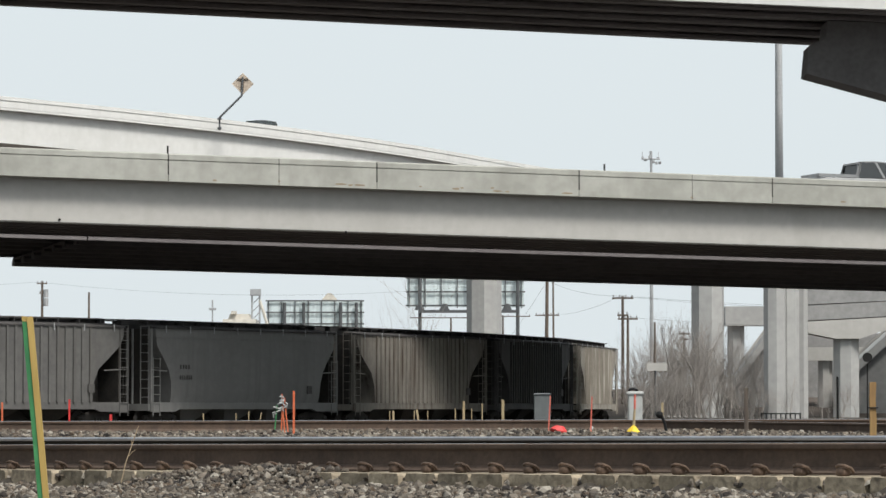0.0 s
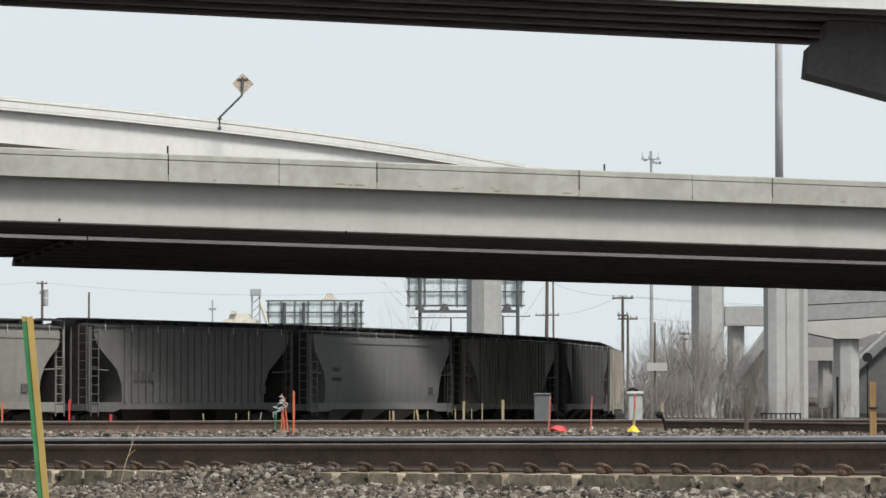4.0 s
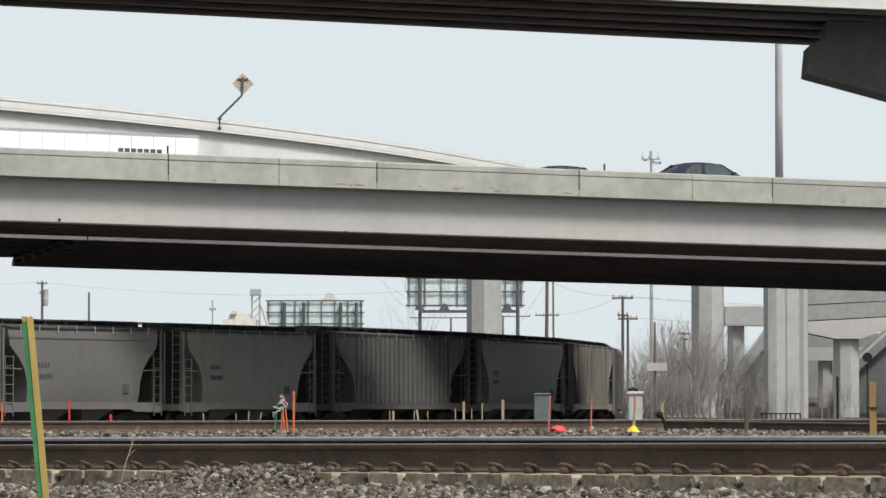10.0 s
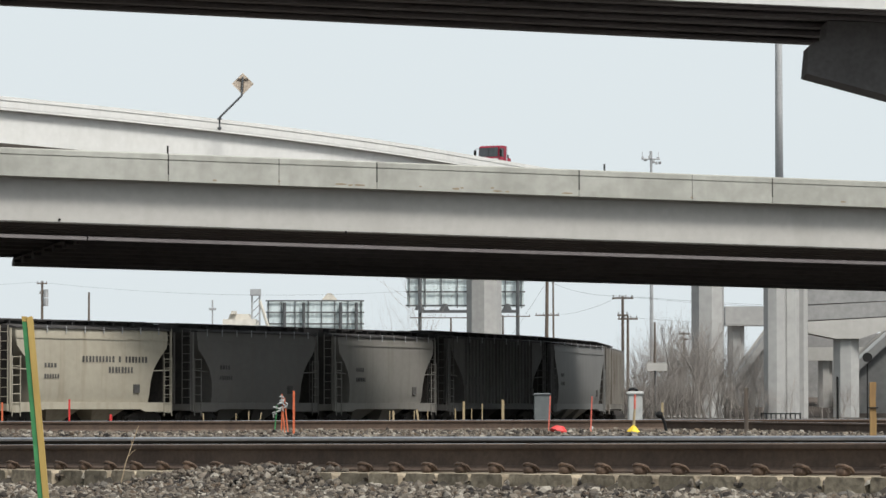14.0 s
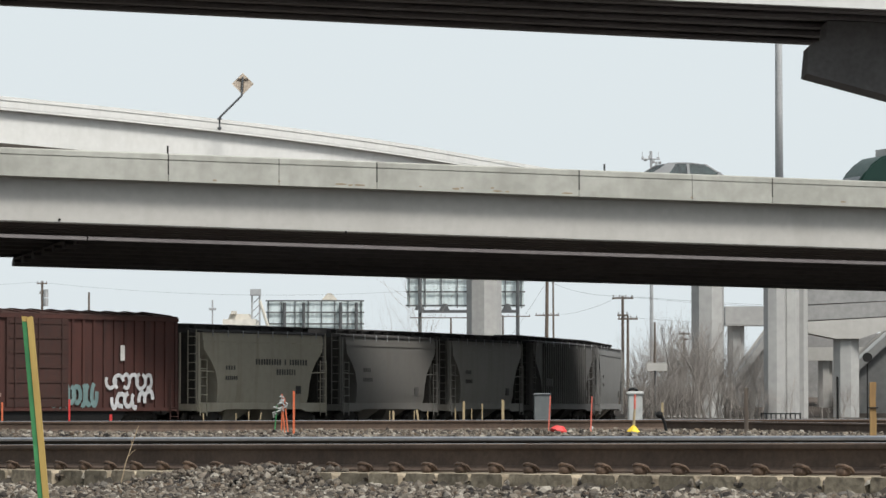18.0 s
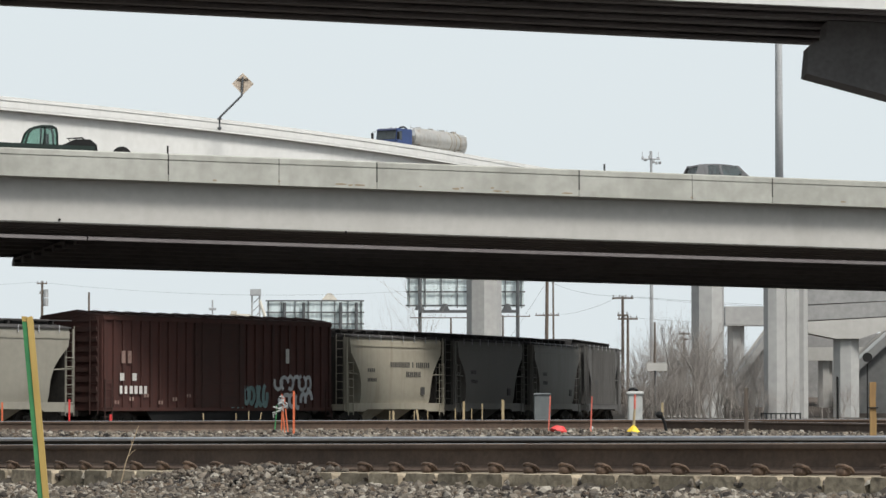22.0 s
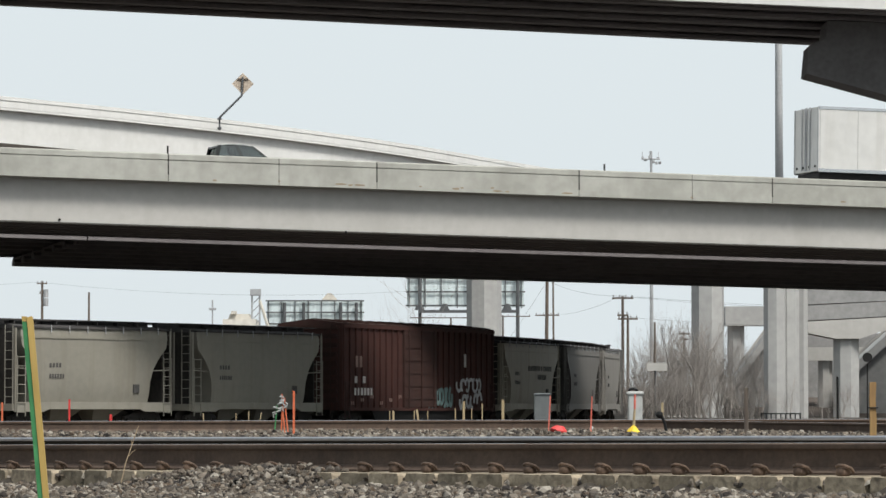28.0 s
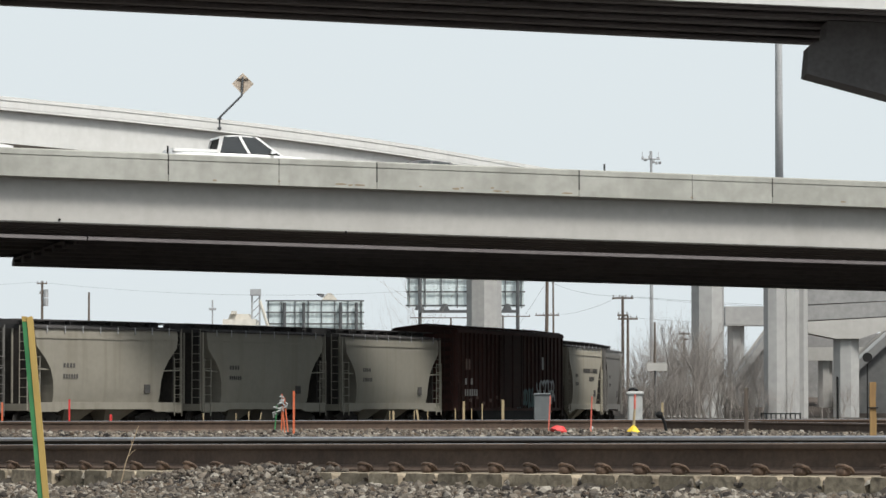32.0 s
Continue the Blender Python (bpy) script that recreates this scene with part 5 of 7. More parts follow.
STAKES = [
    (-7.52, 74, 0.46, -0.30, 0.05, "red", 0.0), (-8.31, 92, 0.13, -0.30, 0.09, "red", 0.0), (-5.97, 92, 0.16, -0.3, 0.03, "wood", 4.0), (-5.18, 92, 0.16, -0.3, 0.03, "wood", 0.0),
    (-4.86, 92, 0.22, -0.3, 0.03, "wood", 0.0), (-4.64, 92, 0.19, -0.3, 0.03, "wood", -12.0), (-3.26, 71, 0.34, -0.30, 0.035, "green", -5.0), (-3.13, 71, 0.48, -0.30, 0.035, "orange", -3.0),
    (-3.05, 71, 0.56, -0.30, 0.035, "orange", 4.0), (-2.99, 71.2, 0.49, -0.30, 0.035, "orange", 6.0), (-2.84, 70, 0.61, -0.30, 0.055, "orange", 0.0), (-1.33, 92, 0.22, -0.3, 0.03, "wood", 0.0),
    (-1.24, 92, 0.22, -0.3, 0.07, "wood", 0.0), (-0.72, 92, 0.22, -0.3, 0.03, "wood", 0.0), (-0.57, 92, 0.26, -0.3, 0.07, "wood", 9.0), (-0.38, 92, 0.22, -0.3, 0.03, "wood", 0.0),
    (0.31, 92, 0.28, -0.3, 0.04, "wood", 0.0), (0.52, 92, 0.46, -0.3, 0.08, "wood", 0.0), (0.72, 92, 0.28, -0.3, 0.03, "wood", 0.0), (0.98, 92, 0.40, -0.3, 0.04, "wood", 0.0),
    (1.50, 92, 0.50, -0.3, 0.10, "wood", 0.0), (2.06, 72, 0.53, -0.30, 0.035, "pink", -3.0), (2.89, 72, 0.51, -0.30, 0.035, "pink", -2.0), (5.49, 92, 0.42, -0.3, 0.08, "wood", 0.0), (-11.03, 92, 0.43, -0.3, 0.06, "orange", 0.0),
]
PINKP = mat("faded_red_paint", (0.50, 0.10, 0.07), (0.62, 0.18, 0.13), 0.6, fine=9, coarse=3, bump=0.1)
PAINT = {"wood": None, "red": REDP, "green": GREENP, "orange": ORANGEP, "pink": PINKP}
for x, y, z1, z0, w, paint, lean in STAKES:
    h, w = z1 - z0, w * 0.72
    label = "bare wooden survey stake in the gravel" if paint == "wood" else f"wooden survey stake painted {'faded red' if paint == 'pink' else paint}"
    t = thing("survey_stake", label, "survey stake", "survey stakes", m=pose(x, y, z0, 0, -lean, 0))
    split = h * (0.35 if paint == "red" else 0.0)
    if paint == "wood" or split:
        bm = B()
        prism(bm, [(-w / 2, -0.1), (w / 2, -0.1), (w / 2, split or h - 0.01), (-w / 2, split or h)], -0.012, 0.012)
        part("lath", bm, LATH, t)
    if paint != "wood":
        bm = B()
        prism(bm, [(-w / 2, split - (0 if split else 0.1)), (w / 2, split - (0 if split else 0.1)), (w / 2, h - 0.01), (-w / 2, h)], -0.012, 0.012)
        part("painted_lath", bm, PAINT[paint], t)
    if x in (-3.26, -3.13, -3.05, -2.99):
        bm = B()
        rng = random.Random(int(x * 100))
        for k in range(3):
            z = h - 0.03 - 0.07 * k
            tube(bm, [(0, -0.02, z), (rng.uniform(-0.09, 0.09), -0.03, z - rng.uniform(0, 0.04)), (rng.uniform(-0.15, 0.15), -0.02, z - rng.uniform(0.02, 0.1))], 0.011, 5)
        part("ribbon", bm, WHITEP, t, "pale flagging ribbon")

for x, y, z1, r, label, m_ in ((5.77, 70, 0.66, 0.037, "rough grey wooden post beside the track", GREYWOOD), (7.01, 60, 0.70, 0.052, "squared yellow-brown wooden post", OCHREWOOD)):
    bm = B()
    loft(bm, [[(x + dx + s * r * a, y + b * r, z) for a, b in ((-1, -1), (1, -1), (1, 1), (-1, 1))] for z, s, dx in ((-0.4, 1, 0.0), (0.1, 1.03, 0.008), (0.4, 0.95, -0.004), (z1 - 0.02, 1.0, 0.006), (z1, 0.8, 0.008))])
    solid("wooden_post", bm, m_, label, "post", "wooden posts")
bm = B()
box(bm, 6.93, 7.09, 59.92, 59.946, 0.27, 0.29)
solid("strap", bm, BLACK, "dark band round a wooden post", "strap")

# trackside cabinets
t = thing("signal_cabinet", "white enamelled trackside cabinet with an overhanging lid", "cabinet", "trackside cabinets", m=pose(6.01, 115, -0.33))
bm = B()
box(bm, -0.22, 0.22, -0.2, 0.2, 0.0, 1.05)
bmesh.ops.bevel(bm, geom=bm.edges[:], offset=0.015, segments=1, affect="EDGES")
part("body", bm, WHITEP, t)
bm = B()
loft(bm, [[(-a, -b, z), (a, -b, z), (a, b, z), (-a, b, z)] for z, a, b in ((1.052, 0.27, 0.25), (1.10, 0.27, 0.25), (1.14, 0.2, 0.18))])
part("lid", bm, WHITEP, t)
bm = B()
box(bm, -0.19, 0.19, -0.212, -0.201, 0.08, 1.0)
door = part("door", bm, WHITEP, t)
bm = B()
box(bm, 0.12, 0.145, -0.23, -0.213, 0.5, 0.62)
part("handle", bm, GALV, door)
bm = B()
tube(bm, [(-0.2, -0.02, 1.145), (-0.17, -0.03, 1.2), (-0.05, -0.03, 1.22), (0.05, 0.0, 1.18), (0.08, 0.0, 1.14)], 0.045, 6)
part("cable", bm, BLACK, t, "coil of black cable")
t = thing("signal_cabinet", "plain grey trackside cabinet with a flat lid", "cabinet", "trackside cabinets", m=pose(2.7, 100, -0.33))
bm = B()
box(bm, -0.22, 0.22, -0.2, 0.2, 0.0, 0.98)
bmesh.ops.bevel(bm, geom=bm.edges[:], offset=0.015, segments=1, affect="EDGES")
part("body", bm, GREYBOX, t)
bm = B()
loft(bm, [[(-a, -b, z), (a, -b, z), (a, b, z), (-a, b, z)] for z, a, b in ((0.982, 0.25, 0.23), (1.0, 0.25, 0.23), (1.02, 0.18, 0.16))])
part("lid", bm, GREYBOX, t)

# shovel with a yellow blade, and red bag
t = thing("shovel", "yellow-bladed shovel standing in the gravel", "shovel", m=pose(3.61, 69.6, -0.24))
bm = B()
tube(bm, [(0.0, 0, 0.16), (0.01, 0, 0.36), (0.02, 0, 0.5)], [0.03, 0.024, 0.02], 8)
part("handle", bm, LATH, t, smooth=True)
bm = B()
tube(bm, [(0.02, 0, 0.501), (0.025, 0.0, 0.78)], [0.022, 0.02], 8)
part("grip", bm, PINKP, t, "faded red grip", smooth=True)
bm = B()
loft(bm, [[(-0.18, -0.03, -0.06), (-0.03, -0.10, -0.06), (0.16, -0.03, -0.06), (0.16, 0.05, -0.06), (-0.18, 0.05, -0.06)], [(-0.16, -0.03, 0.05), (-0.03, -0.10, 0.09), (0.13, -0.03, 0.05), (0.13, 0.05, 0.05), (-0.16, 0.05, 0.05)], [(-0.05, -0.01, 0.17), (-0.01, -0.04, 0.20), (0.04, -0.01, 0.17), (0.04, 0.03, 0.17), (-0.05, 0.03, 0.17)]])
part("blade", bm, YELLOWP, t)
bm = B()
bmesh.ops.create_icosphere(bm, subdivisions=3, radius=0.14)
for v in bm.verts:
    n_ = noise.noise(v.co * 9)
    v.co = Vector((v.co.x * 1.15, v.co.y, max(-0.07, v.co.z * 0.62))) * (1 + 0.3 * n_)
    v.co.x += 0.25 * max(0, -v.co.z)
solid("plastic_bag", bm, REDP, "crumpled red plastic bag on the gravel", "bag", m=pose(2.2, 69.8, -0.14), smooth=True)
rng = random.Random(9)
for x, y, z, r in ((-0.33, 71, -0.24, 0.05), (-0.18, 71, -0.24, 0.045), (2.13, 70.8, -0.25, 0.035), (2.95, 73, -0.12, 0.04), (-0.25, 71.1, -0.24, 0.04), (-4.9, 70.5, -0.22, 0.04)):
    bm = B()
    bmesh.ops.create_icosphere(bm, subdivisions=2, radius=r)
    for v in bm.verts:
        v.co *= 1 + 0.45 * noise.noise(v.co * 40 + Vector((x, 0, 0)))
    solid("litter", bm, WHITEP, "scrap of crumpled white litter on gravel", "litter", "litter scraps", m=pose(x, y, z))
# heap of old ties and spoil by the second track
for i, (x, y, z, l, a) in enumerate(((-4.3, 76.5, -0.08, 1.1, 8), (-4.0, 76.8, -0.14, 0.9, -6), (4.15, 72.5, -0.2, 0.6, 20))):
    bm = B()
    box(bm, -l / 2, l / 2, -0.1, 0.1, -0.06, 0.06)
    bmesh.ops.bevel(bm, geom=bm.edges[:], offset=0.02, segments=1, affect="EDGES")
    solid("timber_offcut", bm, GREYWOOD, "short weathered timber lying on the ballast", "timber", "timber offcuts", m=pose(x, y, z, 0, 3, a))
# dark switch lamp head and round signal back
bm = B()
tube(bm, [(4.40, 72, -0.30), (4.34, 72, -0.02), (4.26, 72, 0.17)], [0.03, 0.03, 0.035], 6)
bmesh.ops.create_icosphere(bm, subdivisions=2, radius=0.075, matrix=Matrix.Translation((4.24, 72, 0.15)))
solid("switch_stand", bm, BLACK, "small black track switch stand with a round head", "switch stand")
t = thing("railway_signal", "black railway signal with a round backing plate", "signal")
bm = B()
tube(bm, [(17.32, 150, -0.33), (17.32, 150, 2.1)], 0.028, 8)
part("mast", bm, BLACK, t)
bm = B()
tube(bm, [(17.32, 149.9, 2.36), (17.32, 149.96, 2.36)], 0.2, 18)
part("target", bm, RUBBER, t)
bm = B()
box(bm, 17.22, 17.42, 149.97, 150.3, 2.2, 2.5)
part("lamp_case", bm, BLACK, t)
bm = B()
tube(bm, [(16.1, 150, -0.33), (16.1, 150, 1.58)], 0.045, 8)
solid("signal_post", bm, BLACK, "thin dark steel post by the tracks", "post")
t = thing("road_sign", "blank grey sign board on a dark post, seen from behind", "sign board")
bm = B()
box(bm, 12.74, 14.02, 229.9, 229.96, 2.65, 3.14)
part("sign_panel", bm, CONC, t)
bm = B()
tube(bm, [(13.3, 230.05, -0.33), (13.3, 230.05, 3.1)], 0.06, 6)
part("post", bm, BFRAME, t)
# dry weed stalk by the near rail
STRAW = mat("dry_straw", (0.30, 0.22, 0.14), (0.40, 0.31, 0.2), 0.9, fine=20)
t = thing("dry_weed", "dry bent weed stalk beside the rail", "weed", m=pose(-2.1, 24.0, -0.17))
bm = B()
tube(bm, [(0, 0, -0.05), (0.03, 0, 0.08), (0.075, 0, 0.21), (0.105, 0, 0.30), (0.115, 0, 0.32)], [0.004, 0.0035, 0.003, 0.002, 0.0015], 5)
part("stalk", bm, STRAW, t)
for pts in ([(0.05, 0, 0.12), (0.07, 0, 0.15), (0.10, 0, 0.17)], [(0.07, 0, 0.2), (0.065, 0, 0.235)]):
    bm = B()
    tube(bm, pts, [0.002, 0.002, 0.0015], 5)
    part("twig", bm, STRAW, t)

# a pigeon that flies past below the overpass
FEATHER = mat("grey_feathers", (0.045, 0.045, 0.05), (0.09, 0.09, 0.095), 0.8, fine=30, coarse=6, bump=0.05)
bird = thing("pigeon", "dark grey pigeon in flight below the overpass", "bird")
bm = B()
tube(bm, [(-0.13, 0, 0.0), (-0.08, 0, 0.0), (0.02, 0, 0.0), (0.09, 0, 0.01), (0.13, 0, 0.025), (0.155, 0, 0.025), (0.175, 0, 0.02)], [0.015, 0.045, 0.06, 0.045, 0.032, 0.028, 0.008], 10)
part("body", bm, FEATHER, bird, smooth=True)
bm = B()
prism(bm, [(-0.12, -0.02), (-0.12, 0.02), (-0.24, 0.055), (-0.245, 0.0), (-0.24, -0.055)], -0.006, 0.004, axis="z")
part("tail", bm, FEATHER, bird)
WINGS = []
for s in (-1, 1):
    bm = B()
    loft(bm, [[(x0, s * y, z - 0.004), (x1, s * y, z - 0.004), (x1, s * y, z + 0.006), (x0, s * y, z + 0.006)] for x0, x1, y, z in ((-0.07, 0.08, 0.03, 0.0), (-0.09, 0.085, 0.12, 0.01), (-0.10, 0.06, 0.22, 0.0), (-0.13, -0.04, 0.32, -0.02))])
    WINGS.append((s, part("wing", bm, FEATHER, bird)))
# ---------------------------------------------------------------- road vehicles
def gloss(name, a, rough=0.3, metal=0.0):
    return mat(name, a, tuple(min(1, x * 1.12) for x in a), rough, metal, fine=3, coarse=0.5, bump=0.0, spec=0.3, c=tuple(x * 0.75 for x in a), cmix=0.25)


GLASS = mat("dark_window_glass", (0.035, 0.042, 0.045), (0.055, 0.065, 0.07), 0.08, fine=2, bump=0.0)
CABGLASS = mat("greenish_window_glass", (0.10, 0.17, 0.16), (0.14, 0.22, 0.20), 0.1, fine=2, bump=0.0)
CHROME = mat("bright_trim", (0.55, 0.56, 0.57), (0.65, 0.66, 0.67), 0.2, 0.9, bump=0.0)
LAMP_R = gloss("red_lamp_lens", (0.35, 0.02, 0.02), 0.2)
LAMP_W = gloss("clear_lamp_lens", (0.6, 0.6, 0.58), 0.15)
WHITE = gloss("white_vehicle_paint", (0.72, 0.72, 0.71))
PANEL = mat("white_trailer_panel", (0.74, 0.75, 0.74), (0.80, 0.81, 0.80), 0.45, fine=2, coarse=0.3, bump=0.02, c=(0.58, 0.57, 0.53), streak=2.0, cmix=0.4)
SILVERP = mat("silver_trailer_panel", (0.33, 0.33, 0.325), (0.385, 0.385, 0.38), 0.5, 0.1, fine=2, coarse=0.3, bump=0.02, c=(0.36, 0.36, 0.36), streak=2.0, cmix=0.4)


def road_wheel(parent, x, y, r, w=0.24):
    bm = B()
    tube(bm, [(0, -w / 2, 0), (0, -w / 2 + 0.03, 0), (0, w / 2 - 0.03, 0), (0, w / 2, 0)], [r * 0.93, r, r, r * 0.93], 16)
    wheel = part("wheel", bm, RUBBER, parent, m=pose(x, y, r))
    bm = B()
    s = math.copysign(1, y)
    tube(bm, [(0, s * (w / 2 + 0.001), 0), (0, s * (w / 2 + 0.012), 0)], [r * 0.62, r * 0.5], 12)
    part("rim", bm, GALV, wheel)


def see_through(name, tint, shine=0.14):
    """Thin tinted window glass."""
    m = bpy.data.materials.new(name)
    m.use_nodes = True
    n, l = m.node_tree.nodes, m.node_tree.links
    n.remove(n["Principled BSDF"])
    clear, gl, mx = n.new("ShaderNodeBsdfTransparent"), n.new("ShaderNodeBsdfGlossy"), n.new("ShaderNodeMixShader")
    clear.inputs["Color"].default_value = (*tint, 1)
    gl.inputs["Roughness"].default_value = 0.04
    mx.inputs[0].default_value = shine
    l.new(clear.outputs[0], mx.inputs[1])
    l.new(gl.outputs[0], mx.inputs[2])
    l.new(mx.outputs[0], n["Material Output"].inputs["Surface"])
    return m


PANE, PANE_DARK = see_through("tinted_car_glass", (0.46, 0.52, 0.51)), see_through("privacy_car_glass", (0.16, 0.18, 0.18))
SEATS = mat("dark_seat_cloth", (0.018, 0.018, 0.02), (0.03, 0.03, 0.032), 0.9)


def pane(bm, quad, thick):
    """A thin slab on four corners, pushed inwards by the vector thick."""
    loft(bm, [[Vector(p) for p in quad], [Vector(p) + Vector(thick) for p in quad]])


def car_body(paint, length, width, height, cabin, label, category, kind="sedan", trim=None, rack=False, dark=False):
    """Passenger car; x forward. cabin: lower rear, upper rear, upper front and lower front of the glasshouse, as shares of the length."""
    t = thing({"pickup": "pickup_truck", "van": "minivan"}.get(kind, "car"), label, category, "cars on the overpass")
    L, hw = length / 2, width / 2
    belt = height * (0.62 if kind not in ("pickup", "suv") else 0.58)
    sill = 0.24
    a, b, c, d = [x * length - L for x in cabin]
    # lower body: rounded in plan, crowned over bonnet and boot, drawn in below the belt
    bm = B()
    rings = []
    tail = 0.93 if kind == "sedan" else 1.0
    for f, wf, top in ((-1.0, 0.74, belt * 0.70 * tail), (-0.985, 0.84, belt * 0.90 * tail), (-0.93, 0.93, belt * 0.98 * tail), (-0.8, 0.98, belt * tail), (-0.55, 1.0, belt * (0.5 + 0.5 * tail)), (-0.2, 1.0, belt), (0.2, 1.0, belt * 0.985), (0.45, 0.99, belt * 0.96), (0.62, 0.97, belt * 0.93), (0.78, 0.94, belt * 0.88), (0.90, 0.88, belt * 0.80), (0.965, 0.80, belt * 0.70), (1.0, 0.64, belt * 0.52)):
        if kind == "pickup":
            top = belt if f < 0.3 else belt * (1.0 - 0.10 * (f - 0.3)) if f < 0.93 else belt * 0.8
        if kind in ("van", "suv"):
            top = belt if f < 0.35 else top
        w = hw * wf
        x = f * L
        rings.append([(x, -w * 0.90, sill), (x, w * 0.90, sill), (x, w * 0.99, sill + 0.12), (x, w, (sill + top) / 2), (x, w * 0.975, top * 0.93), (x, w * 0.93, top * 0.985), (x, w * 0.55, top + 0.02), (x, -w * 0.55, top + 0.02), (x, -w * 0.93, top * 0.985), (x, -w * 0.975, top * 0.93), (x, -w, (sill + top) / 2), (x, -w * 0.99, sill + 0.12)])
    loft(bm, rings)
    part("body", bm, paint, t, smooth=True)
    # roof: a thin crowned shell
    z0, z1 = belt - 0.03, height
    lo, hi = hw * 0.90, hw * 0.79
    bm = B()
    rings = []
    for k in range(9):
        u = k / 8
        x = b - 0.08 + (c - b + 0.18) * u
        z = z1 - 0.085 * abs(2 * u - 1) ** 2.6
        h = hi * (1 - 0.05 * abs(2 * u - 1) ** 3)
        rings.append([(x, -h, z - 0.075), (x, h, z - 0.075), (x, h * 1.01, z - 0.05), (x, h * 0.94, z - 0.015), (x, h * 0.6, z), (x, -h * 0.6, z), (x, -h * 0.94, z - 0.015), (x, -h * 1.01, z - 0.05)])
    loft(bm, rings)
    part("roof", bm, paint, t, smooth=True)
    zr = z1 - 0.10
    glass = PANE_DARK if dark else PANE
    m0, m1 = a + (d - a) * 0.5, b + (c - b) * 0.52       # the middle pillar
    r0, r1 = a + (d - a) * 0.20, b + (c - b) * 0.14
    if kind == "pickup":
        r0, r1 = a, b
    for s in (-1, 1):
        for x0, x1, x2, x3 in ((r0, m0, m1, r1), (m0, d, c, m1)):
            bm = B()
            pane(bm, [(x0, s * lo * 0.985, z0), (x1, s * lo * 0.985, z0), (x2, s * hi * 0.985, zr + 0.03), (x3, s * hi * 0.985, zr + 0.03)], (0, -s * 0.008, 0))
            part("side_window", bm, glass, t, "tinted window glass").visible_shadow = False
        for x0, x1, wd in ((r0, r1, 0.075), (m0, m1, 0.06), (d, c, 0.065), (a, b, 0.07)):
            bm = B()
            loft(bm, [[(x - wd, s * y, z), (x + wd, s * y, z), (x + wd, s * (y - 0.04), z), (x - wd, s * (y - 0.04), z)] for x, y, z in ((x0, lo, z0), ((x0 + x1) / 2, (lo + hi) / 2 + 0.012, (z0 + zr) / 2), (x1, hi * 1.0, zr + 0.04))])
            part("pillar", bm, paint, t, smooth=True)
        if kind != "pickup":                              # the rear quarter behind the last side window
            bm = B()
            xm, xn = a + (r0 - a) * (1.0 if kind == "sedan" else 0.4), b + (r1 - b) * (1.0 if kind == "sedan" else 0.4)
            pane(bm, [(a, s * lo * 0.99, z0), (max(xm, a + 0.06), s * lo * 0.99, z0), (max(xn, b + 0.05), s * hi * 0.99, zr + 0.03), (b, s * hi * 0.99, zr + 0.03)], (0, -s * 0.02, 0))
            part("quarter_panel", bm, paint, t)
            if kind != "sedan":
                bm = B()
                pane(bm, [(a + 0.08, s * lo * 0.98, z0), (r0, s * lo * 0.98, z0), (r1, s * hi * 0.98, zr + 0.03), (b + 0.06, s * hi * 0.98, zr + 0.03)], (0, -s * 0.008, 0))
                part("side_window", bm, glass, t, "tinted window glass").visible_shadow = False
        bm = B()
        prism(bm, [(d - 0.50, z0 + 0.05), (d - 0.32, z0 + 0.06), (d - 0.34, z0 + 0.19), (d - 0.46, z0 + 0.19)], min(s * lo, s * (lo + 0.2)), max(s * lo, s * (lo + 0.2)))
        part("mirror", bm, paint, t)
        for x in (-L * 0.58, L * 0.62):
            road_wheel(t, x, s * (hw - 0.13), 0.33 if kind != "pickup" else 0.39)
        bm = B()
        box(bm, -L * 0.995, -L * 0.95, s * hw * 0.66 - 0.12, s * hw * 0.66 + 0.12, belt * 0.68, belt * 0.86)
        part("tail_lamp", bm, LAMP_R, t)
        bm = B()
        box(bm, L * 0.93, L * 0.985, s * hw * 0.56 - 0.14, s * hw * 0.56 + 0.14, belt * 0.56, belt * 0.68)
        part("headlamp", bm, LAMP_W, t)
        bm = B()
        tube(bm, [(a + 0.1, s * (lo + 0.012), z0 + 0.03), (d - 0.1, s * (lo + 0.012), z0 + 0.03)], 0.012, 5)
        part("belt_trim", bm, CHROME if kind == "sedan" else BLACK, t)
        if rack:
            bm = B()
            tube(bm, [(b + 0.1, s * hi * 0.9, z1 - 0.04), (b + 0.2, s * hi * 0.9, z1 + 0.05), (c - 0.4, s * hi * 0.9, z1 + 0.05), (c - 0.3, s * hi * 0.9, z1 - 0.02)], 0.022, 5)
            part("roof_rack", bm, BLACK, t)
    if rack:
        for f in (0.22, 0.62):
            bm = B()
            tube(bm, [(b + (c - b) * f, -hi * 0.95, z1 + 0.06), (b + (c - b) * f, hi * 0.95, z1 + 0.06)], 0.022, 5)
            part("rack_bar", bm, BLACK, t)
    for name, x0, x1, dx in (("windscreen", d, c, -0.012), ("rear_window", a, b, 0.012)):
        bm = B()
        pane(bm, [(x0, -lo * 0.93, z0), (x0, lo * 0.93, z0), (x1, hi * 0.95, zr + 0.03), (x1, -hi * 0.95, zr + 0.03)], (dx, 0, 0))
        part(name, bm, glass, t, "tinted window glass").visible_shadow = False
    front = (b + c) / 2 + 0.25
    for x, w in ((front, 0.46),) if kind == "pickup" else ((front, 0.46), (front - 0.95, 0.55)):
        for s in (-1, 1):
            bm = B()
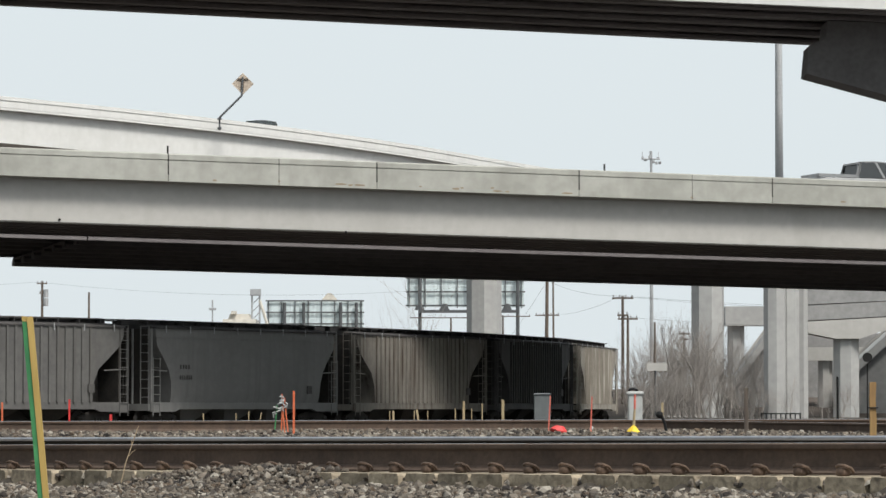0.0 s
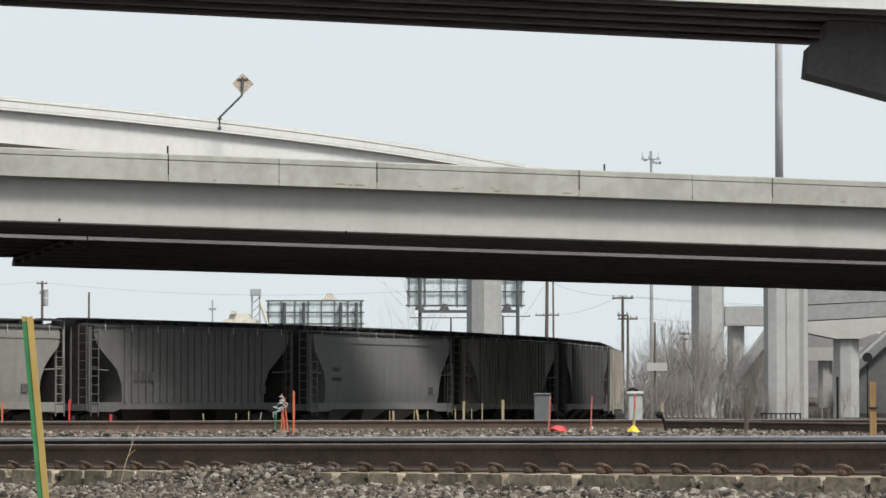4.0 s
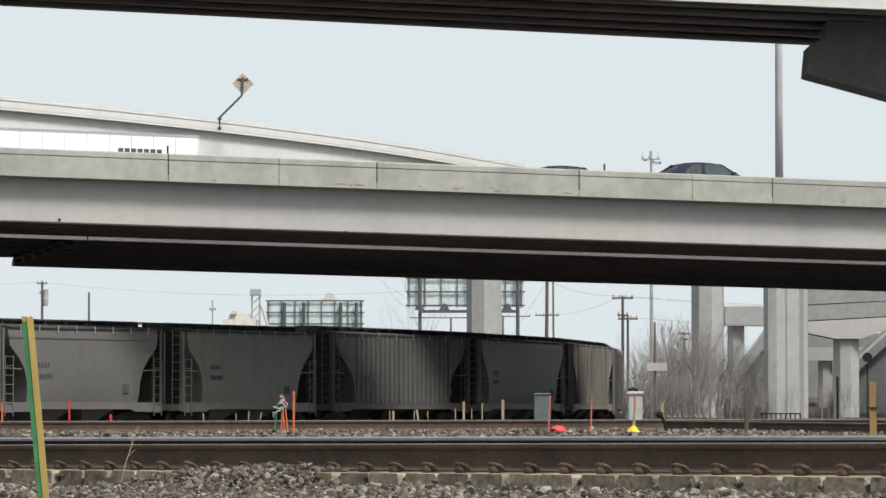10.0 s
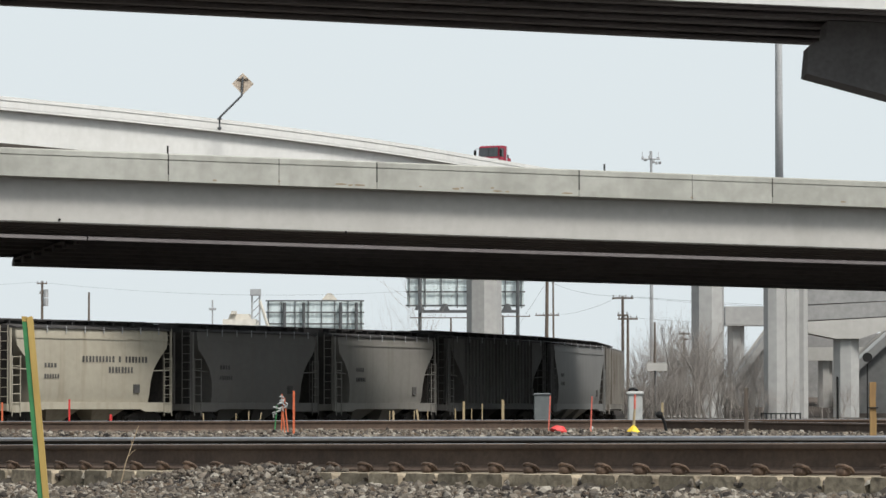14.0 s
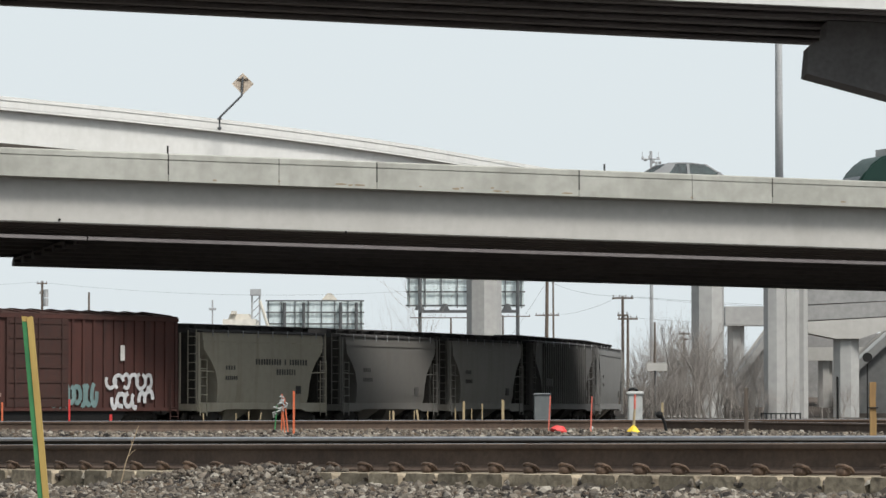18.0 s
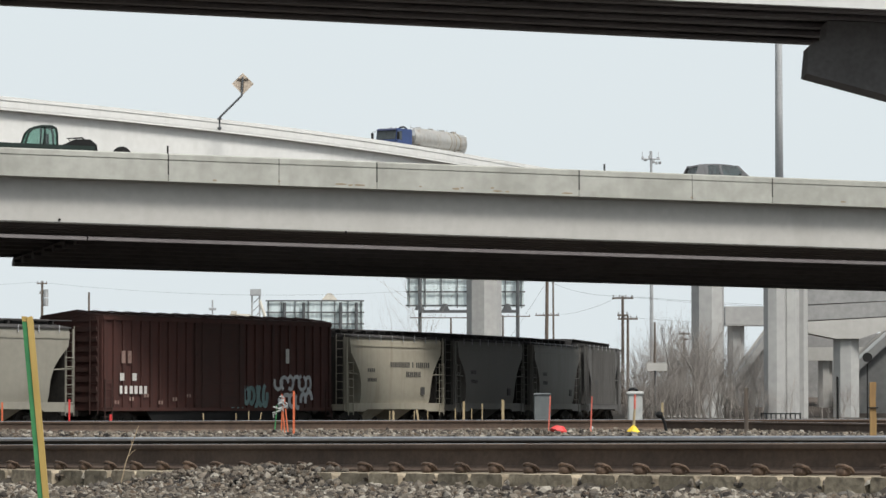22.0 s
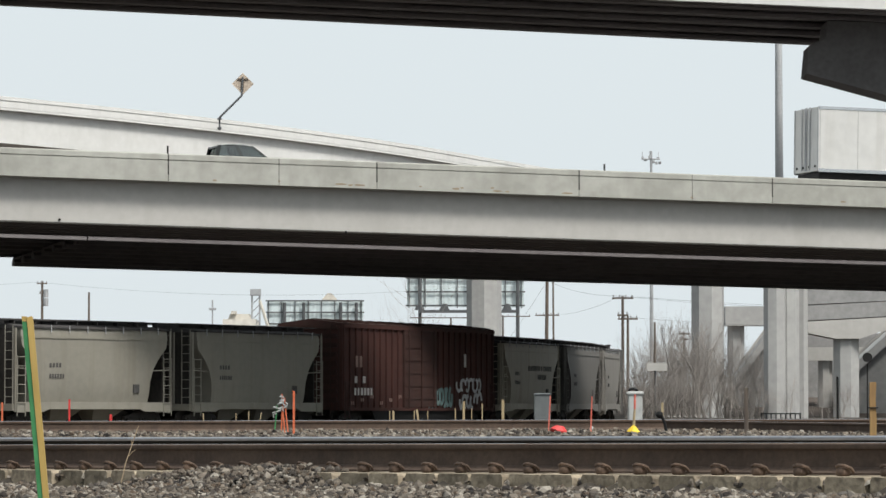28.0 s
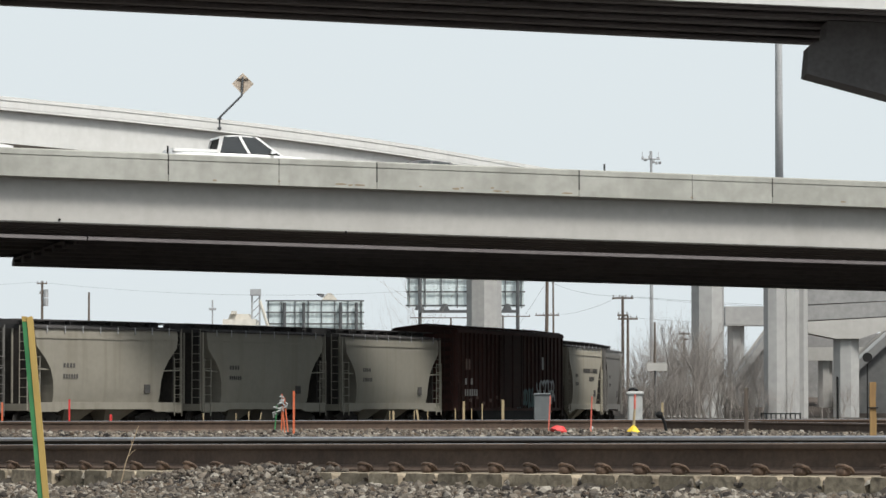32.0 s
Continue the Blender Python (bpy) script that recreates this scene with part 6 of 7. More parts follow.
            prism(bm, [(x - 0.12, z0), (x + 0.05, z0), (x - 0.06, z1 - 0.32), (x - 0.18, z1 - 0.32)], s * 0.36 - w / 2 * 0.8, s * 0.36 + w / 2 * 0.8)
            prism(bm, [(x - 0.17, z1 - 0.31), (x - 0.08, z1 - 0.31), (x - 0.09, z1 - 0.15), (x - 0.18, z1 - 0.15)], s * 0.36 - 0.12, s * 0.36 + 0.12)
            part("seat", bm, SEATS, t)
    if kind == "pickup":
        bm = B()
        for s in (-1, 1):
            box(bm, -L * 0.96, a - 0.02, min(s * hw * 0.86, s * hw * 0.96), max(s * hw * 0.86, s * hw * 0.96), belt, belt + 0.12)
        box(bm, -L * 0.97, -L * 0.94, -hw * 0.9, hw * 0.9, belt, belt + 0.12)
        part("bed_side", bm, paint, t)
    return t


SED = (0.09, 0.27, 0.60, 0.80)
CAR_KINDS = {
    "sedan": dict(width=1.82, height=1.46, cabin=SED, kind="sedan"),
    "hatch": dict(width=1.80, height=1.66, cabin=(0.03, 0.12, 0.60, 0.83), kind="hatch"),
    "suv": dict(width=1.90, height=1.72, cabin=(0.02, 0.07, 0.60, 0.76), kind="suv"),
    "small": dict(width=1.75, height=1.43, cabin=(0.16, 0.22, 0.62, 0.76), kind="sedan"),
    "van": dict(width=1.95, height=1.62, cabin=(0.02, 0.08, 0.66, 0.86), kind="van"),
    "pickup": dict(width=1.98, height=1.80, cabin=(0.33, 0.36, 0.60, 0.78), kind="pickup"),
}


def quick_car(kind, paint, length, label, rack=False, dark=False):
    k = CAR_KINDS[kind]
    return car_body(paint, length, k["width"], k["height"], k["cabin"], label, {"pickup": "pickup truck", "van": "minivan"}.get(kind, "car"), k["kind"], rack=rack, dark=dark)


def truck_wheels(t, xs, hw=1.25, r=0.5):
    for x in xs:
        for s in (-1, 1):
            road_wheel(t, x, s * (hw - 0.2), r, 0.45)


def cab(t, paint, x0, hw=1.22, roof=2.75, hood=1.9, sleeper=0.0, glass=GLASS, fairing=False, depth=1.75):
    """Conventional truck cab; its nose at x0, running back. Returns where it ends."""
    f = x0
    w = x0 - hood
    back = w - depth - sleeper
    bm = B()
    loft(bm, [[(x, -y, 0.75), (x, y, 0.75), (x, y, z - 0.12), (x, y * 0.85, z), (x, -y * 0.85, z), (x, -y, z - 0.12)] for x, y, z in ((f, hw * 0.62, 1.35), (f - 0.15, hw * 0.72, 1.48), (w, hw * 0.92, 1.78))])
    part("hood", bm, paint, t, smooth=True)
    top = roof
    bm = B()
    prof = [(w + 0.05, 0.8), (w + 0.05, 1.78), (w - 0.55, top - 0.12), (w - 0.75, top), (w - depth + 0.15, top + (0.05 if not sleeper else 0.25))]
    if sleeper:
        k = 0.9 if fairing else 0.75
        prof = prof[:3] + [(w - 0.7, top + 0.05), (w - 1.0, top + 0.45 * k), (w - 1.5, top + 0.85 * k), (w - 2.1, top + k), (back + 0.25, top + k), (back, top + k - 0.2), (back, 0.8)]
    else:
        prof += [(back, top), (back, 0.8)]
    prism(bm, prof, -hw, hw)
    bmesh.ops.bevel(bm, geom=[e for e in bm.edges if abs(e.verts[0].co.y - e.verts[1].co.y) < 1e-5], offset=0.09, segments=2, affect="EDGES")
    part("cab", bm, paint, t, smooth=True)
    bm = B()
    q = [(w + 0.03, 1.88), (w + 0.075, 1.86), (w - 0.46, top - 0.22), (w - 0.50, top - 0.20)]
    prism(bm, q, -hw * 0.86, hw * 0.86)
    part("windscreen", bm, glass, t)
    for s in (-1, 1):
        bm = B()
        prism(bm, [(w - 0.22, 1.85), (w - 0.62, 2.45), (w - depth + 0.4, 2.5), (w - depth + 0.4, 1.85)], min(s * hw, s * (hw + 0.012)), max(s * hw, s * (hw + 0.012)))
        part("side_window", bm, glass, t)
        bm = B()
        tube(bm, [(w - 0.25, s * (hw + 0.02), 1.8), (w - 0.1, s * (hw + 0.3), 1.85), (w - 0.1, s * (hw + 0.3), 2.4), (w - 0.35, s * (hw + 0.02), 2.5)], 0.025, 5)
        box(bm, w - 0.16, w - 0.07, s * (hw + 0.3) - 0.12, s * (hw + 0.3) + 0.12, 1.95, 2.38)
        part("mirror", bm, CHROME, t)
        bm = B()
        prism(bm, [(f - 1.55, 0.75), (f - 0.35, 0.75), (f - 0.42, 1.05), (f - 0.7, 1.2), (f - 1.2, 1.2), (f - 1.45, 1.05)], min(s * hw * 0.7, s * hw * 1.01), max(s * hw * 0.7, s * hw * 1.01))
        part("fender", bm, paint, t)
        if sleeper > 0.6:
            bm = B()
            prism(bm, [(back + 0.30, top - 0.02), (back + 0.36, top - 0.10), (back + 0.86, top - 0.10), (back + 0.92, top - 0.02), (back + 0.86, top + 0.30), (back + 0.76, top + 0.36), (back + 0.40, top + 0.36), (back + 0.30, top + 0.28)], min(s * hw, s * (hw + 0.012)), max(s * hw, s * (hw + 0.012)))
            part("sleeper_window", bm, GLASS, t)
            bm = B()
            tube(bm, [(back - 0.18, s * 1.05, 0.9), (back - 0.18, s * 1.05, top + 0.45), (back - 0.24, s * 1.05, top + 0.55)], 0.07, 8)
            part("exhaust_stack", bm, BLACK, t)
    return back


def cab_over(t, paint, x0, hw=1.22, roof=2.9, depth=2.2, belt=1.75, rake=0.16, glass=GLASS, visor=None):
    """Flat-fronted truck cab; its front at x0, running back."""
    back = x0 - depth
    bm = B()
    prism(bm, [(x0, 0.6), (x0, belt), (x0 - rake, roof - 0.2), (x0 - rake - 0.22, roof - 0.03), (x0 - rake - 0.6, roof), (back + 0.15, roof), (back, roof - 0.12), (back, 0.6)], -hw, hw)
    bmesh.ops.bevel(bm, geom=list(bm.edges), offset=0.05, segments=2, affect="EDGES")
    part("cab", bm, paint, t, smooth=True)
    bm = B()
    prism(bm, [(x0 - 0.03, belt + 0.04), (x0 + 0.014, belt + 0.04), (x0 - rake + 0.02, roof - 0.24), (x0 - rake - 0.03, roof - 0.24)], -hw * 0.93, hw * 0.93)
    part("windscreen", bm, glass, t, "wide dark windscreen")
    bm = B()
    tube(bm, [(x0 + 0.02, 0.0, belt + 0.04), (x0 - rake + 0.025, 0.0, roof - 0.24)], 0.02, 5)
    part("screen_divider", bm, BLACK, t)
    for y in (-0.55, 0.45):
        bm = B()
        tube(bm, [(x0 + 0.03, y, belt + 0.03), (x0 + 0.0, y + 0.28, belt + 0.42)], 0.014, 5)
        part("wiper", bm, BLACK, t)
    if visor:
        bm = B()
        prism(bm, [(x0 - rake - 0.02, roof - 0.22), (x0 - rake + 0.24, roof - 0.26), (x0 - rake + 0.22, roof - 0.20), (x0 - rake - 0.12, roof - 0.06)], -hw * 0.96, hw * 0.96)
        part("sun_visor", bm, visor, t)
    bm = B()
    box(bm, x0 - 0.1, x0 + 0.1, -hw, hw, 0.5, 0.86)
    part("bumper", bm, CHROME, t)
    for k in range(5):
        bm = B()
        box(bm, x0 - rake - 0.34, x0 - rake - 0.24, -0.9 + 0.45 * k - 0.06, -0.9 + 0.45 * k + 0.06, roof - 0.03, roof + 0.06)
        part("roof_marker", bm, DULLW, t)
    for s in (-1, 1):
        y0, y1 = min(s * hw, s * (hw + 0.012)), max(s * hw, s * (hw + 0.012))
        bm = B()
        prism(bm, [(x0 - 0.28, belt + 0.08), (x0 - rake - 0.26, roof - 0.3), (x0 - 1.1, roof - 0.3), (x0 - 1.1, belt + 0.02)], y0, y1)
        part("side_window", bm, glass, t)
        bm = B()
        tube(bm, [(x0 - 1.22, s * (hw + 0.006), 0.9), (x0 - 1.22, s * (hw + 0.006), roof - 0.25)], 0.012, 4)
        part("door_seam", bm, BLACK, t)
        bm = B()
        tube(bm, [(x0 - 0.12, s * hw, roof - 0.3), (x0 + 0.16, s * (hw + 0.34), roof - 0.4), (x0 + 0.16, s * (hw + 0.34), belt - 0.05), (x0 - 0.05, s * hw, belt - 0.12)], 0.025, 5)
        mirror = part("mirror_arm", bm, BLACK, t)
        bm = B()
        box(bm, x0 + 0.1, x0 + 0.22, s * (hw + 0.34) - 0.13, s * (hw + 0.34) + 0.13, belt + 0.0, roof - 0.5)
        part("mirror", bm, BLACK, mirror)
        bm = B()
        tube(bm, [(x0 + 0.0, s * hw * 0.72, 1.1), (x0 + 0.06, s * hw * 0.72, 1.1)], 0.13, 10)
        part("headlamp", bm, LAMP_W, t)
    return back


def frame_rails(t, x0, x1):
    bm = B()
    for y in (-0.43, 0.43):
        box(bm, x0, x1, y - 0.06, y + 0.06, 0.75, 1.0)
    part("chassis", bm, BLACK, t)


def box_trailer(t, paint, x0, x1, z0=1.12, z1=4.08, hw=1.28, posts=14, label="", name="trailer_box"):
    bm = B()
    box(bm, x0, x1, -hw, hw, z0, z1)
    bodyp = part(name, bm, paint, t, label)
    for s in (-1, 1):
        for z, h in ((z0 - 0.05, 0.14), (z1 - 0.1, 0.12)):
            bm = B()
            box(bm, x0, x1, min(s * hw, s * (hw + 0.02)), max(s * hw, s * (hw + 0.02)), z, z + h)
            part("rail", bm, CHROME, bodyp)
        for k in range(posts):
            x = x0 + 0.06 + (x1 - x0 - 0.12) * k / (posts - 1)
            bm = B()
            box(bm, x - 0.012, x + 0.012, min(s * hw, s * (hw + 0.008)), max(s * hw, s * (hw + 0.008)), z0 + 0.1, z1 - 0.11)
            part("panel_seam", bm, SILVERP, bodyp)
    for k in range(3):
        bm = B()
        x = x0 + (x1 - x0) * (0.3 + 0.3 * k)
        box(bm, x - 0.05, x + 0.05, -hw - 0.03, -hw, z1 - 0.22, z1 - 0.14)
        part("marker_lamp", bm, LAMP_R, bodyp)
    return bodyp


def logo(parent, x0, x1, y, z0, z1, material, n=1, name="emblem", label=""):
    bm = B()
    for k in range(n):
        a, b = x0 + (x1 - x0) * k / n, x0 + (x1 - x0) * (k + 0.8 if n > 1 else 1)
        b = a + (x1 - x0) / n * (0.8 if n > 1 else 1)
        box(bm, min(a, b), max(a, b), y - 0.004, y + 0.004, z0, z1)
    part(name, bm, material, parent, label)


z0_TRAILER = 1.12
NAVY = gloss("dark_green_livery", (0.006, 0.024, 0.019), 0.4)
GOLD = gloss("gold_lettering", (0.70, 0.50, 0.03), 0.5)


# --- white long-haul truck with a plain white trailer, heading left
def white_semi():
    t = thing("semi_truck", "white long-haul semi-truck with a plain white trailer", "semi-truck")
    x = cab(t, WHITE, 10.6, roof=2.6)
    frame_rails(t, 3.2, 10.2)
    bp = box_trailer(t, PANEL, -10.2, 5.0, z1=3.98, posts=15, label="white panelled trailer box")
    logo(bp, -9.6 + 1.2, -9.6 + 3.4, 1.30, 2.65, 3.25, LETTER, 7, "lettering", "dark lettering bars")
    logo(bp, 4.9, 5.0, 0, 3.0, 3.2, LETTER)
    bm = B()
    box(bm, 5.0, 5.08, -0.55, 0.35, 3.1, 3.5)
    part("emblem", bm, LETTER, bp, "dark lettering patch")
    truck_wheels(t, (9.4, 4.3, 3.1, -8.0, -9.2))
    return t


# --- green truck with two short trailers, heading left
def double_semi():
    t = thing("semi_truck", "dark green semi-truck pulling two short silver trailers", "semi-truck")
    cab(t, NAVY, 12.9, sleeper=1.0, fairing=True, roof=3.0, hood=1.5)
    frame_rails(t, 5.5, 13.0)
    for x0, x1, z1 in ((0.4, 9.1, 4.27), (-8.7, -0.5, 4.25)):
        bp = box_trailer(t, SILVERP, x0, x1, z1=z1, posts=9, label="silver panelled short trailer")
        zb = z1 - 0.98
        for s in (-1, 1):
            y0, y1 = sorted((s * 1.29, s * 1.30))
            bm = B()
            prism(bm, [(x1 - 0.02, zb), (x1 - 4.18, zb), (x1 - 4.42, zb + 0.56), (x1 - 0.02, zb + 0.56)], y0, y1)
            part("livery_band", bm, NAVY, bp, "dark green band with a slanted end")
            y0, y1 = sorted((s * 1.302, s * 1.308))
            for k in range(3):
                a = x1 - 3.17 - 0.36 * k
                bm = B()
                for poly in (((0, 0), (-0.09, 0), (-0.24, 0.44), (-0.14, 0.44)), ((-0.22, 0), (-0.31, 0), (-0.36, 0.20), (-0.28, 0.20)), ((-0.14, 0.44), (-0.44, 0.44), (-0.41, 0.35), (-0.12, 0.35)), ((-0.08, 0.24), (-0.34, 0.24), (-0.32, 0.17), (-0.06, 0.17))):
                    prism(bm, [(a + px_ + 0.0, zb + 0.06 + pz) for px_, pz in poly], y0, y1)
                part("emblem", bm, GOLD, bp, "slanted gold emblem bars")
            for k in range(3):
                bm = B()
                a = x1 - 1.15 - 1.05 * k
                box(bm, a - 0.16, a + 0.16, min(s * 1.28, s * 1.31), max(s * 1.28, s * 1.31), z1 - 0.24, z1 - 0.16)
                part("vent", bm, BFRAME, bp)
            bm = B()
            box(bm, x0, x1, min(s * 1.285, s * 1.30), max(s * 1.285, s * 1.30), z0_TRAILER - 0.02, z0_TRAILER + 0.12)
            part("lower_rail", bm, GALV, bp)
        bm = B()
        box(bm, x1, x1 + 0.02, -1.25, 1.25, zb, zb + 0.56)
        part("livery_band", bm, NAVY, bp)
        bm = B()
        for k in range(3):
            box(bm, x1 + 0.02, x1 + 0.03, 0.45 - 0.36 * k, 0.73 - 0.36 * k, zb + 0.08, zb + 0.46)
        part("emblem", bm, GOLD, bp, "gold emblem bars")
        bm = B()
        box(bm, x1 + 0.0, x1 + 0.16, -0.15, 0.85, z1 - 1.62, z1 - 1.2)
        part("front_box", bm, BLACK, bp, "small dark equipment box")
    truck_wheels(t, (12.2, 8.0, 1.3, -1.6, -7.9))
    return t


# --- white tractor hauling a telehandler and a covered load on a low trailer, heading left
def lowboy():
    t = thing("semi_truck", "white semi-truck hauling machinery on a low flatbed", "semi-truck")
    cab(t, WHITE, 12.2, sleeper=1.7, roof=2.85)
    frame_rails(t, 4.5, 11.8)
    bm = B()
    box(bm, -10.0, 6.4, -1.28, 1.28, 0.95, 1.25)
    part("flatbed", bm, BLACK, t)
    truck_wheels(t, (11.0, 6.0, 4.8, -8.2, -9.4))
    bm = B()
    tube(bm, [(-7.0, -0.9, 2.36), (-7.0, -0.55, 2.36)], 0.42, 14)
    part("spare_wheel", bm, RUBBER, t)
    bm = B()
    box(bm, -7.3, -6.7, -1.0, 0.6, 1.25, 1.94)
    part("wheel_rack", bm, BLACK, t)
    return t


def covered_load():
    bm = B()
    rings = []
    for f in np.linspace(-1, 1, 9):
        k = 1 - 0.15 * abs(f) ** 5
        rings.append([(f * 1.6, -1.15 * k, 0), (f * 1.6, 1.15 * k, 0), (f * 1.6, 1.1 * k, 1.6 * k), (f * 1.6, 0.9 * k, 1.8 * k), (f * 1.6, -0.9 * k, 1.8 * k), (f * 1.6, -1.1 * k, 1.6 * k)])
    loft(bm, rings)
    return solid("covered_load", bm, BLACK, "load under a dark tarpaulin on a flatbed", "tarpaulin", smooth=True)


CABPANE = see_through("green_cab_glass", (0.42, 0.62, 0.56), 0.12)
DKGREEN = gloss("dark_green_machine_paint", (0.012, 0.022, 0.018), 0.5)


def telehandler():
    t = thing("telehandler", "dark green telescopic handler riding on a flatbed", "telehandler")
    bm = B()
    prism(bm, [(-2.6, 0.6), (2.3, 0.6), (2.4, 0.9), (2.0, 1.1), (0.6, 1.15), (-1.0, 1.35), (-2.4, 1.1)], -0.8, 0.8)
    part("chassis", bm, DKGREEN, t)
    arch = [(0.80, 1.2), (0.78, 1.45), (0.62, 1.95), (0.40, 2.18), (0.05, 2.27), (-0.45, 2.27), (-0.62, 2.18), (-0.68, 1.9), (-0.70, 1.2)]
    bm = B()
    prism(bm, arch, -0.93, -0.07)
    part("cab_glass", bm, CABPANE, t, "greenish cab windows").visible_shadow = False
    for y in (-0.95, -0.05):
        bm = B()
        tube(bm, [(x, y, z) for x, z in arch], 0.055, 6)
        part("cab_frame", bm, DKGREEN, t)
        bm = B()
        tube(bm, [(-0.1, y, 1.2), (-0.12, y, 2.26)], 0.045, 6)
        part("door_post", bm, DKGREEN, t)
    bm = B()
    prism(bm, [(0.42, 2.17), (0.05, 2.30), (-0.47, 2.30), (-0.64, 2.2), (-0.5, 2.24), (0.05, 2.24)], -0.96, -0.04)
    part("cab_roof", bm, DKGREEN, t)
    bm = B()
    prism(bm, [(-0.35, 1.2), (0.05, 1.2), (-0.12, 1.45), (-0.2, 1.95), (-0.36, 1.95)], -0.7, -0.3)
    part("seat", bm, SEATS, t)
    bm = B()
    prism(bm, [(-2.3, 1.08), (3.1, 1.02), (3.9, 0.86), (3.9, 1.10), (3.1, 1.36), (2.2, 1.42), (-2.3, 1.40)], 0.1, 0.55)
    part("boom", bm, DKGREEN, t)
    bm = B()
    tube(bm, [(2.9, 0.32, 1.30), (3.5, 0.32, 1.46), (4.0, 0.32, 1.22)], 0.09, 6)
    box(bm, 3.75, 4.05, -0.4, 0.9, 0.75, 1.35)
    part("fork_carriage", bm, BLACK, t)
    bm = B()
    prism(bm, [(-2.55, 1.1), (-0.85, 1.1), (-0.9, 1.45), (-1.25, 1.58), (-1.5, 1.72), (-2.2, 1.74), (-2.5, 1.5)], -0.75, 0.05)
    part("engine_cover", bm, BLACK, t)
    bm = B()
    tube(bm, [(-1.7, -0.78, 1.5), (-1.3, -0.8, 1.8), (-2.0, -0.8, 1.86), (-2.3, -0.78, 1.6)], 0.04, 6)
    part("hose", bm, RUBBER, t)
    for x in (-1.8, 1.7):
        for y in (-0.85, 0.85):
            road_wheel(t, x, y, 0.58, 0.4)
    return t


DULLW = mat("dull_white_panel", (0.50, 0.50, 0.49), (0.58, 0.58, 0.565), 0.5, fine=2, coarse=0.3, bump=0.02, c=(0.38, 0.37, 0.34), streak=2.0, cmix=0.4)


# --- white box truck, heading right
def box_truck():
    t = thing("box_truck", "white delivery box truck with a side door", "box truck")
    cab(t, WHITE, 8.8, roof=2.6, hood=1.7, glass=CABGLASS)
    frame_rails(t, -7.0, 8.5)
    bm = B()
    box(bm, 4.25, 5.33, -1.15, 1.15, 0.9, 2.68)
    part("crew_box", bm, WHITE, t)
    bm = B()
    box(bm, 4.5, 5.0, -1.165, -1.15, 1.9, 2.35)
    part("side_window", bm, GLASS, t)
    bp = box_trailer(t, DULLW, -7.2, 3.45, z0=1.3, z1=4.02, hw=1.28, posts=7, label="white panelled cargo box")
    bm = B()
    for a, b, c, d in ((-0.95, -0.89, 1.35, 3.35), (-0.06, 0.0, 1.35, 3.35), (-0.89, -0.06, 3.29, 3.35), (-0.89, -0.06, 1.35, 1.41)):
        box(bm, a, b, -1.31, -1.28, c, d)
    dr = part("side_door_frame", bm, GALV, bp)
    bm = B()
    box(bm, -0.88, -0.84, -1.33, -1.305, 1.5, 2.0)
    part("handle", bm, GALV, dr)
    for y in (-0.42, -0.06, 0.06, 0.42):
        bm = B()
        tube(bm, [(-7.24, y, 1.35), (-7.24, y, 4.05)], 0.03, 5)
        part("door_bar", bm, GALV, bp)
    bm = B()
    box(bm, -7.1, 3.3, -1.1, 1.1, 0.8, 1.24)
    part("underbody", bm, BLACK, t)
    for y in (-1.24, 1.24):
        bm = B()
        box(bm, -7.23, -7.202, y - 0.04, y + 0.04, 1.3, 4.02)
        part("door_frame", bm, GALV, bp)
    for y in (-0.95, -0.3, 0.3, 0.95):
        bm = B()
        box(bm, -7.24, -7.205, y - 0.05, y + 0.05, 1.45, 1.55)
        part("hinge", bm, BLACK, bp)
    bm = B()
    tube(bm, [(5.4, -1.2, 0.8), (5.4, -1.2, 3.0), (5.3, -1.2, 3.2)], 0.06, 8)
    part("exhaust_stack", bm, CHROME, t)
    truck_wheels(t, (7.6, -4.2, -5.4))
    return t


LIME = gloss("lime_green_machine_paint", (0.40, 0.47, 0.08), 0.5)
CAGE = gloss("olive_steel_tube", (0.16, 0.18, 0.06), 0.5)


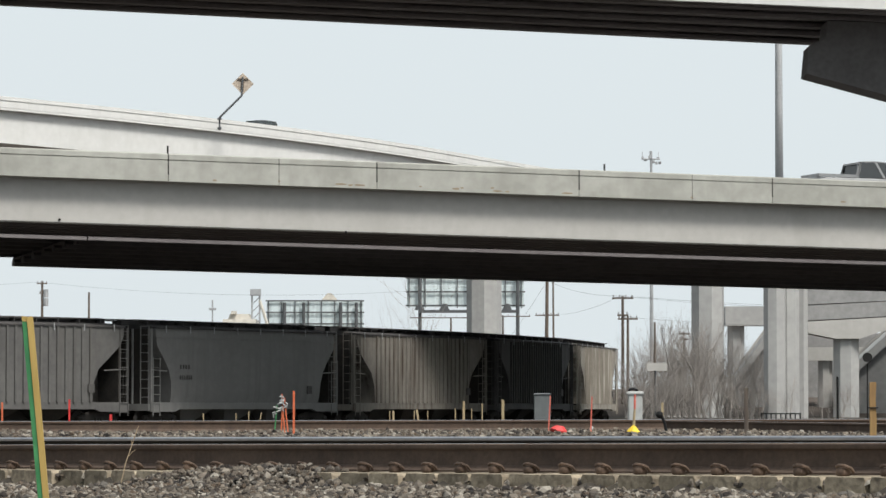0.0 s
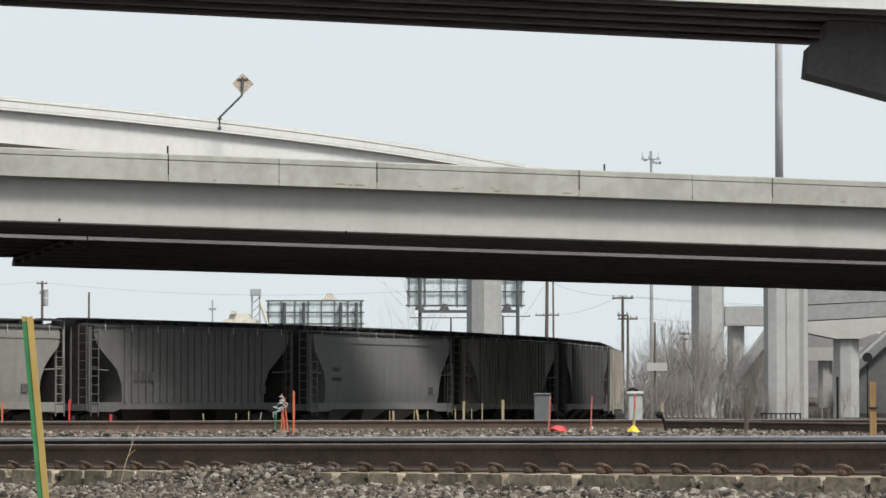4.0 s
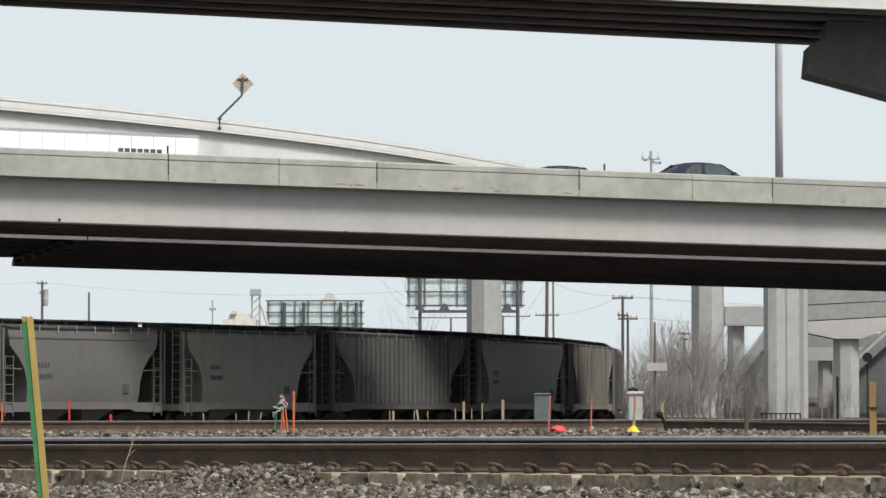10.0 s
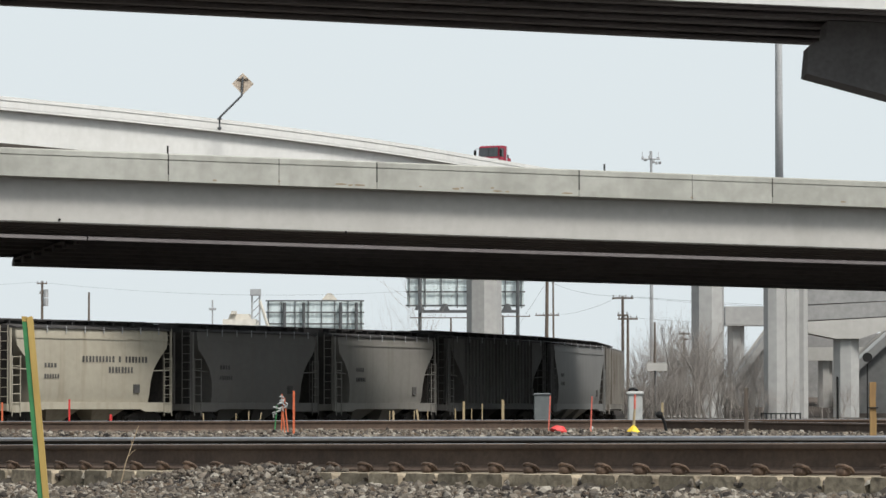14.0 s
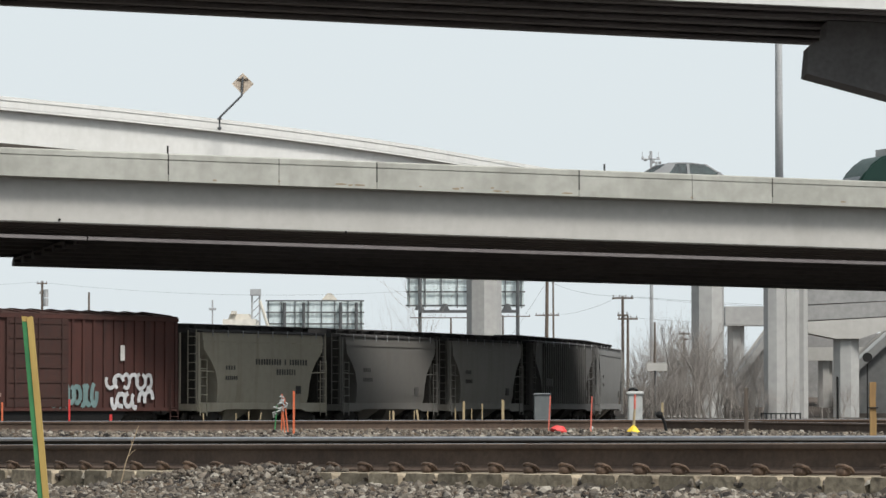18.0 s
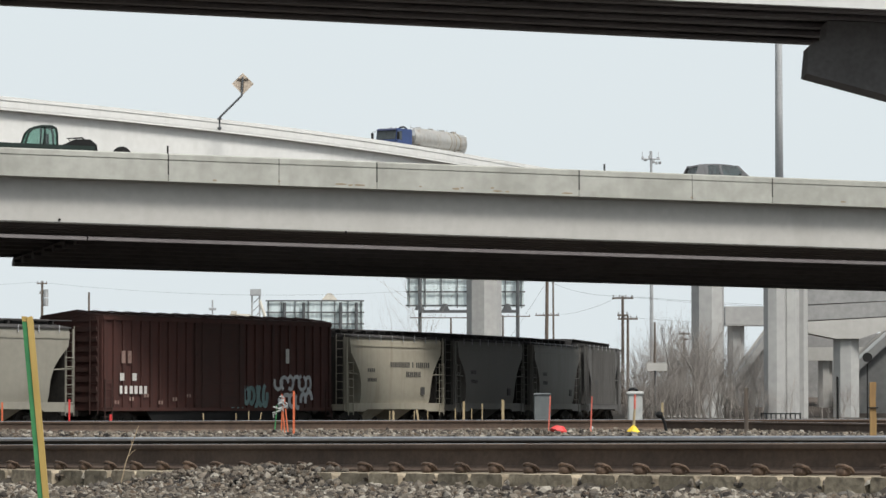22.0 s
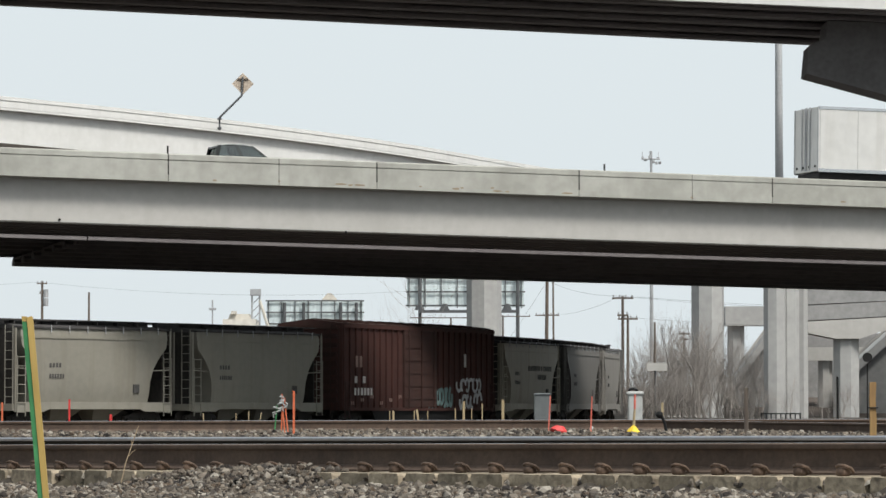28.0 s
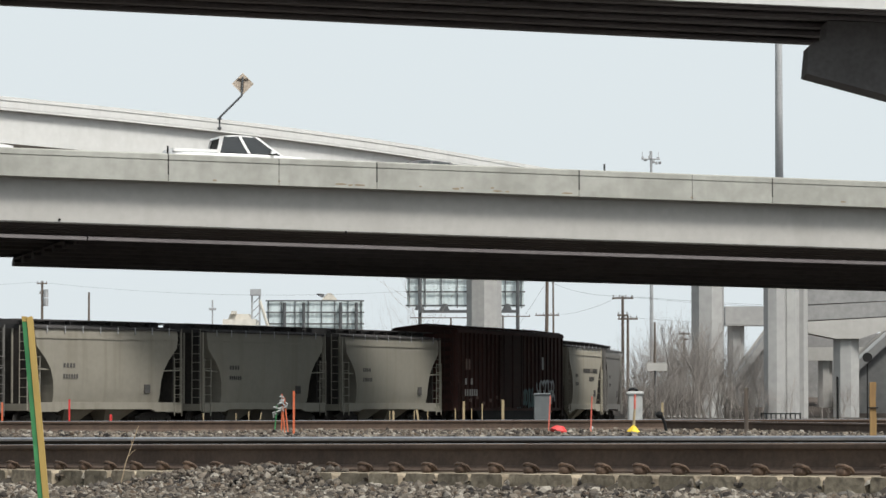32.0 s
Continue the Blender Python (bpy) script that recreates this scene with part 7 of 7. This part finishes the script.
# --- stake-bed truck, heading right, with a small forklift hung on its tail
def stake_truck():
    t = thing("stake_truck", "white-cabbed truck with a long black slatted stake bed", "truck")
    cab(t, WHITE, 6.45, roof=2.68, hood=1.3, glass=CABGLASS, depth=1.4)
    frame_rails(t, -6.4, 6.2)
    bm = B()
    box(bm, -5.0, 3.3, -1.28, 1.28, 1.15, 1.35)
    part("flatbed", bm, BLACK, t)
    for s in (-1, 1):
        for k in range(10):
            x = -4.95 + 8.1 * k / 9
            bm = B()
            box(bm, x - 0.035, x + 0.035, s * 1.27 - 0.03, s * 1.27 + 0.03, 1.35, 2.4)
            part("stake", bm, BLACK, t)
        for k in range(5):
            z = 1.37 + k * 0.21
            bm = B()
            box(bm, -5.0, 3.25, s * 1.31 - 0.02, s * 1.31 + 0.02, z, z + 0.135)
            part("slat", bm, BLACK, t)
    bm = B()
    box(bm, 3.4, 3.6, -1.28, 1.28, 1.2, 2.78)
    part("headboard", bm, BLACK, t)
    for x, h in ((-5.4, 3.3), (-5.25, 3.6), (-5.05, 3.3)):
        bm = B()
        tube(bm, [(x, -0.9, 1.2), (x, -0.9, h)], 0.065, 6)
        part("mast_rail", bm, BLACK, t)
    for z in (2.35, 2.95):
        bm = B()
        box(bm, -5.5, -4.98, -0.98, -0.86, z, z + 0.09)
        part("mast_brace", bm, BLACK, t)
    bm = B()
    tube(bm, [(-5.05, -0.98, 2.75), (-5.05, -1.04, 2.75)], 0.06, 8)
    part("marker_lamp", bm, LAMP_R, t)
    for x in (0.4, 1.45):
        bm = B()
        box(bm, x - 0.05, x + 0.05, -1.345, -1.335, 1.25, 1.75)
        part("strap", bm, SILVERP, t, "pale tie-down strap")
    for s in (-1, 1):
        bm = B()
        prism(bm, [(4.83, 0.72), (4.90, 1.0), (5.13, 1.19), (5.42, 1.24), (5.72, 1.17), (5.92, 0.98), (5.98, 0.72)], min(s * 1.2, s * 1.245), max(s * 1.2, s * 1.245))
        part("wheel_arch", bm, BLACK, t)
        bm = B()
        for k in range(4):
            box(bm, 5.3 + 0.09 * k, 5.34 + 0.09 * k, min(s * 1.0, s * 1.12), max(s * 1.0, s * 1.12), 1.36, 1.5)
        part("hood_vent", bm, BLACK, t)
    truck_wheels(t, (5.4, -2.6, -3.8))
    return t


def hung_forklift():
    t = thing("forklift", "small lime-green forklift hung on a truck's tail", "forklift")
    bm = B()
    prism(bm, [(-0.75, 0.3), (0.6, 0.3), (0.62, 0.7), (0.25, 0.85), (0.1, 1.12), (-0.5, 1.18), (-0.72, 0.8)], -0.6, 0.6)
    part("body", bm, LIME, t)
    for x in (-0.75, 0.45):
        for y in (-0.55, 0.55):
            bm = B()
            tube(bm, [(x, y, 0.8), (x + 0.04, y, 1.5), (x + 0.08, y, 2.05)], 0.035, 6)
            part("cage_post", bm, CAGE, t, "dull olive steel tube")
    for y in (-0.55, 0.55):
        bm = B()
        tube(bm, [(-0.68, y, 2.05), (0.53, y, 2.05)], 0.035, 6)
        part("cage_rail", bm, CAGE, t, "dull olive steel tube")
    for x in (-0.68, -0.28, 0.1, 0.5):
        bm = B()
        tube(bm, [(x, -0.55, 2.05), (x, 0.55, 2.05)], 0.03, 6)
        part("cage_bar", bm, CAGE, t, "dull olive steel tube")
    bm = B()
    prism(bm, [(-0.82, 0.55), (-0.55, 0.5), (-0.5, 1.2), (-0.78, 1.05)], -0.5, 0.5)
    part("counterweight", bm, LIME, t)
    bm = B()
    for y in (-0.3, 0.3):
        tube(bm, [(0.62, y, 0.3), (0.62, y, 1.75)], 0.05, 6)
    box(bm, 0.58, 0.66, -0.4, 0.4, 0.95, 1.05)
    part("lift_mast", bm, BLACK, t)
    bm = B()
    tube(bm, [(0.15, 0, 1.1), (0.05, 0, 1.45)], 0.025, 6)
    tube(bm, [(0.05, -0.16, 1.45), (0.05, 0.16, 1.45)], 0.03, 6)
    part("steering_column", bm, BLACK, t)
    bm = B()
    box(bm, -0.8, 0.5, -0.62, -0.58, 0.42, 0.6)
    part("side_plate", bm, BLACK, t)
    bm = B()
    box(bm, -0.35, 0.1, -0.3, 0.3, 1.2, 1.6)
    part("seat", bm, BLACK, t)
    for y in (-0.6, 0.6):
        road_wheel(t, 0.3, y, 0.32, 0.22)
    return t


def pallet_stack(w, d, h, label):
    t = thing("wrapped_pallet", label, "pallet", "wrapped pallets")
    bm = B()
    n = max(2, int(h / 0.28))
    for k in range(n):
        box(bm, -w / 2 + 0.01 * (k % 2), w / 2, -d / 2, d / 2 - 0.01 * (k % 2), 0.14 + (h - 0.14) * k / n, 0.14 + (h - 0.14) * (k + 0.96) / n)
    part("load", bm, WHITE, t)
    bm = B()
    box(bm, -w / 2, w / 2, -d / 2, d / 2, 0.0, 0.13)
    part("pallet", bm, LATH, t)
    return t


BLUEGLASS = mat("blue_black_window_glass", (0.02, 0.03, 0.05), (0.03, 0.045, 0.075), 0.12, fine=2, bump=0.0)


# --- white boom truck, heading left
def boom_truck():
    t = thing("crane_truck", "white truck carrying a long lattice-free crane boom", "crane truck")
    up = pose(0, 0, 0.14)
    bm = B()
    prism(bm, [(8.15, 0.55), (8.15, 1.35), (7.95, 1.62), (7.62, 1.82), (6.55, 2.40), (6.3, 2.47), (4.95, 2.47), (4.85, 2.40), (4.85, 0.75)], -1.2, 1.2)
    bmesh.ops.bevel(bm, geom=list(bm.edges), offset=0.06, segments=2, affect="EDGES")
    part("cab", bm, WHITE, t, smooth=True, m=up)
    bm = B()
    prism(bm, [(7.50, 1.90), (7.54, 1.98), (6.62, 2.46), (6.30, 2.44), (6.22, 1.90)], -1.212, 1.212)
    part("windscreen", bm, BLUEGLASS, t, "dark wraparound windscreen", m=up)
    for s in (-1, 1):
        bm = B()
        loft(bm, [[(x, s * 1.19, z), (x + 0.12, s * 1.19, z), (x + 0.12, s * 1.225, z), (x, s * 1.225, z)] for x, z in ((6.35, 1.85), (5.98, 2.47))])
        part("screen_pillar", bm, WHITE, t, m=up)
        for x0, x1, z0, z1 in ((5.72, 5.98, 1.9, 2.32), (5.08, 5.3, 1.92, 2.24)):
            bm = B()
            prism(bm, [(x0, z0), (x1, z0), (x1 - 0.04, z1), (x0 + 0.02, z1)], min(s * 1.2, s * 1.214), max(s * 1.2, s * 1.214))
            part("side_window", bm, GLASS, t, m=up)
        bm = B()
        tube(bm, [(6.5, s * 1.2, 1.7), (6.6, s * 1.4, 1.75), (6.6, s * 1.4, 2.0)], 0.02, 5)
        box(bm, 6.56, 6.64, s * 1.4 - 0.08, s * 1.4 + 0.08, 1.76, 1.98)
        part("mirror", bm, DULLW, t, m=up)
    bm = B()
    prism(bm, [(6.0, 2.48), (5.9, 2.56), (4.75, 2.66), (4.7, 2.48)], -1.1, 1.1)
    part("roof_rack", bm, DARKGREY, t, "dull grey rack on the cab roof", m=up)
    frame_rails(t, -7.6, 7.6)
    bm = B()
    box(bm, -7.6, 4.3, -1.2, 1.2, 1.0, 1.5)
    part("bed", bm, WHITE, t)
    bm = B()
    box(bm, 4.25, 4.75, -1.1, 1.1, 1.3, 2.36)
    part("tool_box", bm, DULLW, t, "dull grey upright locker", m=up)
    bm = B()
    tube(bm, [(4.65, -0.6, 2.3), (4.5, -0.6, 2.74)], 0.16, 8)
    part("winch", bm, BLACK, t, m=up)
    bm = B()
    tube(bm, [(5.5, -0.6, 2.60), (5.0, -0.6, 2.70), (4.5, -0.6, 2.76)], [0.03, 0.05, 0.06], 6)
    part("winch_arm", bm, BLACK, t, m=up)
    bm = B()
    tube(bm, [(4.1, -0.6, 2.2), (4.0, -0.6, 2.5), (3.98, -0.6, 2.62)], [0.03, 0.03, 0.1], 6)
    part("hook_block", bm, BLACK, t, m=up)
    bm = B()
    tube(bm, [(1.05, 0, 1.5), (0.95, 0, 2.85)], 0.17, 10)
    part("crane_column", bm, WHITE, t)
    bm = B()
    prism(bm, [(-0.35, 1.5), (0.55, 1.5), (0.55, 2.6), (0.35, 2.76), (-0.25, 2.8), (-0.35, 2.7)], -0.5, 0.5)
    part("crane_cabinet", bm, DULLW, t)
    bm = B()
    tube(bm, [(-0.25, -0.2, 2.62), (-0.5, -0.2, 2.74), (-0.9, -0.2, 2.6), (-1.4, -0.2, 2.5)], [0.05, 0.06, 0.06, 0.04], 8)
    part("knuckle", bm, BLACK, t)
    bm = B()
    prism(bm, [(0.7, 2.52), (-8.0, 2.36), (-8.0, 2.48), (0.7, 2.70)], -0.16, 0.16)
    part("boom", bm, DULLW, t)
    bm = B()
    prism(bm, [(-7.0, 2.36), (-8.6, 2.26), (-8.6, 2.40), (-7.6, 2.56)], -0.12, 0.12)
    part("boom_tip", bm, WHITE, t)
    truck_wheels(t, (6.8, -3.6, -4.8))
    return t


BLUE = gloss("blue_truck_paint", (0.024, 0.046, 0.135), 0.35)
VISORBLUE = gloss("dark_blue_visor", (0.02, 0.025, 0.07), 0.4)
RUSTBAND = mat("rust_run_stain", (0.25, 0.20, 0.13), (0.34, 0.30, 0.23), 0.7, fine=6, coarse=1, bump=0.02, streak=2.0)
REDT = gloss("red_truck_paint", (0.23, 0.010, 0.03), 0.35)
TANK = mat("dull_tank_steel", (0.33, 0.325, 0.31), (0.44, 0.43, 0.41), 0.4, 0.4, fine=3, coarse=0.4, bump=0.04, c=(0.28, 0.20, 0.13), streak=2.5, cmix=0.5)


# --- blue tractor with a dry bulk tank trailer
def tanker():
    t = thing("tank_truck", "blue semi-truck with a dull steel bulk tank trailer", "tank truck")
    cab_over(t, BLUE, 8.2, roof=3.08, depth=3.3, belt=1.85, visor=VISORBLUE)
    frame_rails(t, 2.0, 8.0)
    for x, y, h, r in ((6.2, -0.6, 3.35, 0.04), (4.75, -1.0, 3.0, 0.08)):
        bm = B()
        tube(bm, [(x, y, 1.0 if r > 0.05 else 3.07), (x, y, h)], r, 8)
        part("exhaust_stack" if r > 0.05 else "aerial", bm, BLACK, t)
    for k, x in enumerate((-3.6, -4.6, -5.5)):
        bm = B()
        tube(bm, [(x - 0.06, 0, 2.345 - 0.01 * k), (x + 0.06, 0, 2.345 - 0.01 * k)], 1.125, 24)
        part("rust_stain", bm, RUSTBAND, t, "brown run-down stain")
    bm = B()
    tube(bm, [(3.3, 0, 2.45), (3.2, 0, 2.45), (2.2, 0, 2.4), (-3.0, 0, 2.35), (-6.9, 0, 2.3), (-7.4, 0, 2.3)], [0.5, 0.72, 1.12, 1.12, 1.1, 0.8], 18)
    part("tank", bm, TANK, t, smooth=True)
    for k in range(4):
        bm = B()
        x = 1.6 - k * 2.45
        prism(bm, [(x - 0.9, 1.45), (x + 0.9, 1.45), (x + 0.25, 0.75), (x - 0.25, 0.75)], -0.8, 0.8)
        part("discharge_cone", bm, TANK, t)
        bm = B()
        tube(bm, [(x, 0, 3.4), (x, 0, 3.58)], 0.3, 10)
        part("manhole", bm, TANK, t)
    bm = B()
    box(bm, -7.2, 2.6, -0.45, -0.4, 3.5, 3.56)
    for k in range(6):
        tube(bm, [(2.5 - k * 1.9, -0.42, 3.3), (2.5 - k * 1.9, -0.42, 3.75)], 0.025, 5)
    part("walkway", bm, GALV, t)
    bm = B()
    tube(bm, [(-8.35, -0.3, 1.3), (-8.35, -0.3, 1.75), (-8.35, -0.3, 3.2), (-8.35, -0.3, 3.3)], [0.08, 0.42, 0.42, 0.3], 14)
    part("dust_filter", bm, DULLW, t, "upright grey filter drum with a cone foot", smooth=True)
    for z in (3.2, 3.35):
        bm = B()
        tube(bm, [(-7.2, -0.3, z), (-8.6, -0.3, z)], 0.05, 6)
        part("top_pipe", bm, GALV, t)
    for y, r in ((-0.75, 0.07), (-0.4, 0.06)):
        bm = B()
        tube(bm, [(4.8, y - 0.3, 1.2), (4.75, y - 0.3, 1.9), (4.5, y - 0.3, 2.3), (4.1, y - 0.3, 2.25), (3.85, y - 0.3, 1.7), (3.8, y - 0.3, 1.2)], r, 7)
        part("hose", bm, DULLW, t, "pale looped hose", smooth=True)
    bm = B()
    tube(bm, [(4.1, -1.0, 2.85), (4.1, 0.9, 2.85)], 0.38, 12)
    part("blower_drum", bm, GALV, t, smooth=True)
    bm = B()
    tube(bm, [(5.0, -0.4, 3.2), (4.6, -0.4, 3.42), (3.9, -0.4, 3.5), (3.3, -0.4, 3.3)], 0.09, 7)
    part("air_pipe", bm, BLACK, t)
    truck_wheels(t, (8.7, 3.8, 2.6, -6.6, -7.8))
    return t


def red_tow():
    t = thing("tow_truck", "red heavy tow truck with a dark boom frame", "truck")
    cab_over(t, REDT, 1.5, hw=1.25, roof=2.98, depth=2.0, belt=1.72, rake=0.06)
    frame_rails(t, -1.3, 1.4)
    for s in (-1, 1):
        bm = B()
        box(bm, -0.42, -0.2, min(s * 1.25, s * 1.265), max(s * 1.25, s * 1.265), 1.0, 2.85)
        part("grab_rail", bm, CHROME, t)
    bm = B()
    box(bm, 1.44, 1.53, -1.2, 1.2, 1.42, 1.56)
    part("front_stripe", bm, DULLW, t, "white stripe across the nose")
    bm = B()
    box(bm, -1.3, -0.52, -1.2, 1.2, 1.0, 1.7)
    part("body", bm, REDT, t)
    bm = B()
    box(bm, -0.95, -0.55, -1.15, 1.15, 1.7, 2.05)
    part("boom", bm, BLACK, t)
    truck_wheels(t, (0.8, -0.7))
    return t


PAINTS = {k: gloss(k + "_car_paint", v, r, mt) for k, v, r, mt in (("red", (0.19, 0.012, 0.022), 0.14, 0.0), ("black", (0.02, 0.02, 0.024), 0.13, 0.0), ("darkblue", (0.025, 0.03, 0.055), 0.13, 0.0), ("silver", (0.24, 0.245, 0.25), 0.2, 0.2), ("white", (0.75, 0.75, 0.74), 0.2, 0.0), ("grey", (0.13, 0.13, 0.135), 0.16, 0.1), ("charcoal", (0.05, 0.055, 0.055), 0.14, 0.0), ("green", (0.045, 0.035, 0.032), 0.14, 0.0))}

# middle of each vehicle along the overpass: place at the start, metres a second, distance of its lane from the near face
FAR_ROAD = 9.3
ROAD = []


def on_road(t, q0, v, lane, z=None, lift=0.0):
    ROAD.append((t, q0, v, lane, (9.44 - 0.03 * (lane - 0.385) if lane < 9 else FAR_ROAD) + lift))


on_road(quick_car("pickup", PAINTS["silver"], 5.8, "silver pickup truck driving along the overpass", dark=True), 20.18, 26.0, 3.0)
on_road(quick_car("hatch", PAINTS["red"], 4.3, "red hatchback driving along the overpass"), -36.08, 24.94, 3.0)
on_road(quick_car("van", PAINTS["grey"], 5.0, "dark grey minivan driving along the overpass"), -123.61, 26.0, 3.0)
on_road(quick_car("sedan", PAINTS["white"], 4.7, "white sedan behind the overpass barrier"), -147.2, 26.0, 6.4)
on_road(quick_car("sedan", PAINTS["black"], 4.7, "black sedan behind the overpass barrier"), -173.6, 26.0, 6.4)
on_road(quick_car("sedan", PAINTS["darkblue"], 4.8, "dark blue sedan driving along the overpass"), -229.4, 24.19, 3.0)
on_road(quick_car("sedan", PAINTS["black"], 4.7, "black sedan behind the overpass barrier"), -247.57, 25.52, 6.4)
on_road(quick_car("sedan", PAINTS["grey"], 4.7, "grey sedan behind the overpass barrier"), -302.1, 24.34, 6.4)
on_road(quick_car("suv", PAINTS["green"], 4.8, "dark brown estate car with a roof rack", rack=True), -337.1, 26.42, 3.0)
on_road(quick_car("sedan", PAINTS["silver"], 4.8, "silver sedan driving along the overpass"), -431.28, 24.62, 3.2)
on_road(quick_car("van", PAINTS["white"], 5.1, "white minivan driving along the overpass"), -408.33, 26.0, 3.0)
on_road(quick_car("sedan", PAINTS["silver"], 4.8, "silver sedan driving along the overpass"), -489.79, 25.88, 3.2)
on_road(quick_car("sedan", PAINTS["grey"], 4.6, "grey sedan behind the overpass barrier"), -579.49, 28.51, 6.4)
on_road(quick_car("small", PAINTS["grey"], 4.1, "grey compact car driving along the overpass"), -562.7, 26.18, 3.0)
on_road(quick_car("suv", PAINTS["black"], 5.3, "long black sport utility car behind the barrier", dark=True), -779.5, 31.34, 6.4)
on_road(box_truck(), -728.6, 26.9, 3.4)
on_road(quick_car("pickup", PAINTS["charcoal"], 5.7, "charcoal pickup truck behind the overpass barrier"), -855.2, 30.29, 6.4)
on_road(quick_car("hatch", PAINTS["black"], 4.0, "black hatchback behind the overpass barrier"), -786.0, 27.17, 6.4)
on_road(stake_truck(), -714.44, 23.61, 3.4)
on_road(hung_forklift(), -714.44 - 5.75, 23.61, 3.4, lift=0.35)
on_road(pallet_stack(1.15, 1.1, 1.62, "tall pallet of white goods in film"), -714.44 + 2.5, 23.61, 3.4, lift=1.35)
on_road(pallet_stack(1.3, 1.1, 1.25, "low pallet of white goods in film"), -714.44 + 0.5, 23.61, 3.4, lift=1.35)
on_road(quick_car("pickup", PAINTS["white"], 5.9, "white crew-cab pickup truck on the overpass", dark=True), -799.83, 24.75, 3.0)
on_road(quick_car("sedan", PAINTS["grey"], 4.7, "dark grey sedan behind the overpass barrier"), -830.41, 26.0, 6.4)
on_road(white_semi(), 161.0 + 5.0, -17.89, 31.0)
on_road(double_semi(), 459.17, -23.30, 24.0)
on_road(lowboy(), 433.73, -20.4, 22.0)
on_road(covered_load(), 433.73 - 4.3, -20.4, 22.0, lift=1.25)
on_road(telehandler(), 433.73 + 3.2, -20.4, 22.0, lift=1.25)
on_road(boom_truck(), 695.2, -22.42, 20.0)

# on the far flyover: distance along it at a time, and speed
FLYCARS = [
    (quick_car("suv", PAINTS["charcoal"], 4.7, "dark car driving along the far flyover"), 399 + 48.9, 23.5),
    (quick_car("sedan", PAINTS["charcoal"], 4.7, "dark sedan driving along the far flyover"), 399 + 93.0, 29.5),
    (red_tow(), 399 + 94.15 + 14 * 21.8, 21.8),
    (tanker(), 399 + 56.75 + 23 * 22.4, 22.4),
]


# ---------------------------------------------------------------- what moves
def road_pose(q, lane, z, v):
    """On the overpass, level across and following its grade."""
    level = not -95 < q < 120
    pitch = 0.0 if level else math.degrees(math.atan(A_GRADE))
    m = A_POSE @ pose(q, lane, az(z, q), 0, pitch, 0)
    return m if v > 0 else m @ pose(0, 0, 0, 0, 0, 180)


def fly_pose(i):
    """On the far flyover, heading towards its near left end."""
    i = min(max(i, 1), len(FLY) - 3)
    k = int(i)
    f = i - k
    (x0, y0, z0, h0), (x1, y1, z1, h1) = FLY[k], FLY[k + 1]
    h = h0 + (h1 - h0) * f
    x, y, z = x0 + (x1 - x0) * f - math.sin(h) * 4.6, y0 + (y1 - y0) * f + math.cos(h) * 4.6, z0 + (z1 - z0) * f - 0.75
    return pose(x, y, z, 0, 0, math.degrees(h) + 180)


def motions():
    for car, mid, base in TRAIN:
        walk(car, [(t, car_pose(mid + TRAIN_SPEED * t, base)) for t in range(0, 33, 1)])
    for t, q0, v, lane, z in ROAD:
        walk(t, [(s, road_pose(q0 + v * s, lane, z, v)) for s in range(0, 33)])
    for t, i0, v in FLYCARS:
        walk(t, [(s, fly_pose(i0 - v * s)) for s in range(0, 33, 1)])
    # the pigeon flies from the far side's right to its left, climbing, its wings beating
    def bird_pose(s):
        z = 2.3 + 0.8 * max(0.0, s - 28.7) + 0.55 * max(0.0, s - 29.7)
        return pose(9.43 - 6.12 * (s - 29.7), 140, min(z, 4.6), 0, -10 if s < 31 else 0, 180)
    walk(bird, [(s, bird_pose(s)) for s in (0, 8, 16, 24, 28, 28.7, 29.2, 29.7, 30.2, 30.7, 31.2, 32)])
    beats = [0.0, 10.0, 20.0, 28.0] + [28.5 + 0.1 * k for k in range(26)] + [32.0]
    for s, wing in WINGS:
        walk(wing, [(b, pose(0, 0, 0, s * (8 + 32 * math.sin(2 * math.pi * 3.3 * b)), 0, 0)) for b in beats])


motions()
